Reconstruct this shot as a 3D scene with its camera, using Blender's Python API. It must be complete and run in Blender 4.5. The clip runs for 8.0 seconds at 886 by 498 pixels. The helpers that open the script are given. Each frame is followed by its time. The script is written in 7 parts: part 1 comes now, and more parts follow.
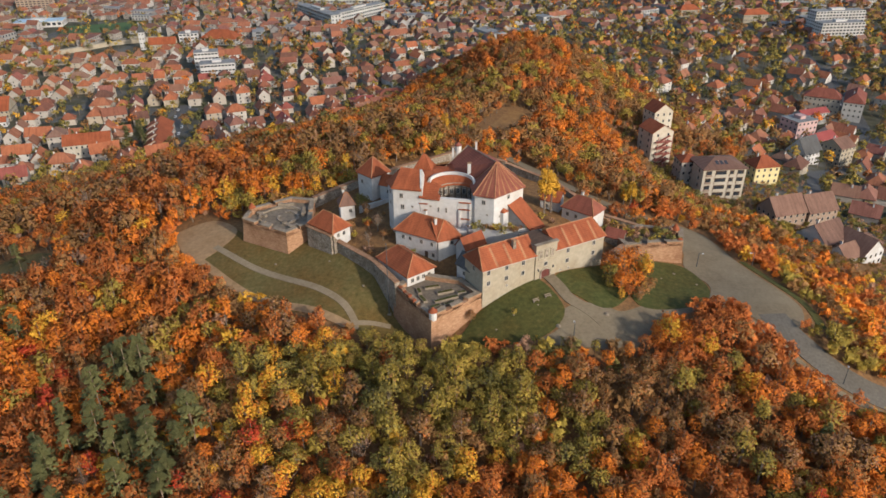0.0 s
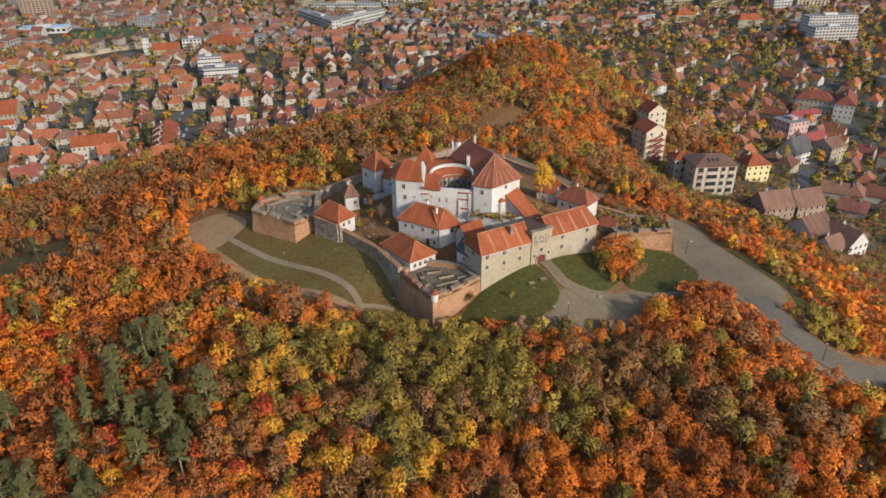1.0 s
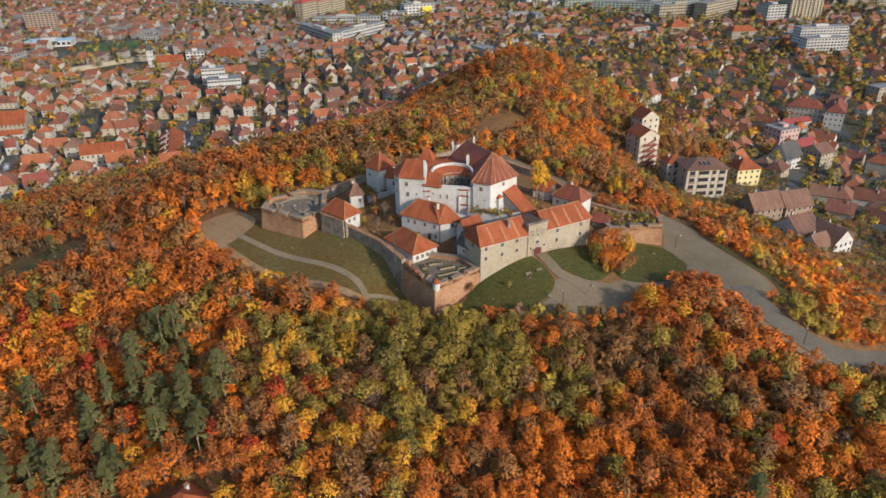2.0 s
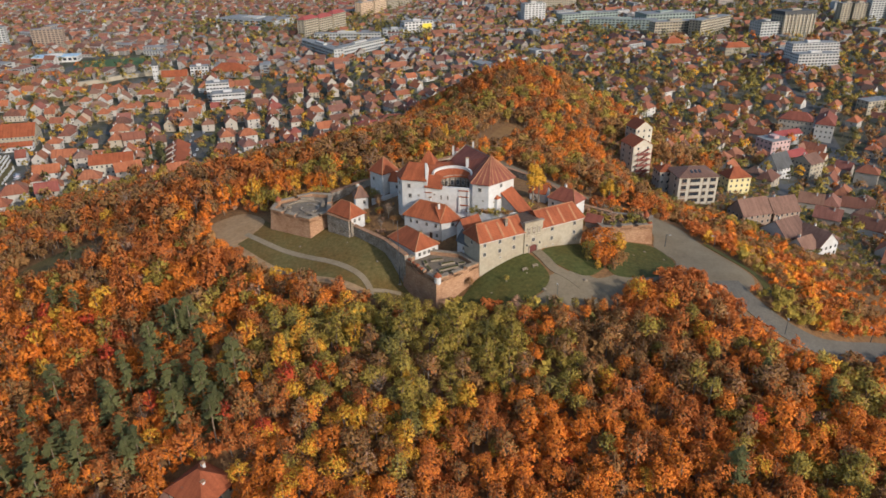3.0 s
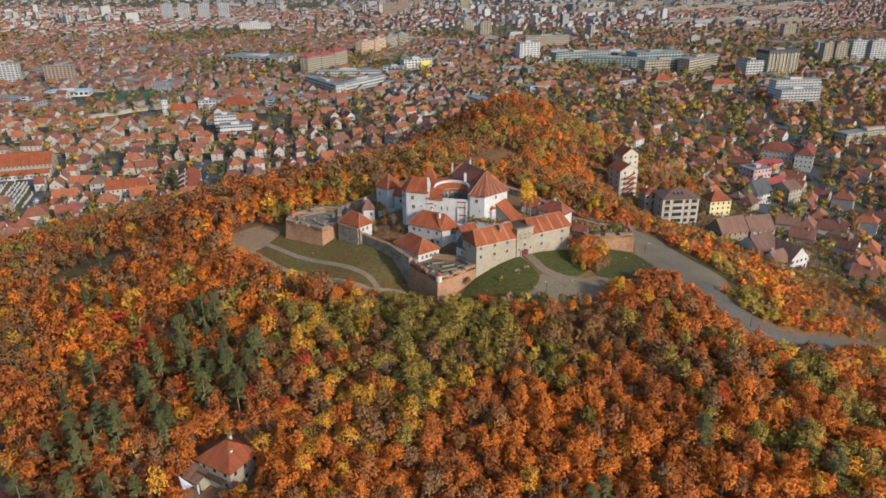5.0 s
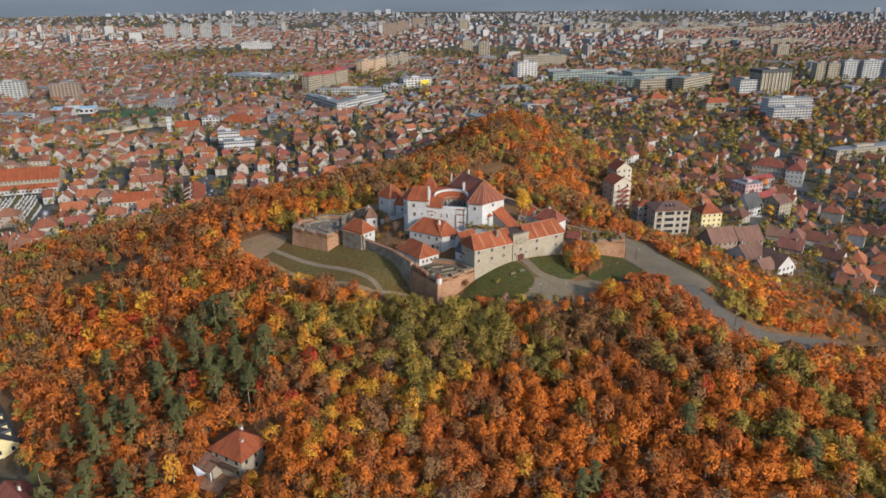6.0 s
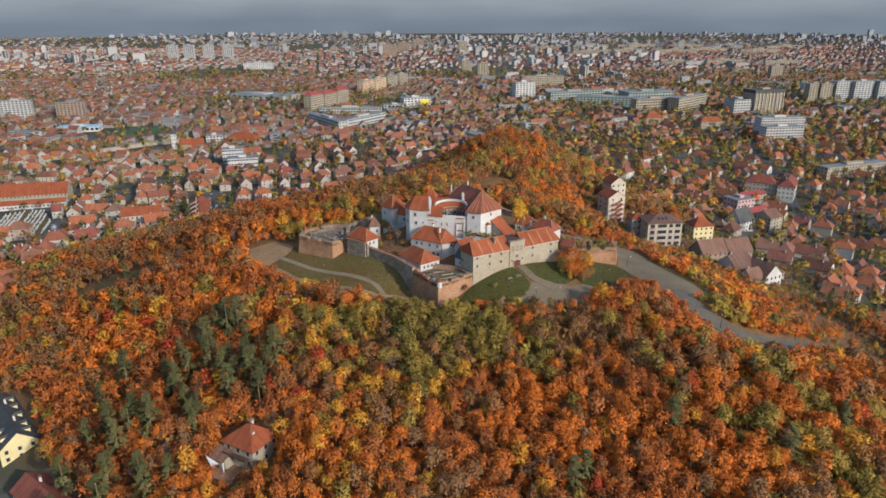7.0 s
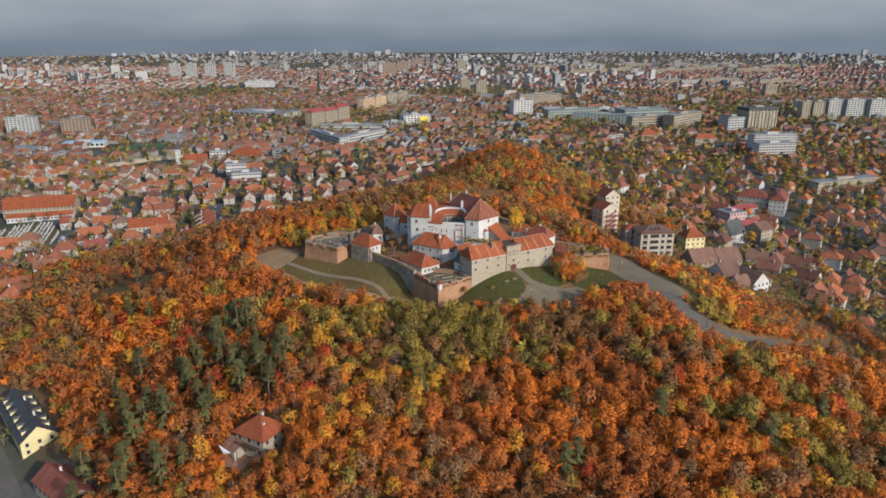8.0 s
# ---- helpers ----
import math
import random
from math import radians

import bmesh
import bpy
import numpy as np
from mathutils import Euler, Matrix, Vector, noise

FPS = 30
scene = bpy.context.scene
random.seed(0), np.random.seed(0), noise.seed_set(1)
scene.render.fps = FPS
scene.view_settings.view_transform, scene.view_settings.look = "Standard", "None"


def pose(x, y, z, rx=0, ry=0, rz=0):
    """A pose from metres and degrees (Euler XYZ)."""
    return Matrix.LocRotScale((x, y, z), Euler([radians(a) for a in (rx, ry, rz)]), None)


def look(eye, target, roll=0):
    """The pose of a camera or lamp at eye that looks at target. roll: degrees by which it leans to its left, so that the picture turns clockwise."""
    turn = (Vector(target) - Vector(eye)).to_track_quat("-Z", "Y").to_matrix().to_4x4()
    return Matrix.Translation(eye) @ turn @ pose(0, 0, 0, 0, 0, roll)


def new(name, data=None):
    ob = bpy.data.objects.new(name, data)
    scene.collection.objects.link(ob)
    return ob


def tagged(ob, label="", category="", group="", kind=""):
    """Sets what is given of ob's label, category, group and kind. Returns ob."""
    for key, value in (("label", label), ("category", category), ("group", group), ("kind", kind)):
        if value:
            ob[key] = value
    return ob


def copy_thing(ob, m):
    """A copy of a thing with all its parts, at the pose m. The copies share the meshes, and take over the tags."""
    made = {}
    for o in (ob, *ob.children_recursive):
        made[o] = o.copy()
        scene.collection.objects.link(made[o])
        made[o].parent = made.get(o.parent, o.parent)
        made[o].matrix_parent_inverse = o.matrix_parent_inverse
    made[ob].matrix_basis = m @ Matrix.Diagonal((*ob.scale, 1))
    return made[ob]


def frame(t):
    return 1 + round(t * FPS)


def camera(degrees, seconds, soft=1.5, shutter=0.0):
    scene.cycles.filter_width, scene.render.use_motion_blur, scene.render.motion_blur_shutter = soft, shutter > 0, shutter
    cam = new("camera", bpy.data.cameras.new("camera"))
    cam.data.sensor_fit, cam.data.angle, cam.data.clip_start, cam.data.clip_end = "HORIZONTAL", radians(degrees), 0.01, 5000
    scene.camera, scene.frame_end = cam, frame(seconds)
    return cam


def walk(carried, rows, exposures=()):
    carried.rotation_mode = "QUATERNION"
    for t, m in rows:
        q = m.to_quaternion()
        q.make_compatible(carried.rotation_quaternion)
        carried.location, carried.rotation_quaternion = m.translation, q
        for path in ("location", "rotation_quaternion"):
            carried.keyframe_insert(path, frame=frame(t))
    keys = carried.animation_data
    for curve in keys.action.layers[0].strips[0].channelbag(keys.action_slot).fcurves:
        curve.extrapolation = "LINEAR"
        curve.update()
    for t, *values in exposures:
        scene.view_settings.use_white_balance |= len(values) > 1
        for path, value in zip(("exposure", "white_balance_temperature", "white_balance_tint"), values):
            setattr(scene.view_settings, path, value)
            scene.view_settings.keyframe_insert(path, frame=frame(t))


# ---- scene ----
cam = camera(65.7, 8.0, 1.6)

PATH = [
    (0, (5.288, -137.566, 102.279), (5.258, -135.809, 101.325), -0.4),
    (0.5, (5.191, -142.987, 102.143), (5.161, -141.226, 101.195), -0.5),
    (1, (5.032, -148.583, 102.02), (5.004, -146.817, 101.083), -0.5),
    (1.5, (4.795, -154.359, 101.885), (4.768, -152.585, 100.963), -0.6),
    (3, (4.084, -172.711, 101.335), (4.062, -170.906, 100.474), -0.6),
    (3.5, (3.81, -179.011, 101.253), (3.791, -177.195, 100.415), -0.5),
    (4, (3.562, -185.377, 101.177), (3.545, -183.55, 100.364), -0.4),
    (4.5, (3.343, -191.72, 101.125), (3.328, -189.882, 100.337), -0.4),
    (6, (2.835, -210.787, 100.848), (2.826, -208.918, 100.135), -0.3),
    (6.5, (2.659, -217.282, 100.736), (2.651, -215.403, 100.05), -0.2),
    (7, (2.435, -224.032, 100.549), (2.429, -222.144, 99.89), -0.2),
    (7.5, (2.207, -230.979, 100.261), (2.203, -229.082, 99.627), -0.1),
    (8, (1.951, -238.046, 99.928), (1.949, -236.142, 99.318), -0.1),
]
walk(cam, [(t, look(eye, target, roll)) for t, eye, target, roll in PATH], [(0.0, 0.60, 5850, 8.6), (4.0, 0.57, 5600, 8.2), (8.0, 0.50, 5450, 8.0)])

# ---- light ----
SUN_ELEV, SUN_X, SUN_Y = radians(24), 0.72, -0.69
SUN_TURN = math.atan2(SUN_X, SUN_Y)
world = bpy.data.worlds.new("sky")
scene.world = world
world.use_nodes = True
wn = world.node_tree.nodes
sky = wn.new("ShaderNodeTexSky")
sky.sky_type, sky.sun_disc = "NISHITA", False
sky.sun_elevation, sky.sun_rotation = SUN_ELEV, SUN_TURN
sky.air_density, sky.dust_density, sky.ozone_density = 1.2, 2.0, 1.0
wn["Background"].inputs["Strength"].default_value = 0.125
world.node_tree.links.new(sky.outputs[0], wn["Background"].inputs["Color"])
sun = new("sun", bpy.data.lights.new("sun", "SUN"))
sun.data.energy, sun.data.angle, sun.data.color = 2.75, radians(0.6), (1.0, 0.86, 0.70)
sun.matrix_world = look((SUN_X * 300, SUN_Y * 300, math.tan(SUN_ELEV) * 300), (0, 0, 0))

# ---- materials ----
RND = random.Random(7)


def nodes_of(name, rough=0.85, spec=0.2):
    m = bpy.data.materials.new(name)
    m.use_nodes = True
    b = m.node_tree.nodes["Principled BSDF"]
    b.inputs["Roughness"].default_value = rough
    b.inputs["Specular IOR Level"].default_value = spec
    return m, m.node_tree, b


def ramp(nt, stops, fac):
    r = nt.nodes.new("ShaderNodeValToRGB")
    e = r.color_ramp.elements
    while len(e) < len(stops):
        e.new(0.5)
    for el, (p, c) in zip(e, stops):
        el.position, el.color = p, (*c, 1)
    nt.links.new(fac, r.inputs["Fac"])
    return r.outputs["Color"]


def noise_fac(nt, scale, detail=4, rough=0.6, coord="Object", stretch=None):
    tc = nt.nodes.new("ShaderNodeTexCoord")
    n = nt.nodes.new("ShaderNodeTexNoise")
    n.inputs["Scale"].default_value, n.inputs["Detail"].default_value, n.inputs["Roughness"].default_value = scale, detail, rough
    src = nt.nodes.new("ShaderNodeNewGeometry").outputs["Position"] if coord == "World" else tc.outputs[coord]
    if stretch:
        mp = nt.nodes.new("ShaderNodeMapping")
        mp.inputs["Scale"].default_value = stretch
        nt.links.new(src, mp.inputs["Vector"])
        src = mp.outputs[0]
    nt.links.new(src, n.inputs["Vector"])
    return n.outputs["Fac"]


def mix(nt, a, b, fac, kind="MIX"):
    x = nt.nodes.new("ShaderNodeMix")
    x.data_type, x.blend_type = "RGBA", kind
    for s, v in (("A", a), ("B", b)):
        sock = [i for i in x.inputs if i.name == s and i.type == "RGBA"][0]
        if isinstance(v, tuple):
            sock.default_value = (*v, 1)
        else:
            nt.links.new(v, sock)
    if isinstance(fac, float):
        x.inputs["Factor"].default_value = fac
    else:
        nt.links.new(fac, x.inputs["Factor"])
    return [o for o in x.outputs if o.type == "RGBA"][0]


def bump(nt, b, fac, strength, dist):
    n = nt.nodes.new("ShaderNodeBump")
    n.inputs["Strength"].default_value, n.inputs["Distance"].default_value = strength, dist
    nt.links.new(fac, n.inputs["Height"])
    nt.links.new(n.outputs[0], b.inputs["Normal"])


def geo(nt, out):
    return nt.nodes.new("ShaderNodeNewGeometry").outputs[out]


def obj_random(nt):
    return nt.nodes.new("ShaderNodeObjectInfo").outputs["Random"]


def surface(name, stops, scale, stain=(0.5, 0.5, 0.5), stain_amount=0.25, stain_scale=0.15, rough=0.85, spec=0.2, relief=0.3, dist=0.05, stretch=None):
    """A weathered surface: fine grain from a ramp, broad stains, slight relief."""
    m, nt, b = nodes_of(name, rough, spec)
    f = noise_fac(nt, scale, 6, 0.65, "World", stretch)
    c = ramp(nt, stops, f)
    g = noise_fac(nt, stain_scale, 4, 0.6, "World")
    gr = ramp(nt, [(0.38, (1, 1, 1)), (0.68, stain)], g)
    c2 = mix(nt, c, gr, stain_amount, "MULTIPLY")
    nt.links.new(c2, b.inputs["Base Color"])
    bump(nt, b, f, relief, dist)
    return m


def leaves(name, dark, mid, light):
    """Leaf clumps: each clump has its own shade, with broad drifts over the crown; light passes through a little."""
    m, nt, b = nodes_of(name, 0.75, 0.15)
    r = geo(nt, "Random Per Island")
    dark = tuple(0.25 * a + 0.75 * b for a, b in zip(dark, mid))
    light = tuple(0.35 * a + 0.65 * b for a, b in zip(light, mid))
    c = ramp(nt, [(0.0, dark), (0.55, mid), (1.0, light)], r)
    g = noise_fac(nt, 0.11, 3, 0.6, "World")
    gr = ramp(nt, [(0.35, (0.78, 0.76, 0.76)), (0.65, (1.2, 1.15, 1.05))], g)
    c = mix(nt, c, gr, 0.7, "MULTIPLY")
    fine = noise_fac(nt, 3.2, 3, 0.75, "World")
    c = mix(nt, c, ramp(nt, [(0.34, (0.50, 0.47, 0.46)), (0.52, (1, 1, 1)), (0.68, (1.28, 1.26, 1.2))], fine), 0.5, "MULTIPLY")
    nt.links.new(c, b.inputs["Base Color"])
    bump(nt, b, fine, 0.35, 0.12)
    tr = nt.nodes.new("ShaderNodeBsdfTranslucent")
    nt.links.new(c, tr.inputs["Color"])
    ms = nt.nodes.new("ShaderNodeMixShader")
    ms.inputs[0].default_value = 0.15
    nt.links.new(b.outputs[0], ms.inputs[1])
    nt.links.new(tr.outputs[0], ms.inputs[2])
    # gaps between the leaves of a clump
    gap = nt.nodes.new("ShaderNodeBsdfTransparent")
    holes = nt.nodes.new("ShaderNodeMixShader")
    nt.links.new(ramp(nt, [(0.42, (0, 0, 0)), (0.45, (1, 1, 1))], noise_fac(nt, 4.2, 2, 0.6, "World")), holes.inputs[0])
    nt.links.new(gap.outputs[0], holes.inputs[1])
    nt.links.new(ms.outputs[0], holes.inputs[2])
    nt.links.new(holes.outputs[0], nt.nodes["Material Output"].inputs["Surface"])
    return m


LEAF = {
    "orange": leaves("orange leaves", (0.50, 0.125, 0.018), (0.72, 0.215, 0.026), (0.82, 0.34, 0.04)),
    "rust": leaves("rust leaves", (0.36, 0.102, 0.029), (0.51, 0.155, 0.038), (0.64, 0.235, 0.053)),
    "brown": leaves("brown leaves", (0.22, 0.112, 0.040), (0.315, 0.165, 0.058), (0.41, 0.235, 0.085)),
    "yellow": leaves("yellow leaves", (0.50, 0.25, 0.026), (0.72, 0.40, 0.040), (0.80, 0.51, 0.07)),
    "olive": leaves("olive leaves", (0.26, 0.185, 0.034), (0.39, 0.285, 0.052), (0.50, 0.365, 0.072)),
    "green": leaves("dull green leaves", (0.13, 0.112, 0.034), (0.215, 0.180, 0.052), (0.30, 0.245, 0.07)),
    "red": leaves("red leaves", (0.36, 0.040, 0.022), (0.55, 0.072, 0.030), (0.66, 0.14, 0.045)),
    "needle": leaves("pine needles", (0.085, 0.086, 0.032), (0.150, 0.148, 0.056), (0.23, 0.215, 0.085)),
    "twig": leaves("bare twigs", (0.26, 0.145, 0.090), (0.37, 0.21, 0.13), (0.46, 0.28, 0.175)),
}
BARK = surface("bark", [(0.3, (0.12, 0.09, 0.066)), (0.7, (0.24, 0.185, 0.14))], 3.0, relief=0.6, stretch=(1, 1, 0.2))
PALE_BARK = surface("pale pine bark", [(0.3, (0.16, 0.11, 0.075)), (0.7, (0.33, 0.24, 0.17))], 3.0, relief=0.6, stretch=(1, 1, 0.2))
GRASS = surface("grass", [(0.3, (0.036, 0.044, 0.010)), (0.55, (0.066, 0.068, 0.017)), (0.8, (0.115, 0.094, 0.033))], 0.9, (1.1, 0.8, 0.6), 0.8, 0.09, relief=0.5)
DRY_GRASS = surface("dry grass", [(0.3, (0.075, 0.064, 0.018)), (0.55, (0.125, 0.098, 0.032)), (0.8, (0.19, 0.135, 0.054))], 0.9, (1.0, 0.72, 0.52), 0.9, 0.07, relief=0.5)
DIRT = surface("dry trodden earth", [(0.3, (0.24, 0.150, 0.075)), (0.7, (0.35, 0.225, 0.115))], 0.7, (0.7, 0.6, 0.5), 0.5, 0.1)
PARCHED = surface("parched orange-brown grass", [(0.3, (0.16, 0.080, 0.028)), (0.7, (0.26, 0.145, 0.05))], 0.7, (0.7, 0.6, 0.5), 0.6, 0.1, relief=0.4)
CLAY_PATH = surface("pale clay path", [(0.3, (0.20, 0.15, 0.092)), (0.7, (0.27, 0.21, 0.135))], 1.2, (0.75, 0.7, 0.62), 0.6, 0.2)
PAVING = surface("pale paving", [(0.3, (0.150, 0.115, 0.070)), (0.7, (0.208, 0.162, 0.103))], 1.2, (0.72, 0.68, 0.62), 0.6, 0.12)
ASPHALT = surface("worn asphalt", [(0.3, (0.095, 0.081, 0.063)), (0.7, (0.15, 0.13, 0.102))], 1.5, (0.7, 0.68, 0.66), 0.6, 0.1)
TARMAC = surface("street tarmac", [(0.3, (0.06, 0.06, 0.06)), (0.7, (0.11, 0.105, 0.10))], 1.0)
PLASTER = surface("white limewash", [(0.3, (0.43, 0.41, 0.39)), (0.7, (0.54, 0.52, 0.495))], 0.8, (0.74, 0.68, 0.60), 0.5, 0.16, relief=0.15)
CREAM = surface("cream limewash", [(0.3, (0.28, 0.237, 0.17)), (0.7, (0.37, 0.318, 0.237))], 0.8, (0.72, 0.64, 0.54), 0.6, 0.14, relief=0.15)
LIGHT_CREAM = surface("light cream render", [(0.3, (0.42, 0.37, 0.29)), (0.7, (0.52, 0.46, 0.37))], 0.8, (0.76, 0.7, 0.6), 0.5, 0.14, relief=0.15)
BRICK = surface("old brick", [(0.25, (0.22, 0.112, 0.06)), (0.5, (0.32, 0.178, 0.098)), (0.75, (0.43, 0.28, 0.17))], 1.1, (0.62, 0.55, 0.5), 0.8, 0.22, relief=0.5, stretch=(1, 1, 2.6))
STONE = surface("rubble stone", [(0.32, (0.11, 0.09, 0.07)), (0.5, (0.27, 0.225, 0.175)), (0.72, (0.44, 0.38, 0.31))], 2.0, (0.5, 0.44, 0.38), 0.85, 0.3, relief=0.9)
CAP = surface("pale coping stone", [(0.3, (0.19, 0.145, 0.10)), (0.7, (0.31, 0.25, 0.18))], 1.5, (0.6, 0.55, 0.5), 0.6, 0.3)
TIMBER = surface("dark timber", [(0.3, (0.055, 0.035, 0.024)), (0.7, (0.12, 0.075, 0.05))], 2.5, stretch=(1, 1, 0.2))
GATE_RED = surface("dark red boards", [(0.3, (0.075, 0.024, 0.02)), (0.7, (0.13, 0.042, 0.032))], 2.5, stretch=(1, 1, 0.2))
IRON = surface("dark grey metal", [(0.3, (0.05, 0.05, 0.052)), (0.7, (0.09, 0.09, 0.09))], 2.0, rough=0.5)
RUST_IRON = surface("red painted steel", [(0.3, (0.24, 0.075, 0.06)), (0.7, (0.34, 0.12, 0.09))], 2.0, rough=0.6)


def down_slope(nt):
    """Noise drawn out down the fall of a roof: it varies along the eaves and hardly down the slope."""
    across = nt.nodes.new("ShaderNodeVectorMath")
    across.operation = "CROSS_PRODUCT"
    across.inputs[1].default_value = (0, 0, 1)
    nt.links.new(geo(nt, "True Normal"), across.inputs[0])
    unit = nt.nodes.new("ShaderNodeVectorMath")
    unit.operation = "NORMALIZE"
    nt.links.new(across.outputs[0], unit.inputs[0])
    along = nt.nodes.new("ShaderNodeVectorMath")
    along.operation = "DOT_PRODUCT"
    nt.links.new(unit.outputs[0], along.inputs[0])
    nt.links.new(geo(nt, "Position"), along.inputs[1])
    sep = nt.nodes.new("ShaderNodeSeparateXYZ")
    nt.links.new(geo(nt, "Position"), sep.inputs[0])
    low = nt.nodes.new("ShaderNodeMath")
    low.operation = "MULTIPLY"
    low.inputs[1].default_value = 0.12
    nt.links.new(sep.outputs["Z"], low.inputs[0])
    at = nt.nodes.new("ShaderNodeCombineXYZ")
    nt.links.new(along.outputs["Value"], at.inputs[0])
    nt.links.new(low.outputs[0], at.inputs[1])
    n = nt.nodes.new("ShaderNodeTexNoise")
    n.inputs["Scale"].default_value, n.inputs["Detail"].default_value, n.inputs["Roughness"].default_value = 0.75, 4, 0.65
    nt.links.new(at.outputs[0], n.inputs["Vector"])
    return n.outputs["Fac"]


def tiles(name, stops, random_source):
    """Clay tiles: courses down the slope, mottled tile by tile, each roof its own tone."""
    m, nt, b = nodes_of(name, 0.8, 0.25)
    r = obj_random(nt) if random_source == "object" else geo(nt, "Random Per Island")
    c = ramp(nt, stops, r)
    f = noise_fac(nt, 1.6, 6, 0.7, "World")
    c = mix(nt, c, ramp(nt, [(0.3, (0.68, 0.64, 0.62)), (0.7, (1.18, 1.12, 1.05))], f), 0.75, "MULTIPLY")
    g = noise_fac(nt, 0.2, 4, 0.6, "World")
    c = mix(nt, c, ramp(nt, [(0.42, (1, 1, 1)), (0.7, (0.62, 0.58, 0.56))], g), 0.6, "MULTIPLY")
    c = mix(nt, c, ramp(nt, [(0.30, (0.62, 0.56, 0.54)), (0.5, (1, 1, 1)), (0.72, (1.22, 1.26, 1.25))], down_slope(nt)), 0.7, "MULTIPLY")
    nt.links.new(c, b.inputs["Base Color"])
    w = nt.nodes.new("ShaderNodeTexWave")
    w.wave_type, w.bands_direction = "BANDS", "Z"
    w.inputs["Scale"].default_value, w.inputs["Distortion"].default_value = 0.9, 0.4
    nt.links.new(geo(nt, "Position"), w.inputs["Vector"])
    bump(nt, b, w.outputs["Fac"], 0.35, 0.08)
    return m


FORT_TILE = tiles("orange clay tiles", [(0.0, (0.25, 0.070, 0.027)), (1.0, (0.30, 0.086, 0.033))], "object")
PALE_TILE = tiles("pale new tiles", [(0.0, (0.32, 0.15, 0.072)), (1.0, (0.36, 0.17, 0.085))], "object")
OLD_TILE = tiles("dark red weathered tiles", [(0.0, (0.19, 0.062, 0.042)), (1.0, (0.24, 0.08, 0.05))], "object")
BROWN_TILE = tiles("brown roof tiles", [(0.0, (0.15, 0.085, 0.062)), (1.0, (0.22, 0.125, 0.088))], "object")
SLATE = tiles("dark grey roof sheets", [(0.0, (0.05, 0.055, 0.058)), (1.0, (0.09, 0.09, 0.09))], "object")
ROOF_STOPS = [(0.0, (0.13, 0.065, 0.045)), (0.2, (0.20, 0.080, 0.050)), (0.45, (0.29, 0.105, 0.052)), (0.65, (0.36, 0.125, 0.055)), (0.8, (0.26, 0.115, 0.065)), (0.92, (0.20, 0.12, 0.085)), (1.0, (0.28, 0.065, 0.05))]
TOWN_TILE = tiles("town roof tiles", ROOF_STOPS, "object")
OLD_TOWN_TILE = tiles("old town roof tiles", ROOF_STOPS, "island")
# copy of the roof tones with distance haze put in: duller, bluer
HAZED_STOPS = [(p, tuple(0.80 * v + k for v, k in zip(c, (0.010, 0.016, 0.018)))) for p, c in ROOF_STOPS]
TOWN_TILE_FAR = tiles("hazed town roof tiles", HAZED_STOPS, "island")


def render_coat(name, stops, random_source):
    m, nt, b = nodes_of(name, 0.9, 0.1)
    r = obj_random(nt) if random_source == "object" else geo(nt, "Random Per Island")
    c = ramp(nt, stops, r)
    g = noise_fac(nt, 0.3, 5, 0.65, "World")
    c = mix(nt, c, ramp(nt, [(0.35, (1.05, 1.03, 1.0)), (0.7, (0.72, 0.68, 0.63))], g), 0.5, "MULTIPLY")
    nt.links.new(c, b.inputs["Base Color"])
    return m


WALL_STOPS = [(0.0, (0.47, 0.44, 0.40)), (0.3, (0.38, 0.33, 0.27)), (0.5, (0.53, 0.50, 0.46)), (0.7, (0.40, 0.33, 0.24)), (0.85, (0.33, 0.31, 0.28)), (1.0, (0.40, 0.29, 0.21))]
TOWN_WALL = render_coat("town render", WALL_STOPS, "object")
OLD_TOWN_WALL = render_coat("old town render", WALL_STOPS, "island")
# far copy of the render, haze painted in as a darker, cooler tone
TOWN_WALL_FAR = render_coat("hazed town render", [(p, (0.72 * r, 0.73 * g, 0.76 * b)) for p, (r, g, b) in WALL_STOPS], "island")
BLOCK_STOPS = [(0.0, (0.23, 0.22, 0.21)), (0.35, (0.32, 0.305, 0.285)), (0.6, (0.39, 0.38, 0.365)), (0.8, (0.31, 0.265, 0.23)), (1.0, (0.21, 0.215, 0.22))]
BLOCK_WALL_FAR = render_coat("apartment block render", BLOCK_STOPS, "island")
YELLOW_WALL = surface("yellow render", [(0.3, (0.56, 0.46, 0.22)), (0.7, (0.66, 0.56, 0.30))], 0.6, (0.8, 0.76, 0.7), 0.4, 0.2)
PINK_WALL = surface("pink render", [(0.3, (0.42, 0.27, 0.25)), (0.7, (0.50, 0.34, 0.31))], 0.6)
GREY_WALL = surface("grey concrete", [(0.3, (0.33, 0.32, 0.30)), (0.7, (0.45, 0.44, 0.41))], 0.5, (0.7, 0.68, 0.65), 0.5, 0.1)
FLAT_ROOF = surface("grey felt roofing", [(0.3, (0.16, 0.16, 0.155)), (0.7, (0.27, 0.265, 0.255))], 0.3, (0.6, 0.6, 0.6), 0.5, 0.08)
ROSE_ROOF = surface("red sheet roofing", [(0.3, (0.22, 0.05, 0.045)), (0.7, (0.29, 0.07, 0.06))], 0.3)


def plain(name, colour, rough=0.5, spec=0.4, metal=0.0):
    m, nt, b = nodes_of(name, rough, spec)
    f = noise_fac(nt, 2.0, 3, 0.6, "World")
    c = mix(nt, colour, tuple(0.75 * v for v in colour), f)
    nt.links.new(c, b.inputs["Base Color"])
    b.inputs["Metallic"].default_value = metal
    return m


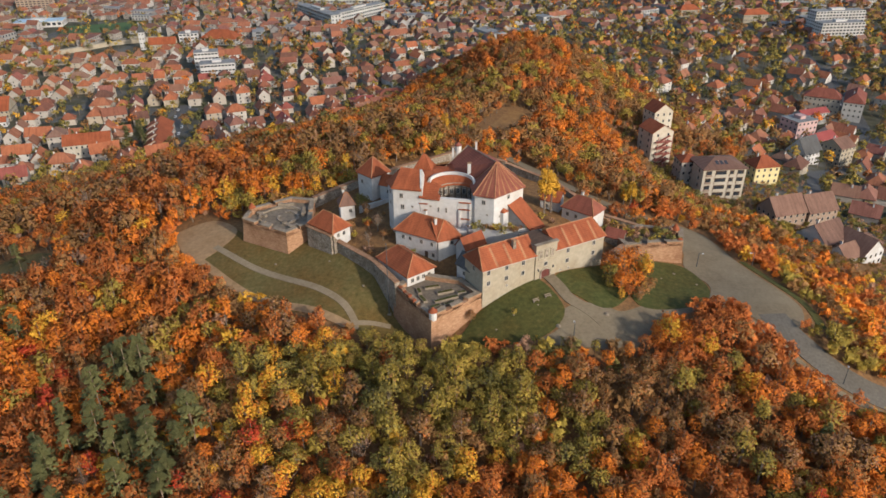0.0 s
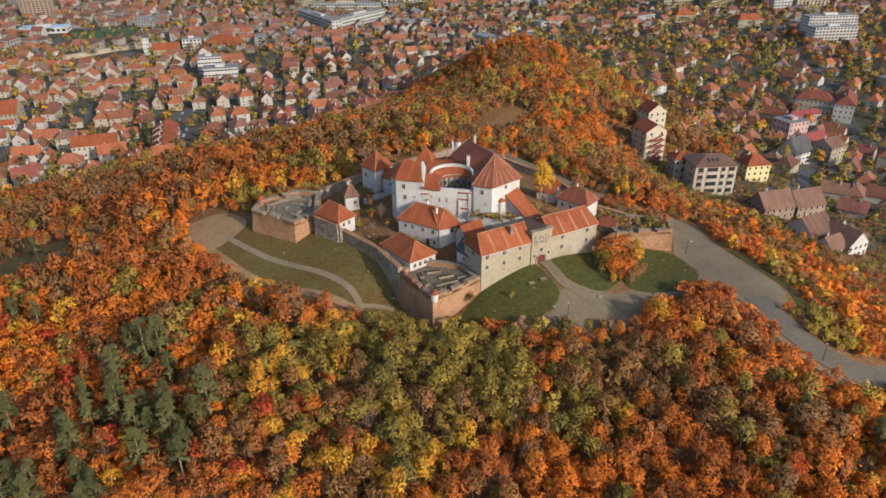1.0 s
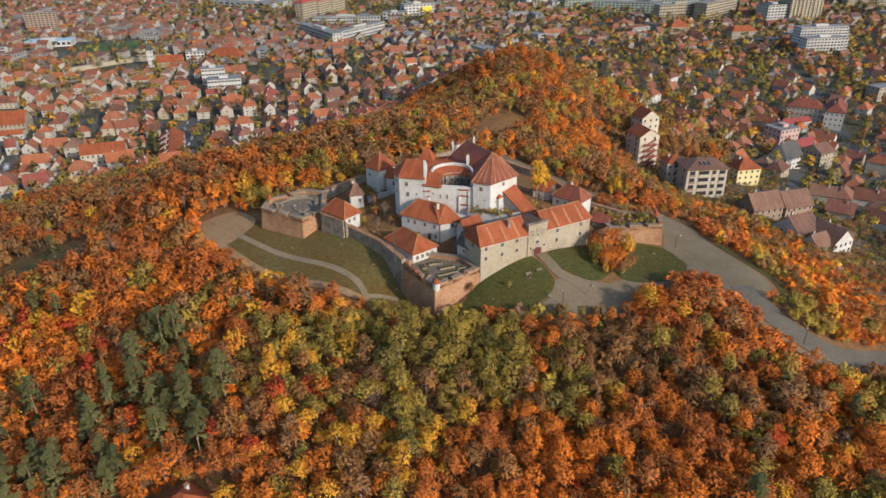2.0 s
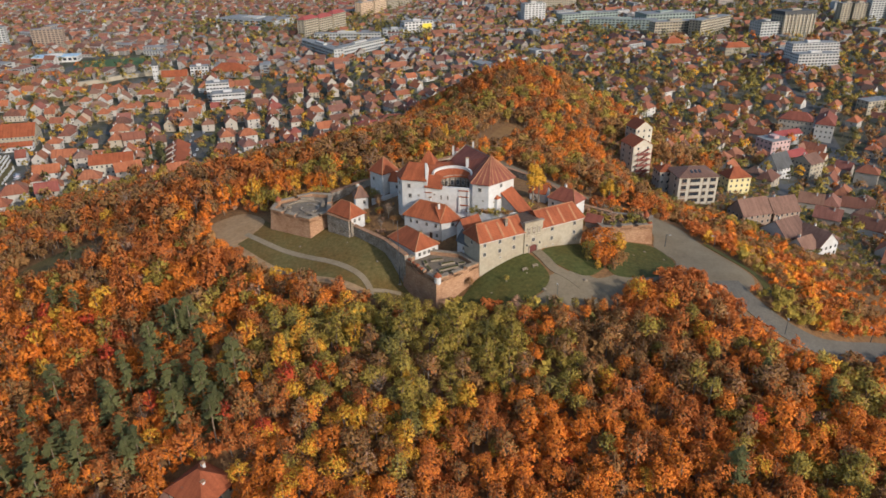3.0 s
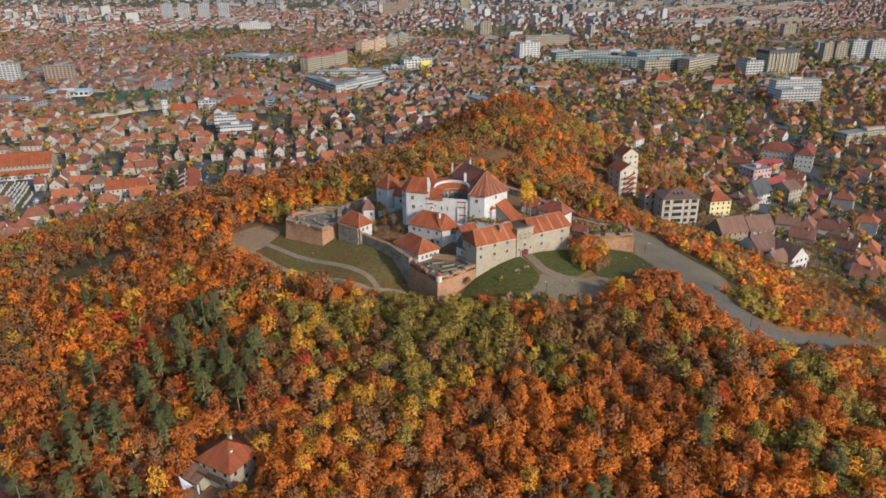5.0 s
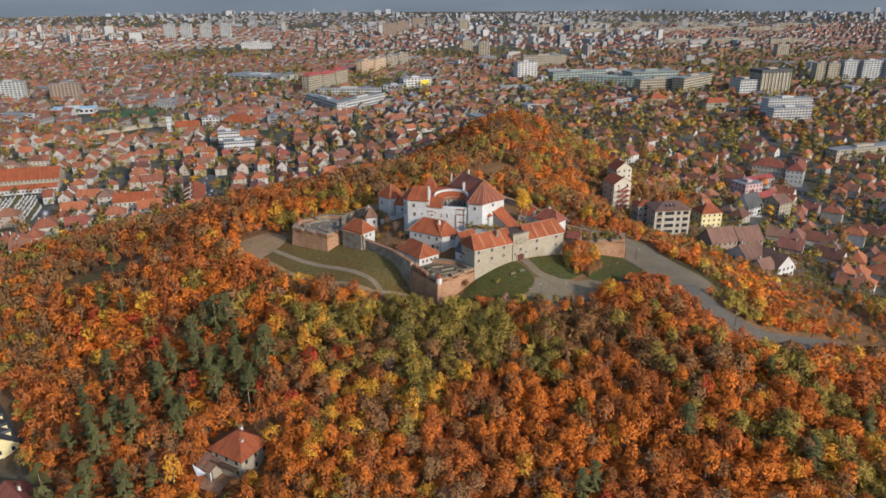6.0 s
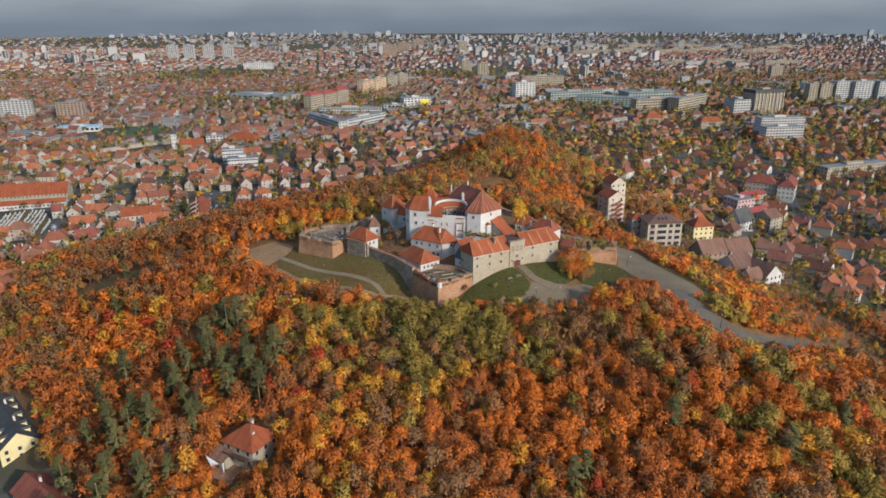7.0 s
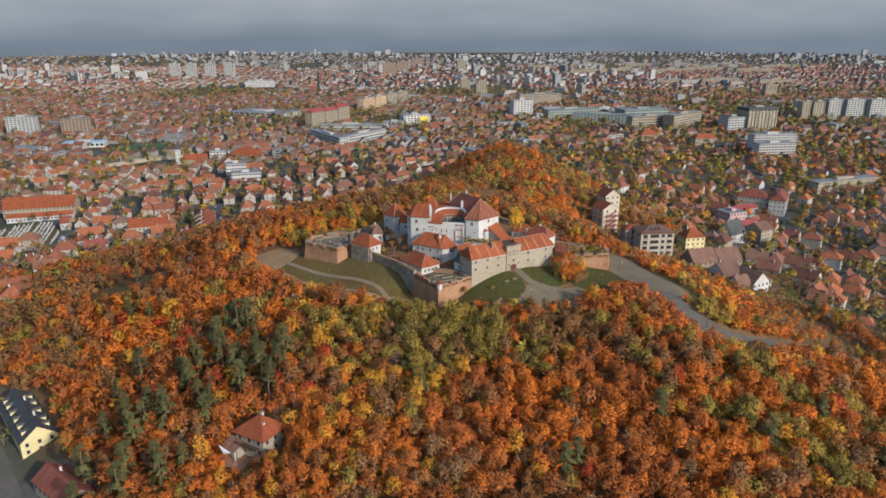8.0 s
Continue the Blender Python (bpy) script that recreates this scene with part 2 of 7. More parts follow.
PANE = plain("window glass", (0.035, 0.04, 0.048), 0.12, 0.6)
FRAME = plain("painted window frame", (0.42, 0.37, 0.31), 0.6)
WHITE_PAINT = plain("white paint", (0.72, 0.71, 0.68), 0.5)
SAIL = plain("white canvas", (0.75, 0.74, 0.71), 0.8)
YELLOW_SIGN = plain("yellow panel", (0.66, 0.50, 0.03), 0.6)
POOL_BLUE = plain("pale blue sheet", (0.38, 0.50, 0.58), 0.5)
TYRE = plain("rubber", (0.02, 0.02, 0.02), 0.8)
CAR_GLASS = plain("car glass", (0.02, 0.023, 0.026), 0.08, 0.7)


def car_paint():
    m, nt, b = nodes_of("car paint", 0.3, 0.5)
    c = ramp(nt, [(0.0, (0.55, 0.55, 0.55)), (0.3, (0.05, 0.05, 0.055)), (0.5, (0.30, 0.31, 0.32)), (0.7, (0.10, 0.12, 0.18)), (0.85, (0.70, 0.70, 0.69)), (1.0, (0.30, 0.04, 0.03))], obj_random(nt))
    nt.links.new(c, b.inputs["Base Color"])
    b.inputs["Coat Weight"].default_value = 0.5
    return m


CAR_PAINT = car_paint()

# ---- ground: a wooded hill on a plain, summed from smooth swells (x, y, radius, height) ----
BROAD_SWELLS = [
    (-200, -150, 130, 4.5), (-200, -20, 130, 3.0), (-200, 110, 130, 14.4), (-200, 240, 130, -5.1), (-200, 370, 130, 8.7),
    (-70, -150, 130, -12.4), (-70, -20, 130, -15.7), (-70, 110, 130, 19.8), (-70, 240, 130, -5.5), (-70, 370, 130, -16.5),
    (60, -150, 130, 15.9), (60, -20, 130, 25.9), (60, 110, 130, 30.9), (60, 240, 130, 30.5), (60, 370, 130, 11.1),
    (190, -150, 130, -5.2), (190, -20, 130, 3.9), (190, 110, 130, -8.2), (190, 240, 130, -13.2), (190, 370, 130, -4.2),
    (60, 470, 90, 1.3),
]
SHOULDERS = [
    (-110, 30, 48, 10.9), (-50, -40, 48, 11.7), (20, -45, 48, -1.8), (90, -30, 48, 6.3), (-70, 70, 48, 5.3),
    (0, 60, 48, 4.9), (60, 40, 48, 5.2), (120, 60, 48, -4.6), (60, 130, 48, -4.0), (-10, 140, 48, 7.0),
    (110, 180, 48, -16.1), (-130, 110, 48, 9.1), (60, 260, 48, 22.0), (60, 400, 48, 39.1),
]
TERRACES = [
    (5, 45, 18, 4.5), (25, 20, 18, 3.3), (-25, 40, 18, 1.9), (50, 25, 18, -0.1), (75, 25, 18, -2.6),
    (0, 0, 18, 3.1), (-20, 10, 18, 2.8), (-55, 40, 18, 0.7), (40, 0, 18, 3.2), (90, 10, 18, 5.9),
    (50, 60, 18, 1.7), (100, 40, 18, 2.6), (10, 3, 9, -0.2), (-9, 8, 9, -3.9), (-20, 24, 9, -0.7),
    (-55, -54, 10, -4.6), (18, 16, 9, -0.2), (-44, 36, 9, -0.6), (0, 16, 9, -4.2), (-58, 46, 9, 0.1),
]
SWELLS = np.array(BROAD_SWELLS + SHOULDERS + TERRACES, float)
PLAIN = -62.0


def heights(x, y):
    """Ground heights for arrays of plan coordinates."""
    x, y = np.asarray(x, float), np.asarray(y, float)
    z = np.full(np.broadcast(x, y).shape, PLAIN)
    for cx, cy, r, h in SWELLS:
        z = z + h * np.exp(-((x - cx) ** 2 + (y - cy) ** 2) / (2 * r * r))
    far = np.clip((np.hypot(x, y) - 2600) / 2300, 0, 1)
    return z + 25 * far * far * (3 - 2 * far)


def ground_at(x, y):
    return float(heights(x, y))


# ---- mesh helpers ----
class Shape:
    """Collects vertices, faces and a material slot for each face."""

    def __init__(self):
        self.v, self.f, self.s = [], [], []

    def add(self, verts, faces, slot=0):
        o = len(self.v)
        self.v += [tuple(p) for p in verts]
        self.f += [tuple(i + o for i in f) for f in faces]
        self.s += [slot] * len(faces)
        return self

    def box(self, x0, x1, y0, y1, z0, z1, slot=0, turn=None):
        p = [(x, y, z) for z in (z0, z1) for x, y in ((x0, y0), (x1, y0), (x1, y1), (x0, y1))]
        if turn:
            p = [turn @ Vector(q) for q in p]
        return self.add(p, [(0, 3, 2, 1), (4, 5, 6, 7), (0, 1, 5, 4), (1, 2, 6, 5), (2, 3, 7, 6), (3, 0, 4, 7)], slot)

    def prism(self, outline, z0, z1, slot=0, batter=0.0, cap=True, bottom=False):
        """An upright block over a counter-clockwise outline; batter spreads its foot outwards."""
        n = len(outline)
        foot = spread(outline, batter) if batter else outline
        p = [(x, y, z0) for x, y in foot] + [(x, y, z1) for x, y in outline]
        f = [(i, (i + 1) % n, n + (i + 1) % n, n + i) for i in range(n)]
        if cap:
            f.append(tuple(range(n, 2 * n)))
        if bottom:
            f.append(tuple(reversed(range(n))))
        return self.add(p, f, slot)

    def mesh(self, name, materials):
        me = bpy.data.meshes.new(name)
        me.from_pydata(self.v, [], self.f)
        for m in materials if isinstance(materials, (list, tuple)) else [materials]:
            me.materials.append(m)
        if any(self.s):
            me.polygons.foreach_set("material_index", self.s)
        me.update()
        return me


def spread(outline, d):
    """The outline pushed outwards by d."""
    n, out = len(outline), []
    for i in range(n):
        a, b, c = (Vector(outline[k % n]) for k in (i - 1, i, i + 1))
        u, w = (b - a).normalized(), (c - b).normalized()
        na, nb = Vector((u.y, -u.x)), Vector((w.y, -w.x))
        h = (na + nb).normalized()
        out.append(tuple(b + h * d / max(0.4, h.dot(nb))))
    return out


def part(name, shape, material, parent=None, label=""):
    ob = new(name, shape.mesh(name, material) if isinstance(shape, Shape) else shape)
    if parent:
        ob.parent = parent
    if label:
        ob["label"] = label
    return ob


def empty(name, m=None):
    ob = new(name)
    ob.empty_display_size = 0.5
    if m is not None:
        ob.matrix_basis = m
    return ob


def big_mesh(name, verts, quads, slots, materials):
    """A mesh from arrays: all faces have as many corners as quads has columns."""
    me = bpy.data.meshes.new(name)
    me.vertices.add(len(verts))
    me.vertices.foreach_set("co", np.asarray(verts, np.float32).ravel())
    me.loops.add(quads.size)
    me.loops.foreach_set("vertex_index", quads.astype(np.int32).ravel())
    me.polygons.add(len(quads))
    me.polygons.foreach_set("loop_start", np.arange(0, quads.size, quads.shape[1], dtype=np.int32))
    for m in materials:
        me.materials.append(m)
    if slots is not None:
        me.polygons.foreach_set("material_index", np.asarray(slots, np.int32))
    me.update(calc_edges=True)
    return me


# ---- the ground sheet ----
def ground_material():
    m, nt, b = nodes_of("leaf litter and gardens", 0.95, 0.1)
    f = noise_fac(nt, 0.8, 7, 0.7, "World")
    litter = ramp(nt, [(0.3, (0.10, 0.056, 0.027)), (0.5, (0.18, 0.098, 0.042)), (0.72, (0.28, 0.145, 0.056))], f)
    g = noise_fac(nt, 0.035, 5, 0.65, "World")
    garden = ramp(nt, [(0.36, (0.054, 0.055, 0.032)), (0.50, (0.085, 0.077, 0.05)), (0.60, (0.115, 0.108, 0.095)), (0.70, (0.08, 0.08, 0.076))], g)
    sep = nt.nodes.new("ShaderNodeSeparateXYZ")
    nt.links.new(geo(nt, "Position"), sep.inputs[0])
    mr = nt.nodes.new("ShaderNodeMapRange")
    mr.inputs["From Min"].default_value, mr.inputs["From Max"].default_value = -40.0, -33.0
    nt.links.new(sep.outputs["Z"], mr.inputs["Value"])
    nt.links.new(mix(nt, garden, litter, mr.outputs[0]), b.inputs["Base Color"])
    bump(nt, b, f, 0.6, 0.3)
    return m


def spaced(near0, near1, step, end, grow=1.16):
    a = list(np.arange(near0, near1 + 0.1, step))
    s, x = step, near1
    while x < end:
        s *= grow
        x = min(x + s, end)
        a.append(x)
    s, x = step, near0
    while x > -end:
        s *= grow
        x = max(x - s, -end)
        a.insert(0, x)
    return np.array(a)


def build_ground():
    xs, ys = spaced(-340, 340, 4, 4900), spaced(-320, 640, 4, 4900)
    gx, gy = np.meshgrid(xs, ys)
    v = np.stack([gx, gy, heights(gx, gy)], -1).reshape(-1, 3)
    i, j = np.meshgrid(np.arange(len(xs) - 1), np.arange(len(ys) - 1))
    k = (j * len(xs) + i).ravel()
    q = np.stack([k, k + 1, k + len(xs) + 1, k + len(xs)], -1)
    me = big_mesh("ground", v, q, None, [ground_material()])
    me.polygons.foreach_set("use_smooth", [True] * len(q))
    tagged(new("ground", me), "wooded hill falling to a built-up plain, brown leaf litter", "ground", kind="structure")


build_ground()


def curve_through(points, closed=False, per=6):
    """A smooth line through plan points."""
    n, out = len(points), []
    p = [Vector(q) for q in points]
    for i in range(n if closed else n - 1):
        if closed:
            a, b, c, d = (p[(i + k) % n] for k in (-1, 0, 1, 2))
        else:
            a, b, c, d = p[max(i - 1, 0)], p[i], p[i + 1], p[min(i + 2, n - 1)]
        for s in range(per):
            t = s / per
            out.append(0.5 * (2 * b + (c - a) * t + (2 * a - 5 * b + 4 * c - d) * t * t + (3 * b - a - 3 * c + d) * t ** 3))
    if not closed:
        out.append(p[-1])
    return out


def inside(x, y, poly):
    hit, j = False, len(poly) - 1
    for i in range(len(poly)):
        (xi, yi), (xj, yj) = poly[i][:2], poly[j][:2]
        if (yi > y) != (yj > y) and x < (xj - xi) * (y - yi) / (yj - yi) + xi:
            hit = not hit
        j = i
    return hit


CLEAR = []  # plan outlines kept free of trees


def drape(name, outline, lift, material, label, category, step=2.0, smooth=True, clear=True):
    """A patch of ground cover laid on the ground, with a turned-down rim."""
    from mathutils.geometry import delaunay_2d_cdt
    line = curve_through(outline, True, 5) if smooth else [Vector(q) for q in outline]
    pts = [Vector(q) for q in line]
    xs, ys = [q.x for q in line], [q.y for q in line]
    poly = [(q.x, q.y) for q in line]
    x = min(xs) + step / 2
    while x < max(xs):
        y = min(ys) + step / 2
        while y < max(ys):
            if inside(x, y, poly):
                pts.append(Vector((x, y)))
            y += step
        x += step
    n = len(line)
    co, _, faces, *_ = delaunay_2d_cdt(pts, [(i, (i + 1) % n) for i in range(n)], [], 1, 0.01)
    s = Shape()
    s.add([(c.x, c.y, ground_at(c.x, c.y) + lift) for c in co], faces)
    o = len(s.v)
    s.v += [(q.x, q.y, ground_at(q.x, q.y) - 0.6) for q in line]
    top = len(s.v)
    s.v += [(q.x, q.y, ground_at(q.x, q.y) + lift) for q in line]
    for i in range(n):
        k = (i + 1) % n
        s.f.append((o + i, o + k, top + k, top + i))
        s.s.append(0)
    ob = part(name, s, material)
    if clear:
        CLEAR.append(poly)
    return tagged(ob, label, category, kind="structure")


def ribbon(name, points, width, lift, material, label, category, clear=True, per=8):
    """A road or path along a plan line, laid on the ground."""
    line = curve_through(points, False, per)
    s, left, right = Shape(), [], []
    for i, q in enumerate(line):
        a, b = line[max(i - 1, 0)], line[min(i + 1, len(line) - 1)]
        d = (b - a).normalized()
        n = Vector((-d.y, d.x))
        row = []
        for k in range(5):
            w = q + n * (k / 4 - 0.5) * width
            row.append((w.x, w.y, ground_at(w.x, w.y) + lift))
        left.append(row[4][:2])
        right.append(row[0][:2])
        row = [(row[0][0], row[0][1], row[0][2] - 0.6), *row, (row[4][0], row[4][1], row[4][2] - 0.6)]
        s.v += row
        if i:
            o = len(s.v) - 14
            s.f += [(o + k, o + k + 1, o + k + 8, o + k + 7) for k in range(6)]
            s.s += [0] * 6
    ob = part(name, s, material)
    if clear:
        CLEAR.append(right + left[::-1])
    return tagged(ob, label, category, kind="structure")


# lawns, paths, the forecourt and the road
drape("lawn_west", [(-71, 47), (-64, 55), (-59, 52), (-44, 42), (-36, 45), (-16, 27), (-8, 15), (-6, 4), (-14, 5), (-22, 7), (-32, 13), (-45, 17), (-56, 26), (-68, 39)], 0.12, DRY_GRASS, "mown grass slope below the fort wall, worn and dry", "lawn")
drape("lawn_front", [(12, 9), (26, 17.5), (28.5, 17.5), (31.5, 13), (33.4, 7.5), (31, 2.5), (24.5, -1.4), (13.5, -2), (6, -1.5), (9, 5)], 0.14, GRASS, "green lawn before the gate building", "lawn")
drape("lawn_gate", [(32, 19.5), (46, 28.5), (52, 33), (55, 24), (50, 14), (44.5, 9.4), (38.4, 12)], 0.14, GRASS, "green lawn beside the gate path", "lawn")
drape("lawn_bastion", [(54, 33), (60, 36), (71.5, 36.5), (75.7, 27.5), (74.4, 20), (69, 15), (55, 12), (52, 20)], 0.14, GRASS, "green lawn below the brick bastion", "lawn")
drape("forecourt", [(33.5, 8), (31, 1.5), (25.5, -1.8), (36, -3.2), (48, -3.4), (56, 4), (62, 9), (70, 14.5), (66, 18.5), (55, 13), (48, 9), (42, 11)], 0.10, PAVING, "pale paved forecourt before the gate", "forecourt")
drape("plaza", [(66, 66), (78, 70), (88, 66), (90, 56), (91.5, 45), (94, 36), (99, 20), (94, 8), (86, 5), (79, 15), (72, 15), (74.5, 20), (76.5, 27), (72.5, 36), (75, 46), (74, 57)], 0.10, PAVING, "wide pale paved square on the hilltop", "plaza", smooth=True)
ribbon("gate_path", [(29.8, 21.0), (32.6, 16.5), (35.2, 11.5), (39.5, 8.0), (43, 4)], 3.4, 0.20, PAVING, "pale path from the gate to the forecourt", "path")
ribbon("upper_road", [(24, 111), (27, 107), (37, 95), (46, 83), (54, 73), (62, 67), (70, 62)], 5.0, 0.16, PAVING, "narrow pale road round the back of the fort", "road")
ribbon("lower_road", [(88, 12), (90, 4), (95, -3.5), (101, -8), (110, -10), (122, -6), (136, 1), (150, 5), (170, 6)], 8.0, 0.16, ASPHALT, "worn asphalt road winding down the hill", "road")
ribbon("lower_pavement", [(81, 9), (84.2, 3.0), (89.2, -5.8), (96, -12.2), (107, -16)], 1.6, 0.26, PAVING, "pale kerbed footway beside the road", "pavement")
ribbon("grass_verge", [(93.5, 46), (97, 36), (102, 22), (101, 10)], 3.0, 0.12, GRASS, "grass verge beside the square", "verge")
drape("earth_apron", [(-84, 57.5), (-79, 62), (-71.5, 63), (-63, 55), (-66, 46), (-72.5, 41), (-79, 48)], 0.22, DIRT, "bare trodden earth at the path junction", "clearing")
ribbon("west_path", [(-68, 47.5), (-54.5, 36.2), (-43, 28.8), (-32.3, 22.4), (-24.4, 16), (-20.6, 10.3), (-20, 7)], 1.9, 0.24, CLAY_PATH, "pale footpath curving across the grass", "path")
ribbon("outer_path", [(-73, 43.3), (-60, 30.7), (-51.7, 23.7), (-42.7, 18.4), (-32.7, 14.2), (-26, 10.5), (-20, 7)], 2.4, 0.24, DIRT, "earth footpath along the wood's edge", "path")
ribbon("link_path", [(-20.2, 9), (-15.5, 9.8), (-11, 9.6)], 1.4, 0.30, CLAY_PATH, "short stepped path to the bastion", "path")
drape("hill_meadow", [(-166, 70), (-150, 74), (-133, 67), (-127, 58), (-145, 54), (-162, 60)], 0.1, DRY_GRASS, "small dry meadow in the wood on the western shoulder", "clearing")
drape("hill_clearing", [(16, 146), (24, 172), (33, 198), (41, 196), (40, 182), (27, 150), (19, 128), (12, 122), (8, 134)], 0.1, PARCHED, "dry grass clearing among the trees on the ridge", "clearing")


# ---- distance ----
def backdrop_material():
    m = bpy.data.materials.new("hazy distance")
    m.use_nodes = True
    nt = m.node_tree
    nt.nodes.remove(nt.nodes["Principled BSDF"])
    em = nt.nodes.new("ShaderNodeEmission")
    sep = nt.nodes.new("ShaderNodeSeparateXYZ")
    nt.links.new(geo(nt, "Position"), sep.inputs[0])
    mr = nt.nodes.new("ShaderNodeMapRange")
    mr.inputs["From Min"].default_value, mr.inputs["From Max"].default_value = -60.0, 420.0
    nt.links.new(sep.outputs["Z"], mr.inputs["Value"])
    # sky glow and horizon haze are painted as emission, graded by height
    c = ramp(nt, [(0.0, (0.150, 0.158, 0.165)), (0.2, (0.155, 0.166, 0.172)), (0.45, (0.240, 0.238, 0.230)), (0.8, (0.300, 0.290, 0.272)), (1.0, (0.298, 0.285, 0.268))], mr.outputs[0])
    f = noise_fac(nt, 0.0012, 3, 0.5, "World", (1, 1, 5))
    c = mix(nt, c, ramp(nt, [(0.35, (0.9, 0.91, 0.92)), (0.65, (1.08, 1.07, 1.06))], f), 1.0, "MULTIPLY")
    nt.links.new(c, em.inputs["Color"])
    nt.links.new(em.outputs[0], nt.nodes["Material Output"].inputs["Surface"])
    return m


def build_backdrop():
    s, n, r = Shape(), 64, 4300
    ring = [(r * math.cos(radians(20 + 140 * i / n)), r * math.sin(radians(20 + 140 * i / n))) for i in range(n + 1)]
    s.v = [(x, y, z) for z in (-80, 700) for x, y in ring]
    s.f = [(i + 1, i, n + 1 + i, n + 2 + i) for i in range(n)]
    s.s = [0] * n
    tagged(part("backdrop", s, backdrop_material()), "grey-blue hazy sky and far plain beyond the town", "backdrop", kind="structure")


build_backdrop()


# ---- building helpers ----
def frame_at(a, b, z=0.0):
    """Pose at plan point a with x towards b; y points into the building, left of that way."""
    d = Vector(b) - Vector(a)
    return pose(a[0], a[1], z, 0, 0, math.degrees(math.atan2(d.y, d.x)))


def roof_slabs(w, d, h, rise, over=0.45, thick=0.22, ends=0.35):
    """Two roof planes with thickness; ridge along x in the middle."""
    s = Shape()
    hd, k = d / 2, rise / (d / 2)
    for sgn in (-1, 1):
        y0, z0 = sgn * (hd + over), h - k * over
        x0, x1 = -w / 2 - ends, w / 2 + ends
        top = [(x0, y0, z0 + thick), (x1, y0, z0 + thick), (x1, 0, h + rise + thick), (x0, 0, h + rise + thick)]
        low = [(x, y, z - thick) for x, y, z in top]
        q = [(0, 1, 2, 3), (7, 6, 5, 4), (0, 4, 5, 1), (1, 5, 6, 2), (3, 2, 6, 7), (0, 3, 7, 4)]
        s.add(top + low, q if sgn < 0 else [tuple(reversed(f)) for f in q])
    return s


def roof_hip(w, d, h, rise, over=0.5, thick=0.25, left=1.0, right=1.0):
    """A hipped roof; left and right say how far the hips run in, as a share of half the depth (0: a gable end)."""
    s = Shape()
    x0, x1, y0, y1 = -w / 2 - over, w / 2 + over, -d / 2 - over, d / 2 + over
    hd = (y1 - y0) / 2
    a, b = x0 + hd * left, x1 - hd * right
    if a > b:
        a = b = (a + b) / 2
    v = [(x0, y0, h), (x1, y0, h), (x1, y1, h), (x0, y1, h), (a, 0, h + rise), (b, 0, h + rise)]
    v += [(x, y, z - thick) for x, y, z in v[:4]]
    f = [(0, 1, 5, 4), (1, 2, 5), (2, 3, 4, 5), (3, 0, 4), (6, 7, 1, 0), (7, 8, 2, 1), (8, 9, 3, 2), (9, 6, 0, 3), (9, 8, 7, 6)]
    return s.add(v, f)


def cap_lines(lines, half=0.17, lift=0.16):
    """Rows of half-round cap tiles along ridges and hips, as low three-sided ribs."""
    s = Shape()
    for p0, p1 in lines:
        a, b = Vector(p0), Vector(p1)
        side = (b - a).normalized().cross(Vector((0, 0, 1))).normalized() * half
        low, up = Vector((0, 0, -0.06)), Vector((0, 0, lift))
        s.add([a - side + low, a + up, a + side + low, b - side + low, b + up, b + side + low], [(0, 3, 4, 1), (1, 4, 5, 2), (2, 1, 0), (3, 5, 4)])
    return s


def hip_lines(w, d, h, rise, over, left, right):
    """Where the caps of roof_hip() run."""
    x0, x1, y0, y1 = -w / 2 - over, w / 2 + over, -d / 2 - over, d / 2 + over
    hd = (y1 - y0) / 2
    a, b = x0 + hd * left, x1 - hd * right
    if a > b:
        a = b = (a + b) / 2
    lines = [((a, 0, h + rise), (b, 0, h + rise))] if b - a > 0.3 else []
    if left:
        lines += [((x0, y0, h), (a, 0, h + rise)), ((x0, y1, h), (a, 0, h + rise))]
    if right:
        lines += [((x1, y0, h), (b, 0, h + rise)), ((x1, y1, h), (b, 0, h + rise))]
    return lines


def walls_box(w, d, h, below=4.0, gable=0.0):
    s = Shape().box(-w / 2, w / 2, -d / 2, d / 2, -below, h)
    if gable:
        for x in (-w / 2, w / 2):
            t = 0.3 if x < 0 else -0.3
            s.add([(x, -d / 2, h), (x, d / 2, h), (x, 0, h + gable), (x + t, -d / 2, h), (x + t, d / 2, h), (x + t, 0, h + gable)],
                  [(0, 2, 1), (3, 4, 5), (0, 3, 5, 2), (1, 2, 5, 4)])
    return s


def window_mesh(w, h):
    """A surround standing proud of the wall, round a pane; local y points out of the wall."""
    s = Shape()
    t, o = 0.12, 0.09
    for x0, x1, z0, z1 in ((-w / 2 - t, -w / 2, -h / 2 - t, h / 2 + t), (w / 2, w / 2 + t, -h / 2 - t, h / 2 + t), (-w / 2, w / 2, h / 2, h / 2 + t), (-w / 2, w / 2, -h / 2 - t, -h / 2), (-0.04, 0.04, -h / 2, h / 2)):
        s.box(x0, x1, -o, 0.05, z0, z1)
    return s, Shape().box(-w / 2, w / 2, -0.035, 0.05, -h / 2, h / 2)


WINDOWS, PLAIN_WINDOWS = {}, {}


def far_window(parent, x, y, z, turn, w, h):
    """A window seen from afar: surround and pane in one mesh."""
    if (w, h) not in PLAIN_WINDOWS:
        t = 0.12
        s = Shape().box(-w / 2 - t, w / 2 + t, -0.05, 0.05, -h / 2 - t, h / 2 + t).box(-w / 2, w / 2, -0.075, 0.0, -h / 2, h / 2, 1)
        PLAIN_WINDOWS[(w, h)] = s.mesh("window", [FRAME, PANE])
    ob = new("window", PLAIN_WINDOWS[(w, h)])
    ob.parent, ob.matrix_basis = parent, pose(x, y, z, 0, 0, turn)
    return ob


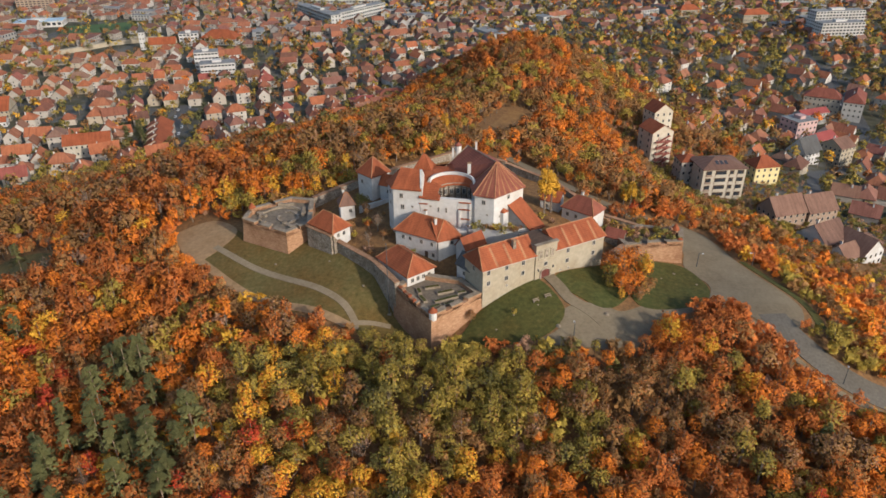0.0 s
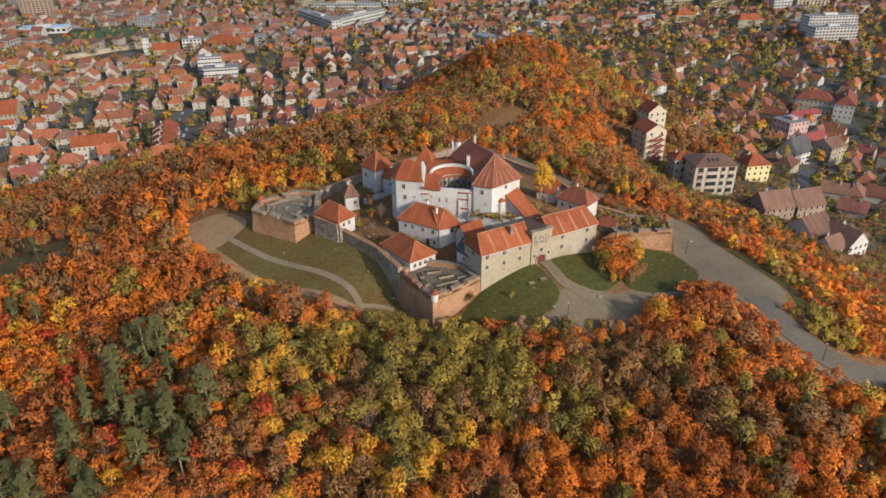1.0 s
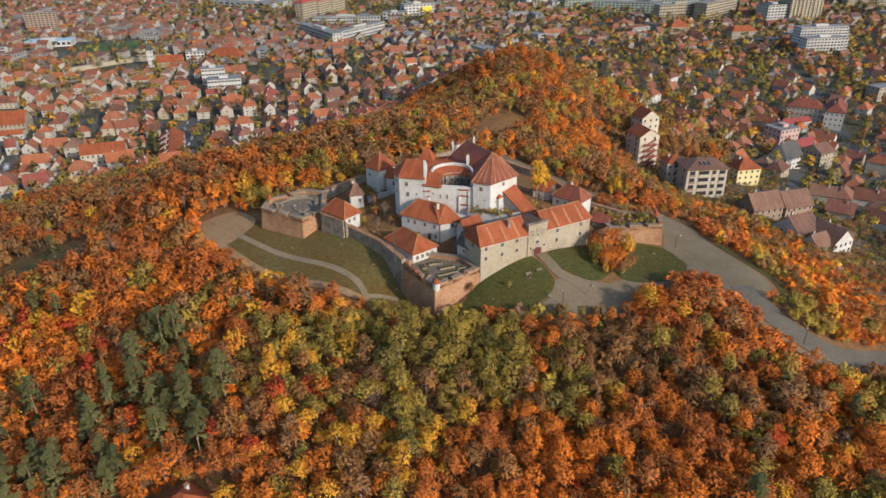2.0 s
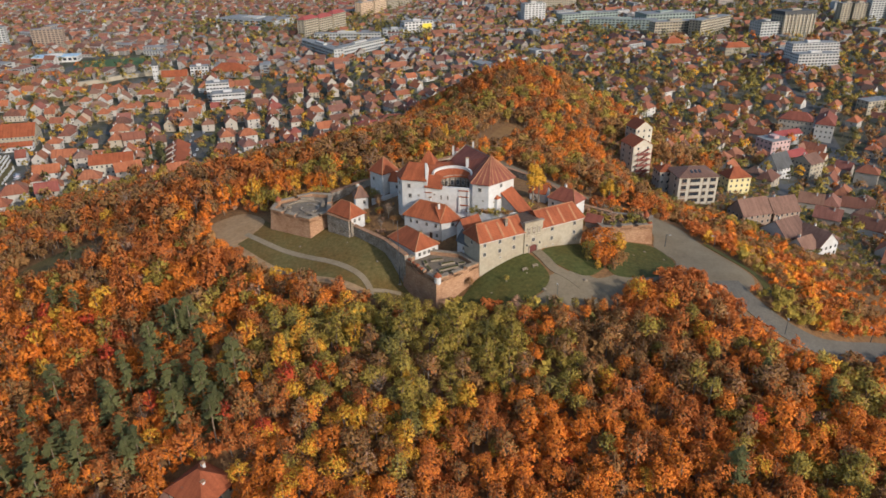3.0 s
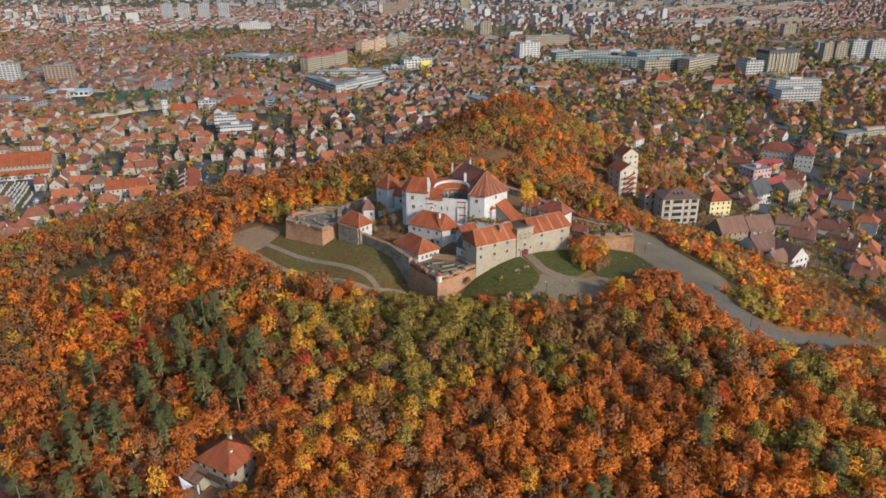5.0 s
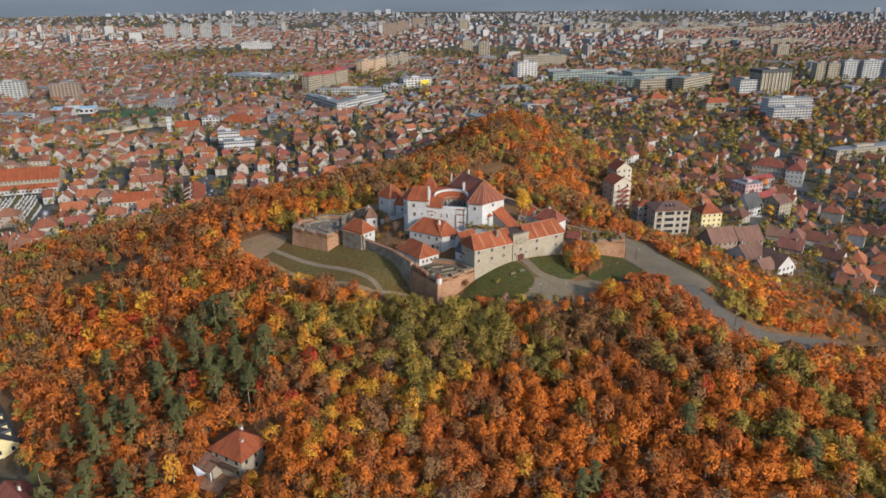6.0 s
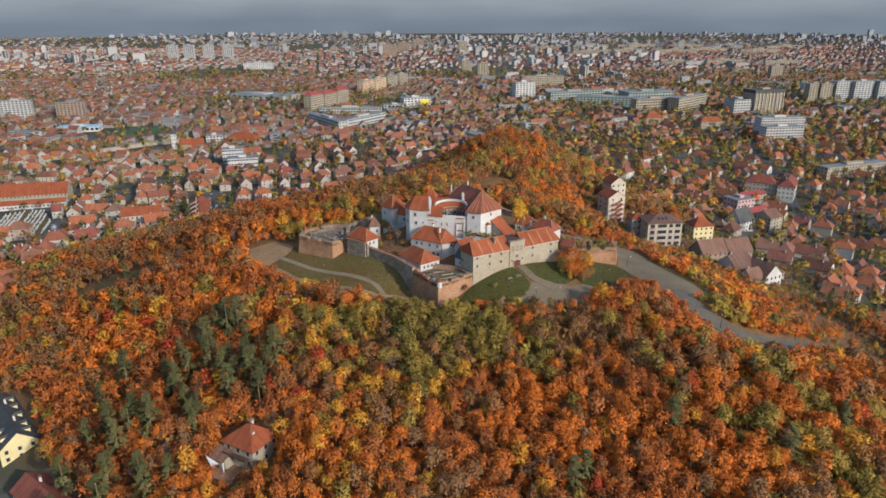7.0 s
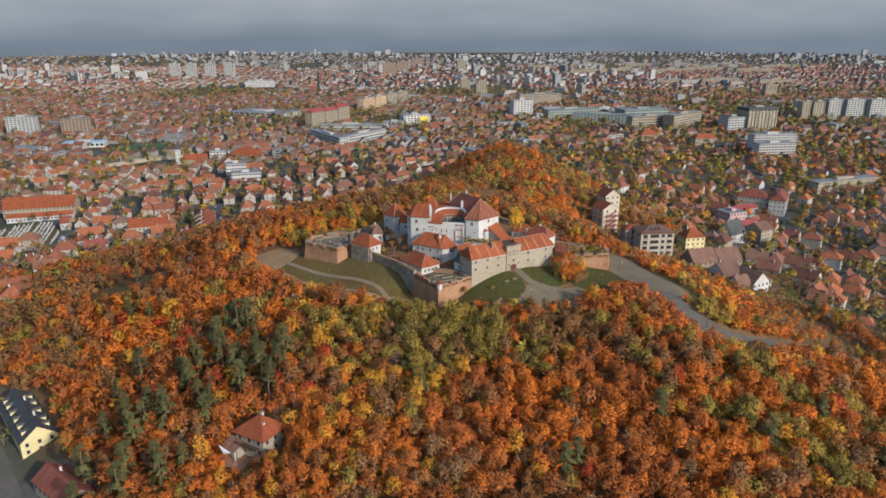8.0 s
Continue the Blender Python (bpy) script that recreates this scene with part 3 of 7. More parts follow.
def window(parent, x, y, z, turn=0.0, w=0.9, h=1.2, name="window", frame_mat=None):
    """A window in a wall; the unturned one looks along -y."""
    key = (w, h, frame_mat.name if frame_mat else "")
    if key not in WINDOWS:
        a, b = window_mesh(w, h)
        WINDOWS[key] = (a.mesh("window_frame", frame_mat or FRAME), b.mesh("pane", PANE))
    ob = new(name, WINDOWS[key][0])
    ob.parent, ob.matrix_basis = parent, pose(x, y, z, 0, 0, turn)
    p = new("pane", WINDOWS[key][1])
    p.parent = ob
    return ob


def chimney(parent, x, y, z0, z1, w=0.7, mat=None, cap=None):
    s = Shape().box(-w / 2, w / 2, -w / 2, w / 2, z0, z1)
    ob = part("chimney", s, mat or PLASTER, parent)
    ob.location = (x, y, 0)
    c = part("chimney_cap", Shape().box(-w / 2 - 0.12, w / 2 + 0.12, -w / 2 - 0.12, w / 2 + 0.12, z1, z1 + 0.18), cap or BRICK, ob)
    return ob


def grow_roof(outline, z, apex, over=0.5, thick=0.25):
    """A roof rising from the eaves of any outline to one point."""
    s, n = Shape(), len(outline)
    e = spread(outline, over)
    v = [(x, y, z) for x, y in e] + [(x, y, z - thick) for x, y in e] + [apex]
    f = [(i, (i + 1) % n, 2 * n) for i in range(n)] + [(n + i, n + (i + 1) % n, (i + 1) % n, i) for i in range(n)] + [tuple(reversed(range(n, 2 * n)))]
    return s.add(v, f)


PARKED = []  # cars that stand beside buildings
FOOT = []  # (x, y, radius) of placed buildings, kept free of trees and other houses


def stand(x, y, turn, w, d, margin=1.2):
    """Notes the ground that a building covers, as a row of circles along it."""
    n = max(1, round(w / max(d, 1)))
    c, s = math.cos(radians(turn)), math.sin(radians(turn))
    for i in range(n):
        u = ((i + 0.5) / n - 0.5) * w
        FOOT.append((x + c * u, y + s * u, 0.5 * math.hypot(w / n, d) * 0.9 + margin))


FORT_AREA = [(-61, 48), (-44, 37), (-37, 42), (-16, 22), (-10, 12), (0, -3), (14, 7), (48, 28), (55, 35), (73, 37), (75, 49), (62, 53), (50, 62), (34, 92), (8, 104), (-14, 92), (-30, 74), (-42, 67), (-50, 67), (-61, 58)]
CLEAR.append(FORT_AREA)


# ---- the gate building ----
def gate_building():
    L, D, EAVE, BASE = 38.9, 8.8, 16.0, 8.3
    home = empty("gate_building", frame_at((12.7, 10), (46.5, 29.3), BASE))
    h = EAVE - BASE
    for x0, x1, name in ((0, 15.9, "wing"), (22.6, L, "wing")):
        w = x1 - x0
        wing = part(name, walls_box(w, D, h, 5.0), CREAM, home)
        wing.location = ((x0 + x1) / 2, D / 2, 0)
        roof = part("roof", roof_hip(w, D, h + 0.1, 4.0, 0.45, 0.25, 0.35 if x0 == 0 else 0.0, 0.0 if x0 == 0 else 0.35), FORT_TILE, wing)
        part("ridge_tiles", cap_lines(hip_lines(w, D, h + 0.1, 4.0, 0.45, 0.35 if x0 == 0 else 0.0, 0.0 if x0 == 0 else 0.35)), PALE_TILE, roof, "pale mortared ridge tiles")
        part("cornice", Shape().box(-w / 2 - 0.15, w / 2 + 0.15, -D / 2 - 0.2, -D / 2, h - 0.45, h - 0.16), PLASTER, wing)
        # low raised strips of newer tiles run up the roof
        for i, f in enumerate((0.24, 0.5, 0.78)):
            x = -w / 2 + f * w
            k = 4.0 / (D / 2 + 0.45)
            y0, y1 = -D / 2 - 0.42, -0.6
            z0, z1 = h + 0.1 + 0.06 + 0.03 * k, h + 0.1 + 0.06 + (y1 + D / 2 + 0.45) * k
            part("tile_strip", Shape().add([(x, y0, z0), (x + 0.7, y0, z0), (x + 0.7, y1, z1), (x, y1, z1), (x, y0, z0 - 0.1), (x + 0.7, y0, z0 - 0.1), (x + 0.7, y1, z1 - 0.1), (x, y1, z1 - 0.1)],
                 [(0, 1, 2, 3), (0, 4, 5, 1), (1, 5, 6, 2), (3, 7, 4, 0)]), PALE_TILE, wing, "paler replaced tiles")
    chimney(home, 10.8, 2.6, h, h + 4.6, 0.9, STONE)
    top = 10.2
    gate = part("gatehouse", Shape().box(15.9, 22.6, -0.35, D - 0.6, -5, top).box(15.7, 22.8, -0.6, 0.4, top, top + 0.35).box(15.9, 22.6, -0.5, -0.35, 5.5, 5.8), CREAM, home, "cream gatehouse front with three niches")
    part("parapet_cap", Shape().box(15.6, 22.9, -0.7, 0.5, top + 0.35, top + 0.55), CAP, gate)
    part("flat_roof", Shape().box(16.0, 22.5, 0.5, D - 0.8, top, top + 0.1), TIMBER, gate)
    for x in (17.4, 19.25, 21.1):
        part("niche", Shape().box(x - 0.5, x + 0.5, -0.42, -0.36, 6.6, 8.7), STONE, gate, "shallow recessed niche")
        part("niche_hood", Shape().box(x - 0.65, x + 0.65, -0.62, -0.35, 8.7, 9.0), CREAM, gate)
        part("niche_sill", Shape().box(x - 0.65, x + 0.65, -0.6, -0.35, 6.35, 6.58), CREAM, gate)
        for u in (-0.58, 0.58):
            part("niche_pilaster", Shape().box(x + u - 0.1, x + u + 0.1, -0.5, -0.35, 6.6, 8.7), CREAM, gate)
    window(gate, 19.2, -0.36, 4.6, w=1.0, h=1.1)
    # gate arch: a moulded surround, a dark passage door with boards, two lamps
    arch = Shape()
    n = 10
    ro, ri, spring = 1.75, 1.35, 2.2
    pts = []
    for i in range(n + 1):
        a = math.pi * i / n
        pts.append((math.cos(a), 0.6 * math.sin(a)))
    for r, yy in ((ro, -0.6), (ri, -0.6), (ro, -0.35), (ri, -0.35)):
        arch.v += [(19.2 + r * cx, yy, spring + r * sz) for cx, sz in pts]
    m = n + 1
    for i in range(n):
        arch.f += [(i + 1, i, m + i, m + i + 1), (i, i + 1, 2 * m + i + 1, 2 * m + i), (m + i + 1, m + i, 3 * m + i, 3 * m + i + 1)]
        arch.s += [0] * 3
    arch.box(19.2 - ro, 19.2 - ri, -0.6, -0.35, 0.2, spring).box(19.2 + ri, 19.2 + ro, -0.6, -0.35, 0.2, spring)
    part("gate_door", Shape().box(19.2 - ri, 19.2 + ri, -0.42, -0.30, 0.1, spring).add(
        [(19.2 + ri * cx, -0.42, spring + ri * sz) for cx, sz in pts], [tuple(range(m))]), GATE_RED, gate, "dark red arched timber gate door")
    part("arch", arch, STONE, gate, "stone arch round the gate")
    for x in (16.8, 21.6):
        part("wall_lamp", Shape().box(x - 0.15, x + 0.15, -0.75, -0.4, 2.9, 3.5).box(x - 0.04, x + 0.04, -0.6, -0.35, 3.5, 3.6), IRON, gate)
    for x in (1.7, 7.1, 12.2):
        window(home, x, 0, 6.55)
        window(home, x, 0, 3.5)
    window(home, 7.3, 0, 1.3, w=0.5, h=0.4)
    for x in (26.6, 35.4):
        window(home, x, 0, 6.4)
        window(home, x, 0, 3.3)
    for x in (24.5, 27.2, 36.2):
        window(home, x, 0, 0.95, w=0.5, h=0.4)
    window(home, 0, 4.4, 6.3, -90)
    window(home, L, 4.4, 6.3, 90)
    tagged(home, "long cream gate building with orange hipped tile roofs", "gate building")


gate_building()


# ---- bastions and walls ----
GRIT = surface("grey-brown gravel", [(0.3, (0.13, 0.10, 0.07)), (0.7, (0.22, 0.175, 0.125))], 1.1, (0.65, 0.6, 0.55), 0.6, 0.15)

def bastion(name, outline, top, foot, floor, label, gaps, mat, batter=0.9, thick=1.3):
    """A brick bastion: battered wall, string course, parapet in lengths with gaps, earth-filled top."""
    home = empty(name, pose(0, 0, 0))
    part("wall", Shape().prism(outline, foot, top - 1.6, batter=batter), mat, home)
    ring = spread(outline, 0.18)
    part("string_course", Shape().prism(ring, top - 1.75, top - 1.5), mat, home)
    n = len(outline)
    inner = spread(outline, -thick)
    part("fill", Shape().prism(spread(outline, -thick * 0.7), top - 1.7, floor), GRIT, home, "grey-brown gravel floor")
    for i in range(n):
        a, b, c, d = (Vector(q) for q in (outline[i], outline[(i + 1) % n], inner[(i + 1) % n], inner[i]))
        m = gaps[i] if i < len(gaps) else 1
        for k in range(m):
            f0, f1 = k / m + (0.055 if k else 0), (k + 1) / m - (0.055 if k < m - 1 else 0)
            hgt = top + RND.uniform(-0.25, 0.12)
            q = [a.lerp(b, f0), a.lerp(b, f1), d.lerp(c, f1), d.lerp(c, f0)]
            ob = part("parapet", Shape().prism([tuple(p) for p in q], top - 1.6, hgt), mat, home)
            part("coping", Shape().prism(spread([tuple(p) for p in q], 0.1), hgt, hgt + 0.16), CAP, ob)
        if m > 1:
            part("parapet_foot", Shape().prism([tuple(p) for p in (a, b, c, d)], top - 1.6, top - 0.75), mat, home)
    return tagged(home, label, "bastion")


def turret(parent, x, y, z0, z1, r, mat, roof_mat, tall=1.6, sides=10):
    s, n = Shape(), sides
    ring = [(x + r * math.cos(2 * math.pi * i / n), y + r * math.sin(2 * math.pi * i / n)) for i in range(n)]
    s.prism(ring, z0, z1)
    ob = part("sentry_turret", s, mat, parent)
    part("turret_roof", grow_roof(ring, z1, (x, y, z1 + tall), 0.25, 0.12), roof_mat, ob, "conical tiled cap")
    return ob


near = bastion("near_bastion", [(0, 0), (12.6, 10.4), (7.6, 17.5), (-4.6, 20.5), (-9.8, 13.6)], 9.4, -3.0, 8.12, "pointed brick bastion with ruined parapets and a terrace", [3, 1, 1, 1, 3], BRICK)
turret(near, 0.35, 0.9, 7.6, 10.0, 0.95, PLASTER, FORT_TILE, 1.2)
for i in range(8):
    part("roof_patch", Shape().prism([(-8.9 + 0.62 * i, 12.6 - 0.98 * i), (-8.2 + 0.62 * i, 13.3 - 0.98 * i), (-8.7 + 0.62 * i, 14.1 - 0.98 * i), (-9.4 + 0.62 * i, 13.5 - 0.98 * i)], 9.2, 9.62 + 0.14 * (i % 3)), FORT_TILE if i % 2 else BRICK, near)

left_bastion = bastion("west_bastion", [(-58.7, 49), (-43.5, 40), (-37.4, 46.3), (-39.5, 63.5), (-47, 65), (-58.3, 57)], 11.4, 2.0, 10.2, "square brick bastion with ruined concrete works on top", [3, 2, 2, 1, 2, 2], BRICK)
turret(left_bastion, -57.3, 55.2, 9.8, 12.4, 0.95, BRICK, FORT_TILE, 1.5)

right_bastion = bastion("east_bastion", [(54.5, 36.8), (71.9, 39.0), (74.0, 46.6), (62.5, 49.5), (52, 45.5)], 9.2, -2.0, 8.0, "brick bastion with overgrown top beside the square", [3, 1, 2, 2, 1], BRICK)
turret(right_bastion, 71.3, 45.4, 8.0, 9.8, 1.0, BRICK, FORT_TILE, 1.9)
turret(right_bastion, 71.2, 40.0, 7.6, 9.3, 0.6, BRICK, FORT_TILE, 0.4)


def arc_wall(name, cx, cy, r, a0, a1, z0, z1, thick, mat, label, category):
    s, n = Shape(), max(6, int(abs(a1 - a0) / 12))
    p = []
    for i in range(n + 1):
        a = radians(a0 + (a1 - a0) * i / n)
        zt = z1 + 0.18 * math.sin(7 * a) + RND.uniform(-0.1, 0.1)
        for rr, z in ((r, z0), (r, zt), (r - thick, zt), (r - thick, z0)):
            p.append((cx + rr * math.cos(a), cy + rr * math.sin(a), z))
    f = [(4 * i + k, 4 * i + 4 + k, 4 * i + 4 + (k + 1) % 4, 4 * i + (k + 1) % 4) for i in range(n) for k in range(4)] + [(3, 2, 1, 0), (4 * n, 4 * n + 1, 4 * n + 2, 4 * n + 3)]
    s.add(p, f)
    return tagged(part(name, s, mat), label, category)


arc_wall("ruined_wall", -47.5, 52.5, 7.2, 20, 200, 10.1, 10.75, 0.8, CAP, "curved ruin of pale masonry on the bastion", "ruin")
arc_wall("ruined_wall", -46.8, 52.0, 4.6, -60, 100, 10.1, 10.6, 0.7, STONE, "curved ruin of pale masonry on the bastion", "ruin")
arc_wall("ruined_wall", -46.0, 52.0, 3.0, 150, 250, 10.1, 10.5, 0.6, STONE, "low curved footing on the bastion top", "ruin")
for x, y, w, d, z, t in ((-54, 53.5, 3.6, 1.0, 0.7, -30), (-51, 47.5, 4.0, 0.9, 0.6, -30), (-42.5, 45.5, 3.2, 1.1, 0.8, 45), (-41.5, 56, 1.0, 5.0, 0.7, 5), (-48, 60.8, 5.0, 0.9, 0.9, 10), (-45, 47.2, 2.6, 1.2, 0.5, -30)):
    s = Shape().box(-w / 2, w / 2, -d / 2, d / 2, 0, z).box(-w / 2, -w / 6, -d / 2, d / 2, z, z + 0.25)
    tagged(part("masonry_block", s, CAP), "broken pale masonry lying on the bastion top", "ruin", "bastion ruins").matrix_basis = pose(x, y, 10.15, 0, 0, t)

# low walls and planters on the near terrace
for x, y, w, t in ((3.2, 12.2, 4.4, 22), (5.0, 9.6, 3.4, 22), (2.2, 8.2, 3.8, 28), (4.4, 6.8, 3.0, 25), (0.8, 5.4, 2.8, 30), (-2.4, 8.8, 3.2, 118), (7.4, 12.0, 2.4, 20), (-0.2, 14.6, 4.0, 15), (-3.5, 12.6, 2.6, 105), (8.4, 9.4, 2.2, 30)):
    ob = empty("planter", pose(x, y, 8.12, 0, 0, t))
    s = Shape().box(-w / 2, w / 2, -0.55, 0.55, 0, 0.55)
    part("planter_wall", s, CAP, ob)
    part("planter_soil", Shape().box(-w / 2 + 0.18, w / 2 - 0.18, -0.38, 0.38, 0.55, 0.6), GRASS, ob)
    tagged(ob, "long pale stone planter with scrubby plants on the terrace", "planter", "terrace planters")


def wall_run(name, pts, z0s, z1s, thick, mat, label, cap=True):
    home = empty(name)
    for (a, b), z0, (h0, h1) in zip(zip(pts, pts[1:]), z0s, zip(z1s, z1s[1:])):
        A, B = Vector(a), Vector(b)
        d = (B - A).normalized()
        n = Vector((-d.y, d.x)) * thick / 2
        p = [A - n, B - n, B + n, A + n]
        v = [(q.x, q.y, z0) for q in p] + [(q.x, q.y, h) for q, h in zip(p, (h0, h1, h1, h0))]
        part("wall_length", Shape().add(v, [(4, 5, 6, 7), (0, 1, 5, 4), (1, 2, 6, 5), (2, 3, 7, 6), (3, 0, 4, 7)]), mat, home)
        if cap:
            m = n * 1.25
            p = [A - m, B - m, B + m, A + m]
            v = [(q.x, q.y, h) for q, h in zip(p, (h0, h1, h1, h0))] + [(q.x, q.y, h + 0.22) for q, h in zip(p, (h0, h1, h1, h0))]
            part("wall_coping", Shape().add(v, [(4, 5, 6, 7), (0, 1, 5, 4), (1, 2, 6, 5), (2, 3, 7, 6), (3, 0, 4, 7)]), BRICK, home)
    return tagged(home, label, "wall")


wall_run("west_curtain_wall", [(-37.6, 44.6), (-37.2, 42.0), (-29.2, 35.6), (-28.0, 36.6), (-16.2, 25.2), (-9.2, 13.2)], [1, 1, 1, 1, 0], [12.2, 12.4, 12.4, 10.4, 10.2, 10.6], 1.3, STONE, "crumbling rubble curtain wall with brick coping")
wall_run("east_curtain_wall", [(46.3, 29.6), (54.5, 37.2)], [0], [8.6, 8.8], 1.2, STONE, "rubble curtain wall between gate building and bastion")
wall_run("north_east_wall", [(74, 46.6), (62.5, 50), (52, 56), (40, 78), (24, 92)], [-2, 0, 2, 4], [8.4, 8.4, 9.4, 11.0, 12.5], 1.1, STONE, "old rubble wall overgrown with shrubs")
wall_run("north_wall", [(24, 92), (7, 100), (-12, 88), (-28, 76)], [4, 5, 4], [13.0, 14.2, 13.2, 12.4], 1.2, STONE, "back wall of the fort with pale coping")
back_turret = empty("back_turret")
turret(back_turret, 7, 99.4, 12.5, 16.6, 1.2, PLASTER, OLD_TILE, 1.2)
tagged(back_turret, "small white sentry turret on the back wall", "turret")
wall_run("north_west_wall", [(-28, 76), (-40, 64)], [4], [12.4, 11.6], 1.2, STONE, "rubble wall behind the small tower")


# ---- houses inside the walls ----
def hall(name, m, w, d, h, rise, roof, wall_mat, roof_mat, label, category="house", over=0.45, below=4.0, hips=(1.0, 1.0), wins=(), chims=(), win=(0.8, 1.1), put=None):
    """A rectangular house: m puts its front left corner, x along the front."""
    home = empty(name, m @ Matrix.Translation((w / 2, d / 2, 0)))
    if roof == "gable":
        part("wall", walls_box(w, d, h, below, rise), wall_mat, home)
        part("roof", roof_slabs(w, d, h, rise, over), roof_mat, home)
    else:
        part("wall", walls_box(w, d, h, below), wall_mat, home)
        top = part("roof", roof_hip(w, d, h + 0.15, rise, over, 0.25, *hips), roof_mat, home)
        if put is None:
            part("ridge_tiles", cap_lines(hip_lines(w, d, h + 0.15, rise, over, *hips)), PALE_TILE, top, "pale mortared ridge tiles")
    put = put or window
    for face, u, z in wins:
        if face == "front":
            put(home, u - w / 2, -d / 2, z, 0, *win)
        elif face == "right":
            put(home, w / 2, u - d / 2, z, 90, *win)
        elif face == "left":
            put(home, -w / 2, d / 2 - u, z, -90, *win)
        else:
            put(home, w / 2 - u, d / 2, z, 180, *win)
    for x, y, z0, z1 in chims:
        chimney(home, x - w / 2, y - d / 2, z0, z1)
    return tagged(home, label, category)


hall("guard_house", frame_at((-37.0, 42.6), (-29.3, 36.2), 9.4), 10.2, 6.6, 3.6, 4.0, "hip", PLASTER, FORT_TILE, "white guard house with orange hipped roof on the wall", hips=(0.9, 0.9), wins=(("right", 2.0, 2.2), ("right", 4.2, 2.2)), chims=())
hall("terrace_house", frame_at((-15.4, 25.8), (-6.6, 15.0), 7.6), 13.9, 8.8, 3.4, 3.8, "hip", PLASTER, FORT_TILE, "white house with orange hipped roof above the terrace", hips=(0.8, 0.8), wins=(("right", 1.6, 1.9), ("right", 3.4, 1.9), ("right", 5.2, 1.9), ("right", 7.0, 1.9)))
white_house = hall("white_house", frame_at((-11.0, 35.0), (0.6, 28.3), 8.4), 13.4, 8.2, 6.5, 4.4, "hip", PLASTER, FORT_TILE, "two-storey white house with orange hipped roof", hips=(0.9, 0.1),
     wins=[("front", u, 4.9) for u in (2.6, 4.9, 8.6, 12.0)] + [("front", 12.4, 1.6), ("left", 2.5, 4.9), ("left", 5.5, 4.9)], chims=((7.2, 4.6, 8, 12.2),))
part("door", Shape().box(3.0, 4.0, -4.2, -4.08, 0.2, 2.3), TIMBER, white_house, "dark plank door")
hall("white_wing", frame_at((1.2, 28.0), (7.6, 30.6), 8.4), 6.9, 8.0, 6.3, 4.0, "hip", PLASTER, FORT_TILE, "white wing with orange hipped roof and one window", hips=(0.0, 0.9), wins=(("front", 4.0, 5.2),), chims=((0.6, 3.6, 8, 11.6),))
hall("porch_house", frame_at((8.6, 25.2), (14.0, 29.6), 8.4), 7.0, 4.0, 5.4, 2.6, "gable", PLASTER, FORT_TILE, "narrow white house with steep orange roof in the yard", wins=(("front", 4.6, 3.9), ("right", 2.0, 4.0)))
hall("yard_shed", frame_at((6.2, 20.2), (10.4, 15.2), 8.0), 6.4, 4.6, 4.6, 2.6, "gable", PLASTER, SLATE, "white shed with dark roof beside the gate wing", wins=(("front", 3.0, 2.6),))
hall("corner_tower", frame_at((-25.6, 68.6), (-20.7, 63.8), 10.0), 7.0, 7.4, 8.6, 5.2, "hip", PLASTER, FORT_TILE, "square white corner tower with pyramid tile roof", "tower", hips=(1, 1), wins=(("front", 2.0, 6.0), ("right", 3.5, 6.0)))
hall("tower_annex", frame_at((-18.2, 64.6), (-12.5, 62.2), 10.0), 6.2, 5.0, 6.2, 2.4, "gable", PLASTER, FORT_TILE, "white annex behind the citadel", wins=(("front", 3.0, 4.0),))
hall("small_hut", frame_at((-29.2, 52.2), (-24.6, 53.6), 9.6), 4.4, 4.0, 4.4, 3.4, "hip", PLASTER, BROWN_TILE, "little white hut with steep brown roof", "hut", hips=(0.9, 0.9), wins=(("front", 3.0, 2.6),), chims=((1.6, 3.2, 5, 8.6),))
wall_run("yard_wall", [(-24, 56), (-14.5, 62)], [8], [12.2, 12.6], 0.5, PLASTER, "low white yard wall", False)
hall("east_house", frame_at((38.6, 53.4), (46.6, 46.6), 9.4), 10.5, 7.0, 4.0, 3.6, "hip", PLASTER, OLD_TILE, "low white house with dark red roof", hips=(0.8, 0.8), wins=(("front", 2.0, 2.2), ("front", 5.0, 2.2)), chims=((4.0, 4.6, 6, 8.6),))
hall("east_shed", frame_at((32.5, 58.5), (38.0, 56.0), 10.0), 6.0, 5.0, 3.8, 2.2, "gable", PLASTER, FORT_TILE, "white shed with orange tile roof", "shed", wins=(("front", 2.0, 2.0),))
hall("garden_lodge", frame_at((50.0, 42.6), (54.5, 40.0), 6.6), 5.2, 4.0, 2.6, 1.8, "gable", STONE, OLD_TILE, "small stone lodge with dark roof", "shed")


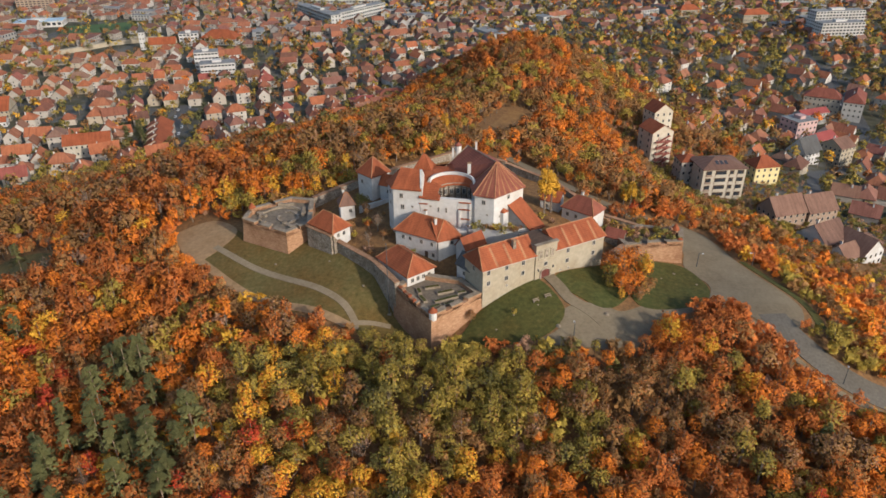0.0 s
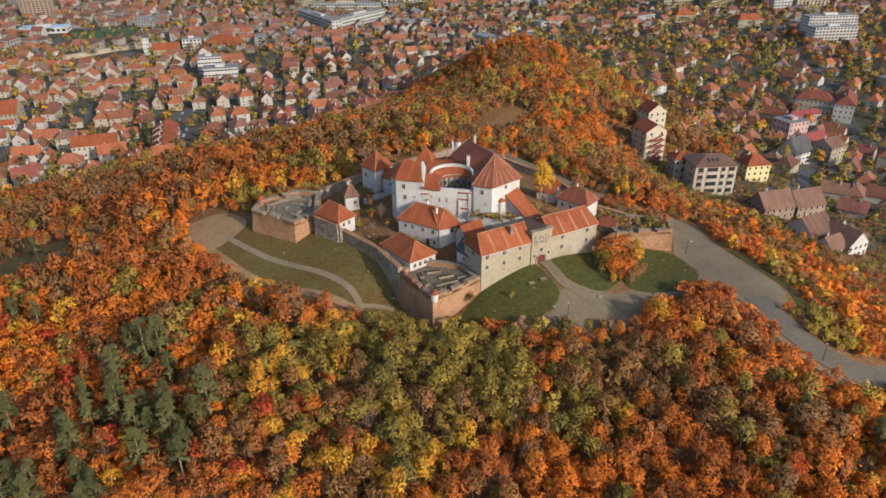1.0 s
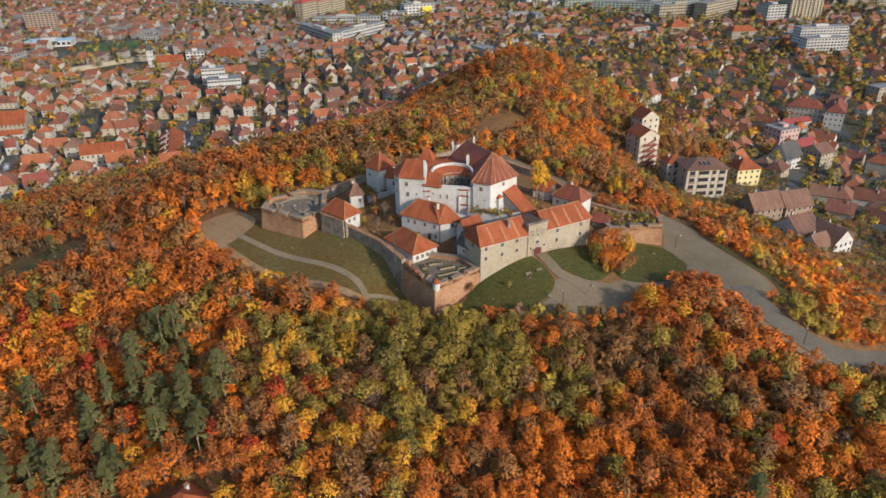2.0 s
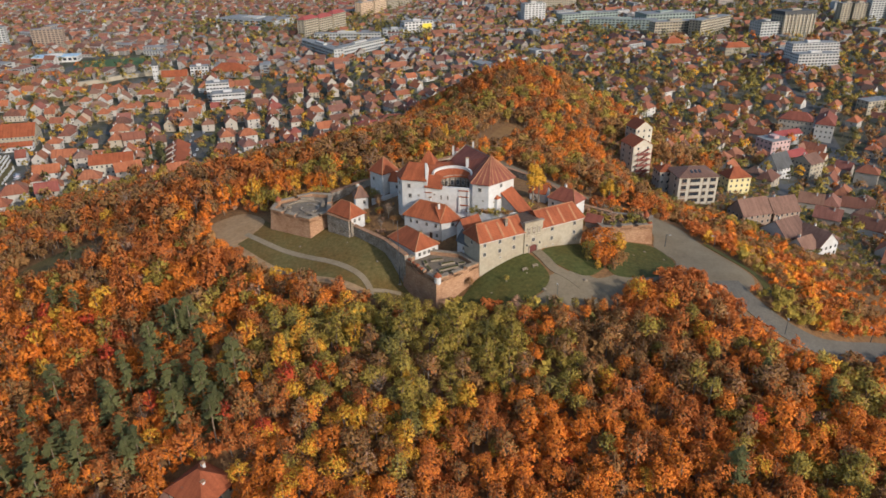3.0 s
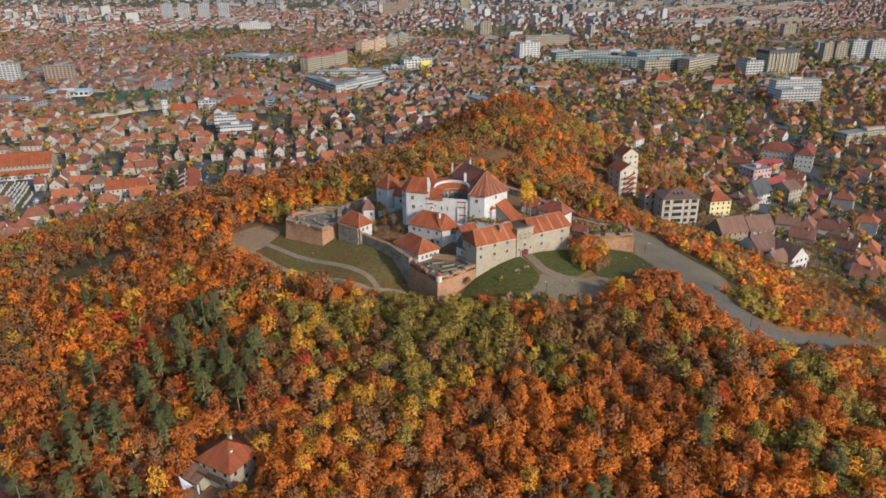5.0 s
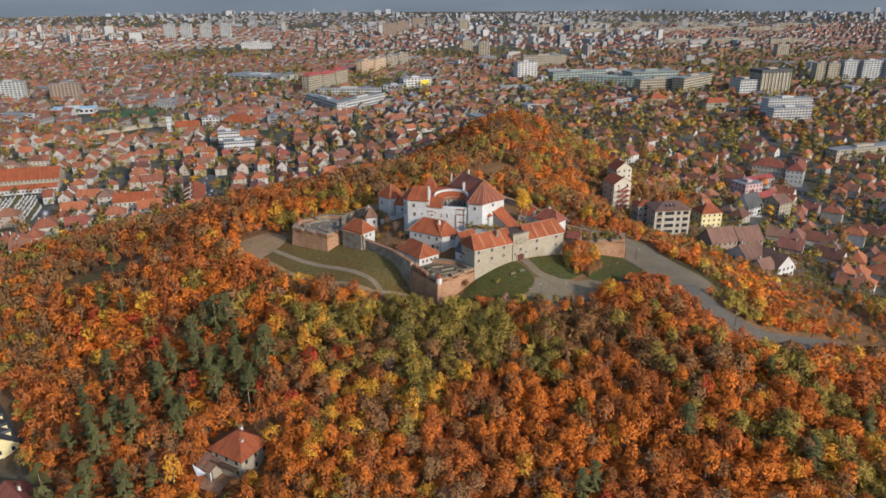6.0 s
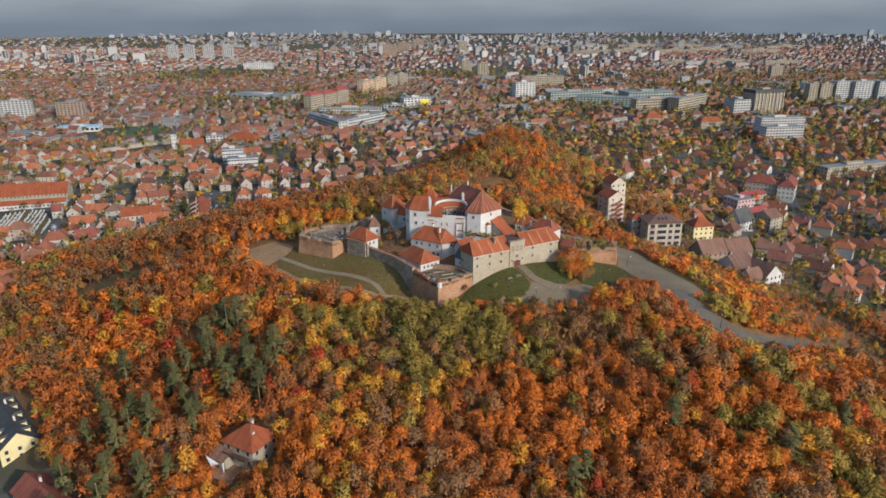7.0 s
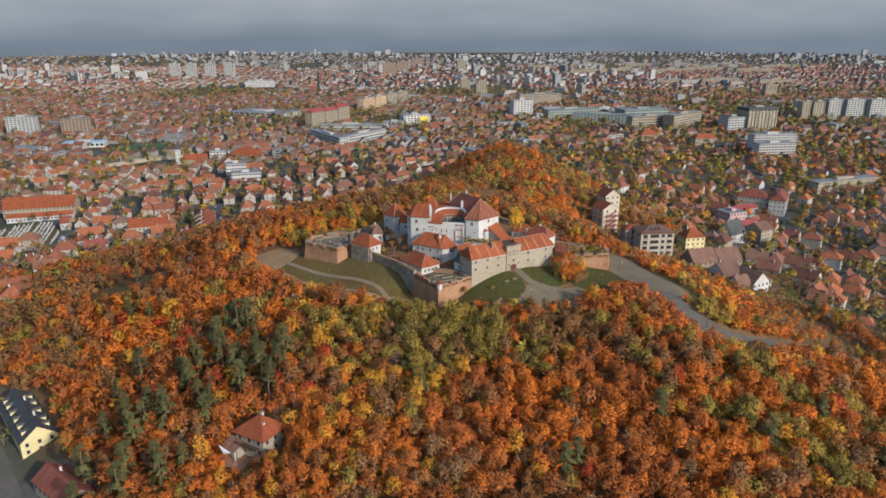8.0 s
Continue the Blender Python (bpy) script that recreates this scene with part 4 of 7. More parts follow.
# ---- the citadel ----
def citadel():
    home = empty("citadel")
    tower = [(11.2, 35.4), (16.4, 33.4), (25.0, 41.0), (23.0, 49.0), (14.5, 48.5), (10.5, 42.0)]
    t = part("corner_block", Shape().prism(tower, 8, 25.4), PLASTER, home, "white polygonal corner block")
    part("roof", grow_roof(tower, 25.5, (17.4, 42.6, 32.2), 0.6), OLD_TILE, t, "dark red ribbed pyramid roof")
    # standing seams of older tiles on the pyramid
    apex = Vector((17.4, 42.6, 32.24))
    eaves = spread(tower, 0.6)
    part("ridge_tiles", cap_lines([((x, y, 25.5), tuple(apex)) for x, y in eaves]), PALE_TILE, t, "pale mortared hip tiles")
    for i in (0, 1):
        a, b = Vector((*eaves[i], 25.56)), Vector((*eaves[i + 1], 25.56))
        for k in ((0.3, 0.62) if i == 0 else (0.16, 0.34, 0.52, 0.72, 0.88)):
            foot = a.lerp(b, k)
            side = (b - a).normalized() * 0.24
            top = foot.lerp(apex, 0.86)
            up = Vector((0, 0, 0.07))
            part("tile_strip", Shape().add([foot - side + up, foot + side + up, top + side * 0.3 + up, top - side * 0.3 + up, foot - side, foot + side, top + side * 0.3, top - side * 0.3],
                 [(0, 1, 2, 3), (0, 4, 5, 1), (1, 5, 6, 2), (3, 7, 4, 0)]), PALE_TILE, t)
    A = frame_at((11.2, 35.4), (16.4, 33.4))
    for u, z in ((2.6, 23.4), (3.7, 19.8)):
        q = A @ Vector((u, 0, z))
        window(t, q.x, q.y, q.z, math.degrees(math.atan2(-2.0, 5.2)), *((0.9, 1.2) if z > 21 else (0.4, 0.4)))
    B = frame_at((16.4, 33.4), (25.0, 41.0))
    for u, z in ((5.6, 24.0), (2.4, 19.0), (9.0, 20.5)):
        q = B @ Vector((u, 0, z))
        window(t, q.x, q.y, q.z, math.degrees(math.atan2(7.6, 8.6)), *((0.8, 1.1) if z > 22 else (0.4, 0.5)))
    part("bay", Shape().prism([(19.2, 34.6), (20.6, 35.9), (19.7, 37.0), (18.0, 35.4)], 15, 20.2), PLASTER, t, "small projecting bay")
    part("bay_roof", grow_roof([(19.2, 34.6), (20.6, 35.9), (19.7, 37.0), (18.0, 35.4)], 20.2, (19.2, 35.9, 21.2), 0.2, 0.1), FORT_TILE, t)
    # front curtain with a shed roof rising to the courtyard rim
    front = [(-4.0, 38.9), (11.3, 36.1), (11.4, 37.0), (5.2, 38.2), (-0.6, 39.2), (-2.7, 41.4), (-3.0, 46.5), (-3.6, 46.6)]
    c = part("front_range", Shape().prism(front, 8, 23.2), PLASTER, home, "weathered white front range")
    CX, CY, RX, RY = 4.4, 40.8, 6.9, 5.7
    hole = [(6.0 + 4.9 * math.cos(radians(a)), 40.4 + 3.9 * math.sin(radians(a))) for a in range(208, 147, -12)]
    ring = hole + [(CX + RX * math.cos(radians(a)), CY + RY * math.sin(radians(a))) for a in range(142, 9, -12)]
    outer = [(-4.4, 38.3), (1.4, 37.25)] + ring + [(12.4, 43.4), (9.6, 47.6), (5.4, 51.4), (-0.5, 52.0), (-3.8, 47.6)]
    v = [(x, y, min(27.3, 23.3 + 0.44 * (y - 38.2))) for x, y in outer]
    k = len(v)
    part("shed_roof", Shape().add(v + [(x, y, z - 0.3) for x, y, z in v], [tuple(range(k)), tuple(reversed(range(k, 2 * k)))] + [(k + i, k + (i + 1) % k, (i + 1) % k, i) for i in range(k)]), FORT_TILE, c, "orange tile roof rising to the round court")
    C = frame_at((-4.0, 38.9), (11.3, 36.1))
    ang = math.degrees(math.atan2(-2.8, 15.3))
    for u, z, s in ((2.9, 20.5, (0.45, 0.45)), (5.2, 19.6, (0.35, 1.4)), (7.4, 19.6, (0.35, 1.4))):
        q = C @ Vector((u, 0, z))
        window(c, q.x, q.y, q.z, ang, *s)
    for u0, u1, zs in ((-0.3, 2.0, (23.2, 21.2)), (11.0, 14.4, (22.4, 20.3, 17.4))):
        for z in zs:
            sh = Shape().box(u0, u1, -0.45, 0.0, z - 0.12, z + 0.12, 0, C)
            part("ledge", sh, FORT_TILE, c, "tiled ledge")
    part("buttress", Shape().box(11.0, 11.6, -0.5, 0, 10, 20.2, 0, C).box(14.0, 14.6, -0.4, 0, 10, 22, 0, C), PLASTER, c)
    # courtyard: far rim wall curving round, lean-to roof inside it, dark galleries below
    n = 18
    rim, lean, gal = Shape(), Shape(), Shape()
    for i in range(n + 1):
        a = radians(-6 + 160 * i / n)
        ca, sa = math.cos(a), math.sin(a)
        rise = 1.5 * math.sin(math.pi * i / n) ** 0.4
        for r, z in ((1.03, 24.5), (1.03, 26.2 + rise), (0.94, 26.3 + rise), (0.94, 25.0)):
            rim.v.append((CX + RX * r * ca, CY + RY * r * sa, z))
        for r, z in ((0.94, 25.4 + rise), (0.0, 24.7), (0.0, 24.4)):
            lean.v.append((CX + RX * r * ca, CY + RY * r * sa, z) if r else (6.0 + 4.7 * ca, 40.4 + 3.7 * sa, z))
        b = radians(-6 + 200 * i / n)
        for z in (25.2, 14.0):
            gal.v.append((6.0 + 5.0 * math.cos(b), 40.4 + 3.95 * math.sin(b), min(z, 24.3 if i > 14 else z)))
    for sh, k in ((rim, 4), (lean, 3), (gal, 2)):
        for i in range(n):
            for j in range(k - 1):
                sh.f.append((k * i + j + 1, k * (i + 1) + j + 1, k * (i + 1) + j, k * i + j))
                sh.s.append(0)
    part("rim_wall", rim, PLASTER, home, "curved white rim of the round courtyard")
    part("lean_to_roof", lean, FORT_TILE, home)
    # stone darker than the plaster puts the court's shade into this wall
    g = part("gallery_wall", gal, STONE, home, "gallery round the court, its shade put in as darker stone")
    for i in range(2, 17, 2):
        a = radians(-6 + 200 * i / n)
        x, y = 6.0 + 4.95 * math.cos(a), 40.4 + 3.9 * math.sin(a)
        for z in (22.7, 20.0):
            window(g, x, y, z, math.degrees(a) - 90, 0.9, 1.5)
        x, y = 6.0 + 4.6 * math.cos(a + 0.17), 40.4 + 3.6 * math.sin(a + 0.17)
        part("gallery_post", Shape().box(x - 0.1, x + 0.1, y - 0.1, y + 0.1, 14, 24.4), TIMBER, g)
    part("court_floor", Shape().prism([(-3, 42), (10, 40), (11, 48), (4, 52), (-3, 49)], 12, 14.2), PAVING, home)
    # ring behind the rim: outer wall and roof falling away
    out, m = Shape(), 14
    for i in range(m + 1):
        a = radians(20 + 165 * i / m)
        ca, sa = math.cos(a), math.sin(a)
        for r, z in ((1.0, 27.2), (1.62, 24.8), (1.62, 24.5), (1.55, 24.5), (1.55, 8.0)):
            out.v.append((4.3 + 8.0 * r * ca, 45.2 + 7.4 * r * sa, z + (0.5 * sa if r == 1.0 else 0)))
    for i in range(m):
        for j in range(4):
            out.f.append((5 * i + j, 5 * (i + 1) + j, 5 * (i + 1) + j + 1, 5 * i + j + 1))
            out.s.append(0 if j < 2 else 1)
    part("north_range", out, [OLD_TILE, PLASTER], home, "curved range behind the courtyard")
    # east wing: big dark red roof
    ew = [(23.6, 46.5), (17.5, 63.5), (9.0, 61.5), (11.0, 50.0), (14.0, 44.0)]
    e = part("east_wing", Shape().prism(ew, 8, 24.6), PLASTER, home)
    r1, r2 = (17.2, 43.2, 31.9), (9.6, 58.6, 31.2)
    v = [(25.2, 44.0, 24.8), (18.6, 64.6, 24.8), (7.0, 63.4, 24.8), (1.6, 52.4, 25.6), (10.6, 42.6, 26.4), r1, r2]
    part("wing_roof", Shape().add(v + [(x, y, z - 0.3) for x, y, z in v[:5]], [(0, 1, 6, 5), (1, 2, 6), (2, 3, 6), (3, 4, 5, 6), (4, 0, 5), (7, 8, 1, 0), (8, 9, 2, 1), (9, 10, 3, 2), (10, 11, 4, 3), (11, 7, 0, 4)]), OLD_TILE, e, "broad dark red wing roof")
    for k in range(2, 10, 2):
        a = Vector(v[4]).lerp(Vector(v[3]), k / 10)
        b = Vector(r1).lerp(Vector(r2), k / 10)
        d = (Vector(v[3]) - Vector(v[4])).normalized() * 0.1
        up = Vector((0, 0, 0.06))
        part("roof_seam", Shape().add([a - d + up, a + d + up, b + d + up, b - d + up], [(0, 1, 2, 3)]), FORT_TILE, e)
    ridge = Shape()
    for p0, p1 in ((r1, r2), (r2, v[3])):
        a, b = Vector(p0), Vector(p1)
        s = (b - a).normalized().cross(Vector((0, 0, 1))).normalized() * 0.2
        up = Vector((0, 0, 0.2))
        ridge.add([a - s, a + up, a + s, b - s, b + up, b + s], [(0, 3, 4, 1), (1, 4, 5, 2)])
    part("ridge_tiles", ridge, CAP, e, "pale mortared ridge tiles")
    chimney(e, 9.8, 45.6, 26, 30.6, 0.95)
    chimney(e, 5.2, 56.6, 26, 31.4, 0.6)
    chimney(e, 12.2, 60.0, 26, 32.0, 0.6)
    # west wing
    ww = [(-13.6, 45.2), (-11.8, 40.6), (-4.1, 38.8), (-3.4, 47.0), (-11.5, 50.5)]
    w = part("west_wing", Shape().prism(ww, 8, 25.2), PLASTER, home)
    er = spread(ww, 0.5)
    v = [(x, y, 25.3) for x, y in er] + [(-9.6, 45.2, 29.6), (-4.0, 43.4, 29.6)]
    part("roof", Shape().add(v + [(x, y, 25.0) for x, y in er], [(0, 1, 5), (1, 2, 6, 5), (2, 3, 6), (3, 4, 5, 6), (4, 0, 5), (7, 8, 1, 0), (8, 9, 2, 1), (9, 10, 3, 2), (10, 11, 4, 3), (11, 7, 0, 4)]), FORT_TILE, w)
    part("fire_wall", Shape().prism([(-4.0, 38.7), (-3.4, 38.6), (-2.9, 47.2), (-3.5, 47.3)], 20, 26.0).add(
        [(-4.0, 38.7, 26), (-3.4, 38.6, 26), (-2.9, 47.2, 26), (-3.5, 47.3, 26), (-4.2, 43.2, 29.7), (-3.5, 43.1, 29.7)], [(0, 1, 5, 4), (1, 2, 5), (2, 3, 4, 5), (3, 0, 4)]), PLASTER, w, "white stepped fire wall")
    W = frame_at((-11.8, 40.6), (-4.1, 38.8))
    wa = math.degrees(math.atan2(-1.8, 7.7))
    for u, z in ((2.4, 23.0), (2.7, 19.6), (5.6, 19.9)):
        q = W @ Vector((u, 0, z))
        window(w, q.x, q.y, q.z, wa, *((0.9, 1.3) if u < 5 else (0.5, 0.5)))
    for z in (23.0, 19.6):
        window(w, -12.8, 43.2, z, -68, 0.8, 1.1)
    cap = [(-6.0, 50.0), (-1.4, 49.0), (-0.6, 53.4), (-5.2, 54.4)]
    k = part("stair_turret", Shape().prism(cap, 10, 27.0), PLASTER, home)
    part("roof", grow_roof(cap, 27.1, (-3.3, 51.7, 31.6), 0.5), FORT_TILE, k)
    # long lean-to roof stepping down the east side
    v = [(19.4, 38.6, 22.6), (23.8, 40.2, 22.6), (30.4, 36.0, 15.8), (27.0, 32.8, 15.8)]
    lean = part("stair_house", Shape().add([(x, y, z - 0.3) for x, y, z in v] + [(x, y, 9) for x, y, z in v], [(0, 3, 2, 1), (3, 0, 4, 7), (2, 3, 7, 6), (1, 2, 6, 5), (0, 1, 5, 4)]), PLASTER, home, "white stair house down the slope")
    e2 = [(19.2, 37.9, 22.7), (24.3, 40.5, 22.7), (31.2, 36.0, 15.6), (27.0, 32.0, 15.6)]
    part("stair_roof", Shape().add(e2 + [(x, y, z - 0.3) for x, y, z in e2], [(0, 3, 2, 1), (3, 0, 4, 7), (2, 3, 7, 6), (1, 2, 6, 5), (0, 1, 5, 4)]), FORT_TILE, lean, "bright orange sloping tile roof")
    window(lean, 28.6, 34.2, 13.6, 43, 0.9, 1.3)
    window(lean, 29.6, 35.1, 13.6, 43, 0.9, 1.3)
    # terrace round the foot
    ter = [(9.5, 34.0), (16.8, 31.6), (27.4, 33.4), (27, 42), (24, 47), (12, 46), (8, 38)]
    part("terrace", Shape().prism(ter, 8, 15.4), PLASTER, home, "white terrace wall round the foot")
    part("terrace_top", Shape().prism(spread(ter, -0.35), 15.3, 15.45), DIRT, home)
    for i in range(3):
        a, b = Vector(ter[i]), Vector(ter[i + 1])
        d = (b - a).normalized()
        nn = Vector((-d.y, d.x)) * 0.3
        part("terrace_parapet", Shape().prism([tuple(a), tuple(b), tuple(b + nn), tuple(a + nn)], 15.4, 16.2), PLASTER, home)
    low = [(-8, 36.5), (9, 33.8), (10, 40), (-6, 42)]
    part("front_terrace", Shape().prism(low, 8, 14.6), PLASTER, home)
    return tagged(home, "white walled citadel with round courtyard and red tile roofs", "citadel")


citadel()


# ---- houses on the slopes and in the town ----
def lowest(x, y, w, d, turn):
    c, s = math.cos(radians(turn)), math.sin(radians(turn))
    return min(ground_at(x + c * a * w / 2 - s * b * d / 2, y + s * a * w / 2 + c * b * d / 2) for a in (-1, 1) for b in (-1, 1))


def rows_of_windows(w, d, h, storeys, gap=3.0):
    out = []
    for k in range(storeys):
        z = (k + 0.55) * h / storeys
        for face, length in (("front", w), ("back", w), ("left", d), ("right", d)):
            n = max(1, int(length / gap))
            out += [(face, (i + 0.5) * length / n, z) for i in range(n)]
    return out


def dwelling(name, x, y, turn, w, d, h, rise, roof, wall_mat, roof_mat, label, storeys=2, category="house", base=None, hips=(1, 1), chims=1, gap=3.0, over=0.5, win=(1.0, 1.3)):
    z = lowest(x, y, w, d, turn) + 0.4 if base is None else base
    m = pose(x, y, z, 0, 0, turn) @ Matrix.Translation((-w / 2, -d / 2, 0))
    ch = [(w * (0.3 + 0.4 * i), d * 0.62, h, h + rise + 0.9) for i in range(chims)]
    stand(x, y, turn, w, d)
    return hall(name, m, w, d, h, rise, roof, wall_mat, roof_mat, label, category, over, 6.0, hips, [r for r in rows_of_windows(w, d, h, storeys, gap) if r[0] != "back"], ch, win, far_window)


def flat_block(name, x, y, turn, w, d, h, wall_mat, label, storeys, gap=3.2, base=None, category="apartment building", roof_mat=None, win=(1.4, 1.4), balconies=False):
    """A flat-roofed block: walls, parapet, roof deck, windows storey by storey."""
    z = lowest(x, y, w, d, turn) + 0.2 if base is None else base
    stand(x, y, turn, w, d, 2.0)
    home = empty(name, pose(x, y, z, 0, 0, turn))
    part("wall", Shape().box(-w / 2, w / 2, -d / 2, d / 2, -6, h), wall_mat, home)
    part("roof_deck", Shape().box(-w / 2 - 0.3, w / 2 + 0.3, -d / 2 - 0.3, d / 2 + 0.3, h, h + 0.25), roof_mat or FLAT_ROOF, home)
    part("roof_plant", Shape().box(-w * 0.15, w * 0.12, -d * 0.2, d * 0.2, h + 0.25, h + 2.4), wall_mat, home)
    far = y > 600
    for face, u, zz in [] if far else rows_of_windows(w, d, h, storeys, gap):
        if face == "back":
            continue
        a = {"front": (u - w / 2, -d / 2, 0), "back": (w / 2 - u, d / 2, 180), "right": (w / 2, u - d / 2, 90), "left": (-w / 2, d / 2 - u, -90)}[face]
        far_window(home, a[0], a[1], zz, a[2], *win)
        if balconies and face == "front" and storeys > 2:
            b = part("balcony", Shape().box(-1.5, 1.5, -1.1, 0, -0.95, -0.8).box(-1.5, 1.5, -1.1, -1.0, -0.8, 0.1), wall_mat, home)
            b.matrix_basis = pose(a[0], a[1], zz, 0, 0, a[2])
    bay = Shape()
    for k in range(storeys if far else 0):
        z0, z1 = (k + 0.32) * h / storeys, (k + 0.78) * h / storeys
        n = max(2, int(w / gap))
        for i in range(n):
            c = -w / 2 + (i + 0.5) * w / n
            bay.box(c - 0.32 * w / n, c + 0.32 * w / n, -d / 2 - 0.08, -d / 2, z0, z1)
        for s in (-1, 1):
            for i in range(max(1, int(d / gap))):
                c = -d / 2 + (i + 0.5) * d / max(1, int(d / gap))
                bay.box(s * w / 2 - 0.08, s * w / 2 + 0.08, c - 0.9, c + 0.9, z0, z1)
        if balconies:
            part("balcony", Shape().box(-w / 2 - 0.6, w / 2 + 0.6, -d / 2 - 1.4, -d / 2, z0 - 0.9, z0 - 0.7).box(-w / 2 - 0.6, w / 2 + 0.6, -d / 2 - 1.45, -d / 2 - 1.35, z0 - 0.7, z0), wall_mat, home)
    if far:
        tagged(part("window_grid", bay, PANE, home), kind="stuff")
    return tagged(home, label, category)


# the villa in the wood below the fort
def villa():
    home = dwelling("villa", -55.8, -49.2, -29, 11.4, 10.4, 6.4, 4.6, "hip", CREAM, FORT_TILE, "cream villa with orange pyramid roof in the autumn wood", 2, "villa", -26.2, (1, 1), 0, 3.4, 0.8)
    for x, y, s in ((-1.8, -3.6, 1.0),):
        eye = Shape()
        n = 8
        for i in range(n + 1):
            a = math.pi * i / n
            eye.v += [(x - 1.6 * math.cos(a), y - 0.4, 7.4 + 0.75 * math.sin(a)), (x - 1.6 * math.cos(a), y + 2.4, 8.8 + 0.25 * math.sin(a))]
        eye.f = [(2 * i, 2 * i + 2, 2 * i + 3, 2 * i + 1) for i in range(n)] + [tuple(range(2 * n, -1, -2))]
        eye.s = [0] * len(eye.f)
        part("eyebrow_dormer", eye, BROWN_TILE, home, "low curved dormer")
    chimney(home, 2.6, -1.4, 7, 9.9, 0.8)
    chimney(home, -1.6, 2.6, 8, 10.4, 0.8)
    bal = part("balcony", Shape().box(-4.6, 4.4, -7.0, -5.0, 3.1, 3.35).box(-4.6, 4.4, -7.05, -6.95, 3.35, 4.3), TIMBER, home, "dark timber balcony")
    part("porch_roof", Shape().add([(-8.2, -9.6, 2.6), (-2.2, -9.6, 2.6), (-2.2, -4.8, 4.4), (-8.2, -4.8, 4.4), (-8.2, -9.6, 2.35), (-2.2, -9.6, 2.35), (-2.2, -4.8, 4.15), (-8.2, -4.8, 4.15)], [(0, 1, 2, 3), (0, 4, 5, 1), (1, 5, 6, 2), (3, 7, 4, 0), (7, 6, 5, 4)]), BROWN_TILE, home, "brown tiled porch roof")
    for x in (-8.0, -2.5):
        part("porch_post", Shape().box(x - 0.15, x + 0.15, -9.4, -9.1, -4, 2.4), WHITE_PAINT, home)
    part("porch_wall", Shape().box(-7.6, -2.6, -8.4, -5.0, -5, 2.6), CREAM, home)
    part("terrace", Shape().box(-10.5, 2.0, -12.5, -5.0, -5, -0.9), BRICK, home, "brick terrace")
    sail = tagged(part("shade_sail", Shape().add([(-67.6, -55.0, -22.0), (-63.2, -57.0, -23.6), (-64.2, -60.6, -21.6), (-65.0, -57.4, -22.9), (-67.6, -55.0, -22.03), (-63.2, -57.0, -23.63), (-64.2, -60.6, -21.63), (-65.0, -57.4, -22.93)], [(0, 1, 3), (1, 2, 3), (2, 0, 3), (7, 5, 4), (7, 6, 5), (7, 4, 6)]), SAIL), "white shade sail stretched over the villa garden", "shade sail")
    for x, y, t in ((-67.6, -55.0, -22.0), (-63.2, -57.0, -23.6), (-64.2, -60.6, -21.6)):
        part("sail_pole", Shape().box(x - 0.05, x + 0.05, y - 0.05, y + 0.05, ground_at(x, y) - 0.5, t), IRON, sail)


villa()
FOOT.append((-61, -58, 4))

# houses at the street below the wood
d = dwelling("long_house", -149.5, -19.5, -48, 35, 11.6, 5.4, 4.6, "gable", YELLOW_WALL, SLATE, "yellow house with dark grey roof and many dormers", 2, "house", -39.6, chims=2)
for x, y in ((-14, -3.4), (-9, -3.4), (-3, -3.4), (3, -3.4), (9, -3.4), (14, -3.4), (-12, 3.4), (-6, 3.4), (1, 3.4), (8, 3.4), (13, 3.4)):
    q = part("dormer", Shape().box(x - 0.65, x + 0.65, y - 1.1, y + 1.1, 6.6, 8.1), YELLOW_WALL, d)
    part("dormer_roof", Shape().add([(x - 0.85, y - 1.4, 8.1), (x + 0.85, y - 1.4, 8.1), (x + 0.85, y + 1.4, 8.1), (x - 0.85, y + 1.4, 8.1), (x, y - 1.4, 8.7), (x, y + 1.4, 8.7)], [(0, 1, 4), (1, 2, 5, 4), (2, 3, 5), (3, 0, 4, 5), (3, 2, 1, 0)]), SLATE, q)
    part("dormer_window", Shape().box(x - 0.4, x + 0.4, y + (1.1 if y > 0 else -1.16), y + (1.16 if y > 0 else -1.1), 7.0, 7.9), PANE, q)
dwelling("street_house", -117.5, -55.0, -38, 22, 10, 4.2, 3.6, "gable", CREAM, OLD_TILE, "low house with red-brown tile roof by the street", 1, base=-41.0)
ribbon("side_street", [(-190, -2), (-168, -20), (-150, -40), (-134, -60), (-120, -90)], 9, 0.1, ASPHALT, "grey street below the wood with parked cars", "road")

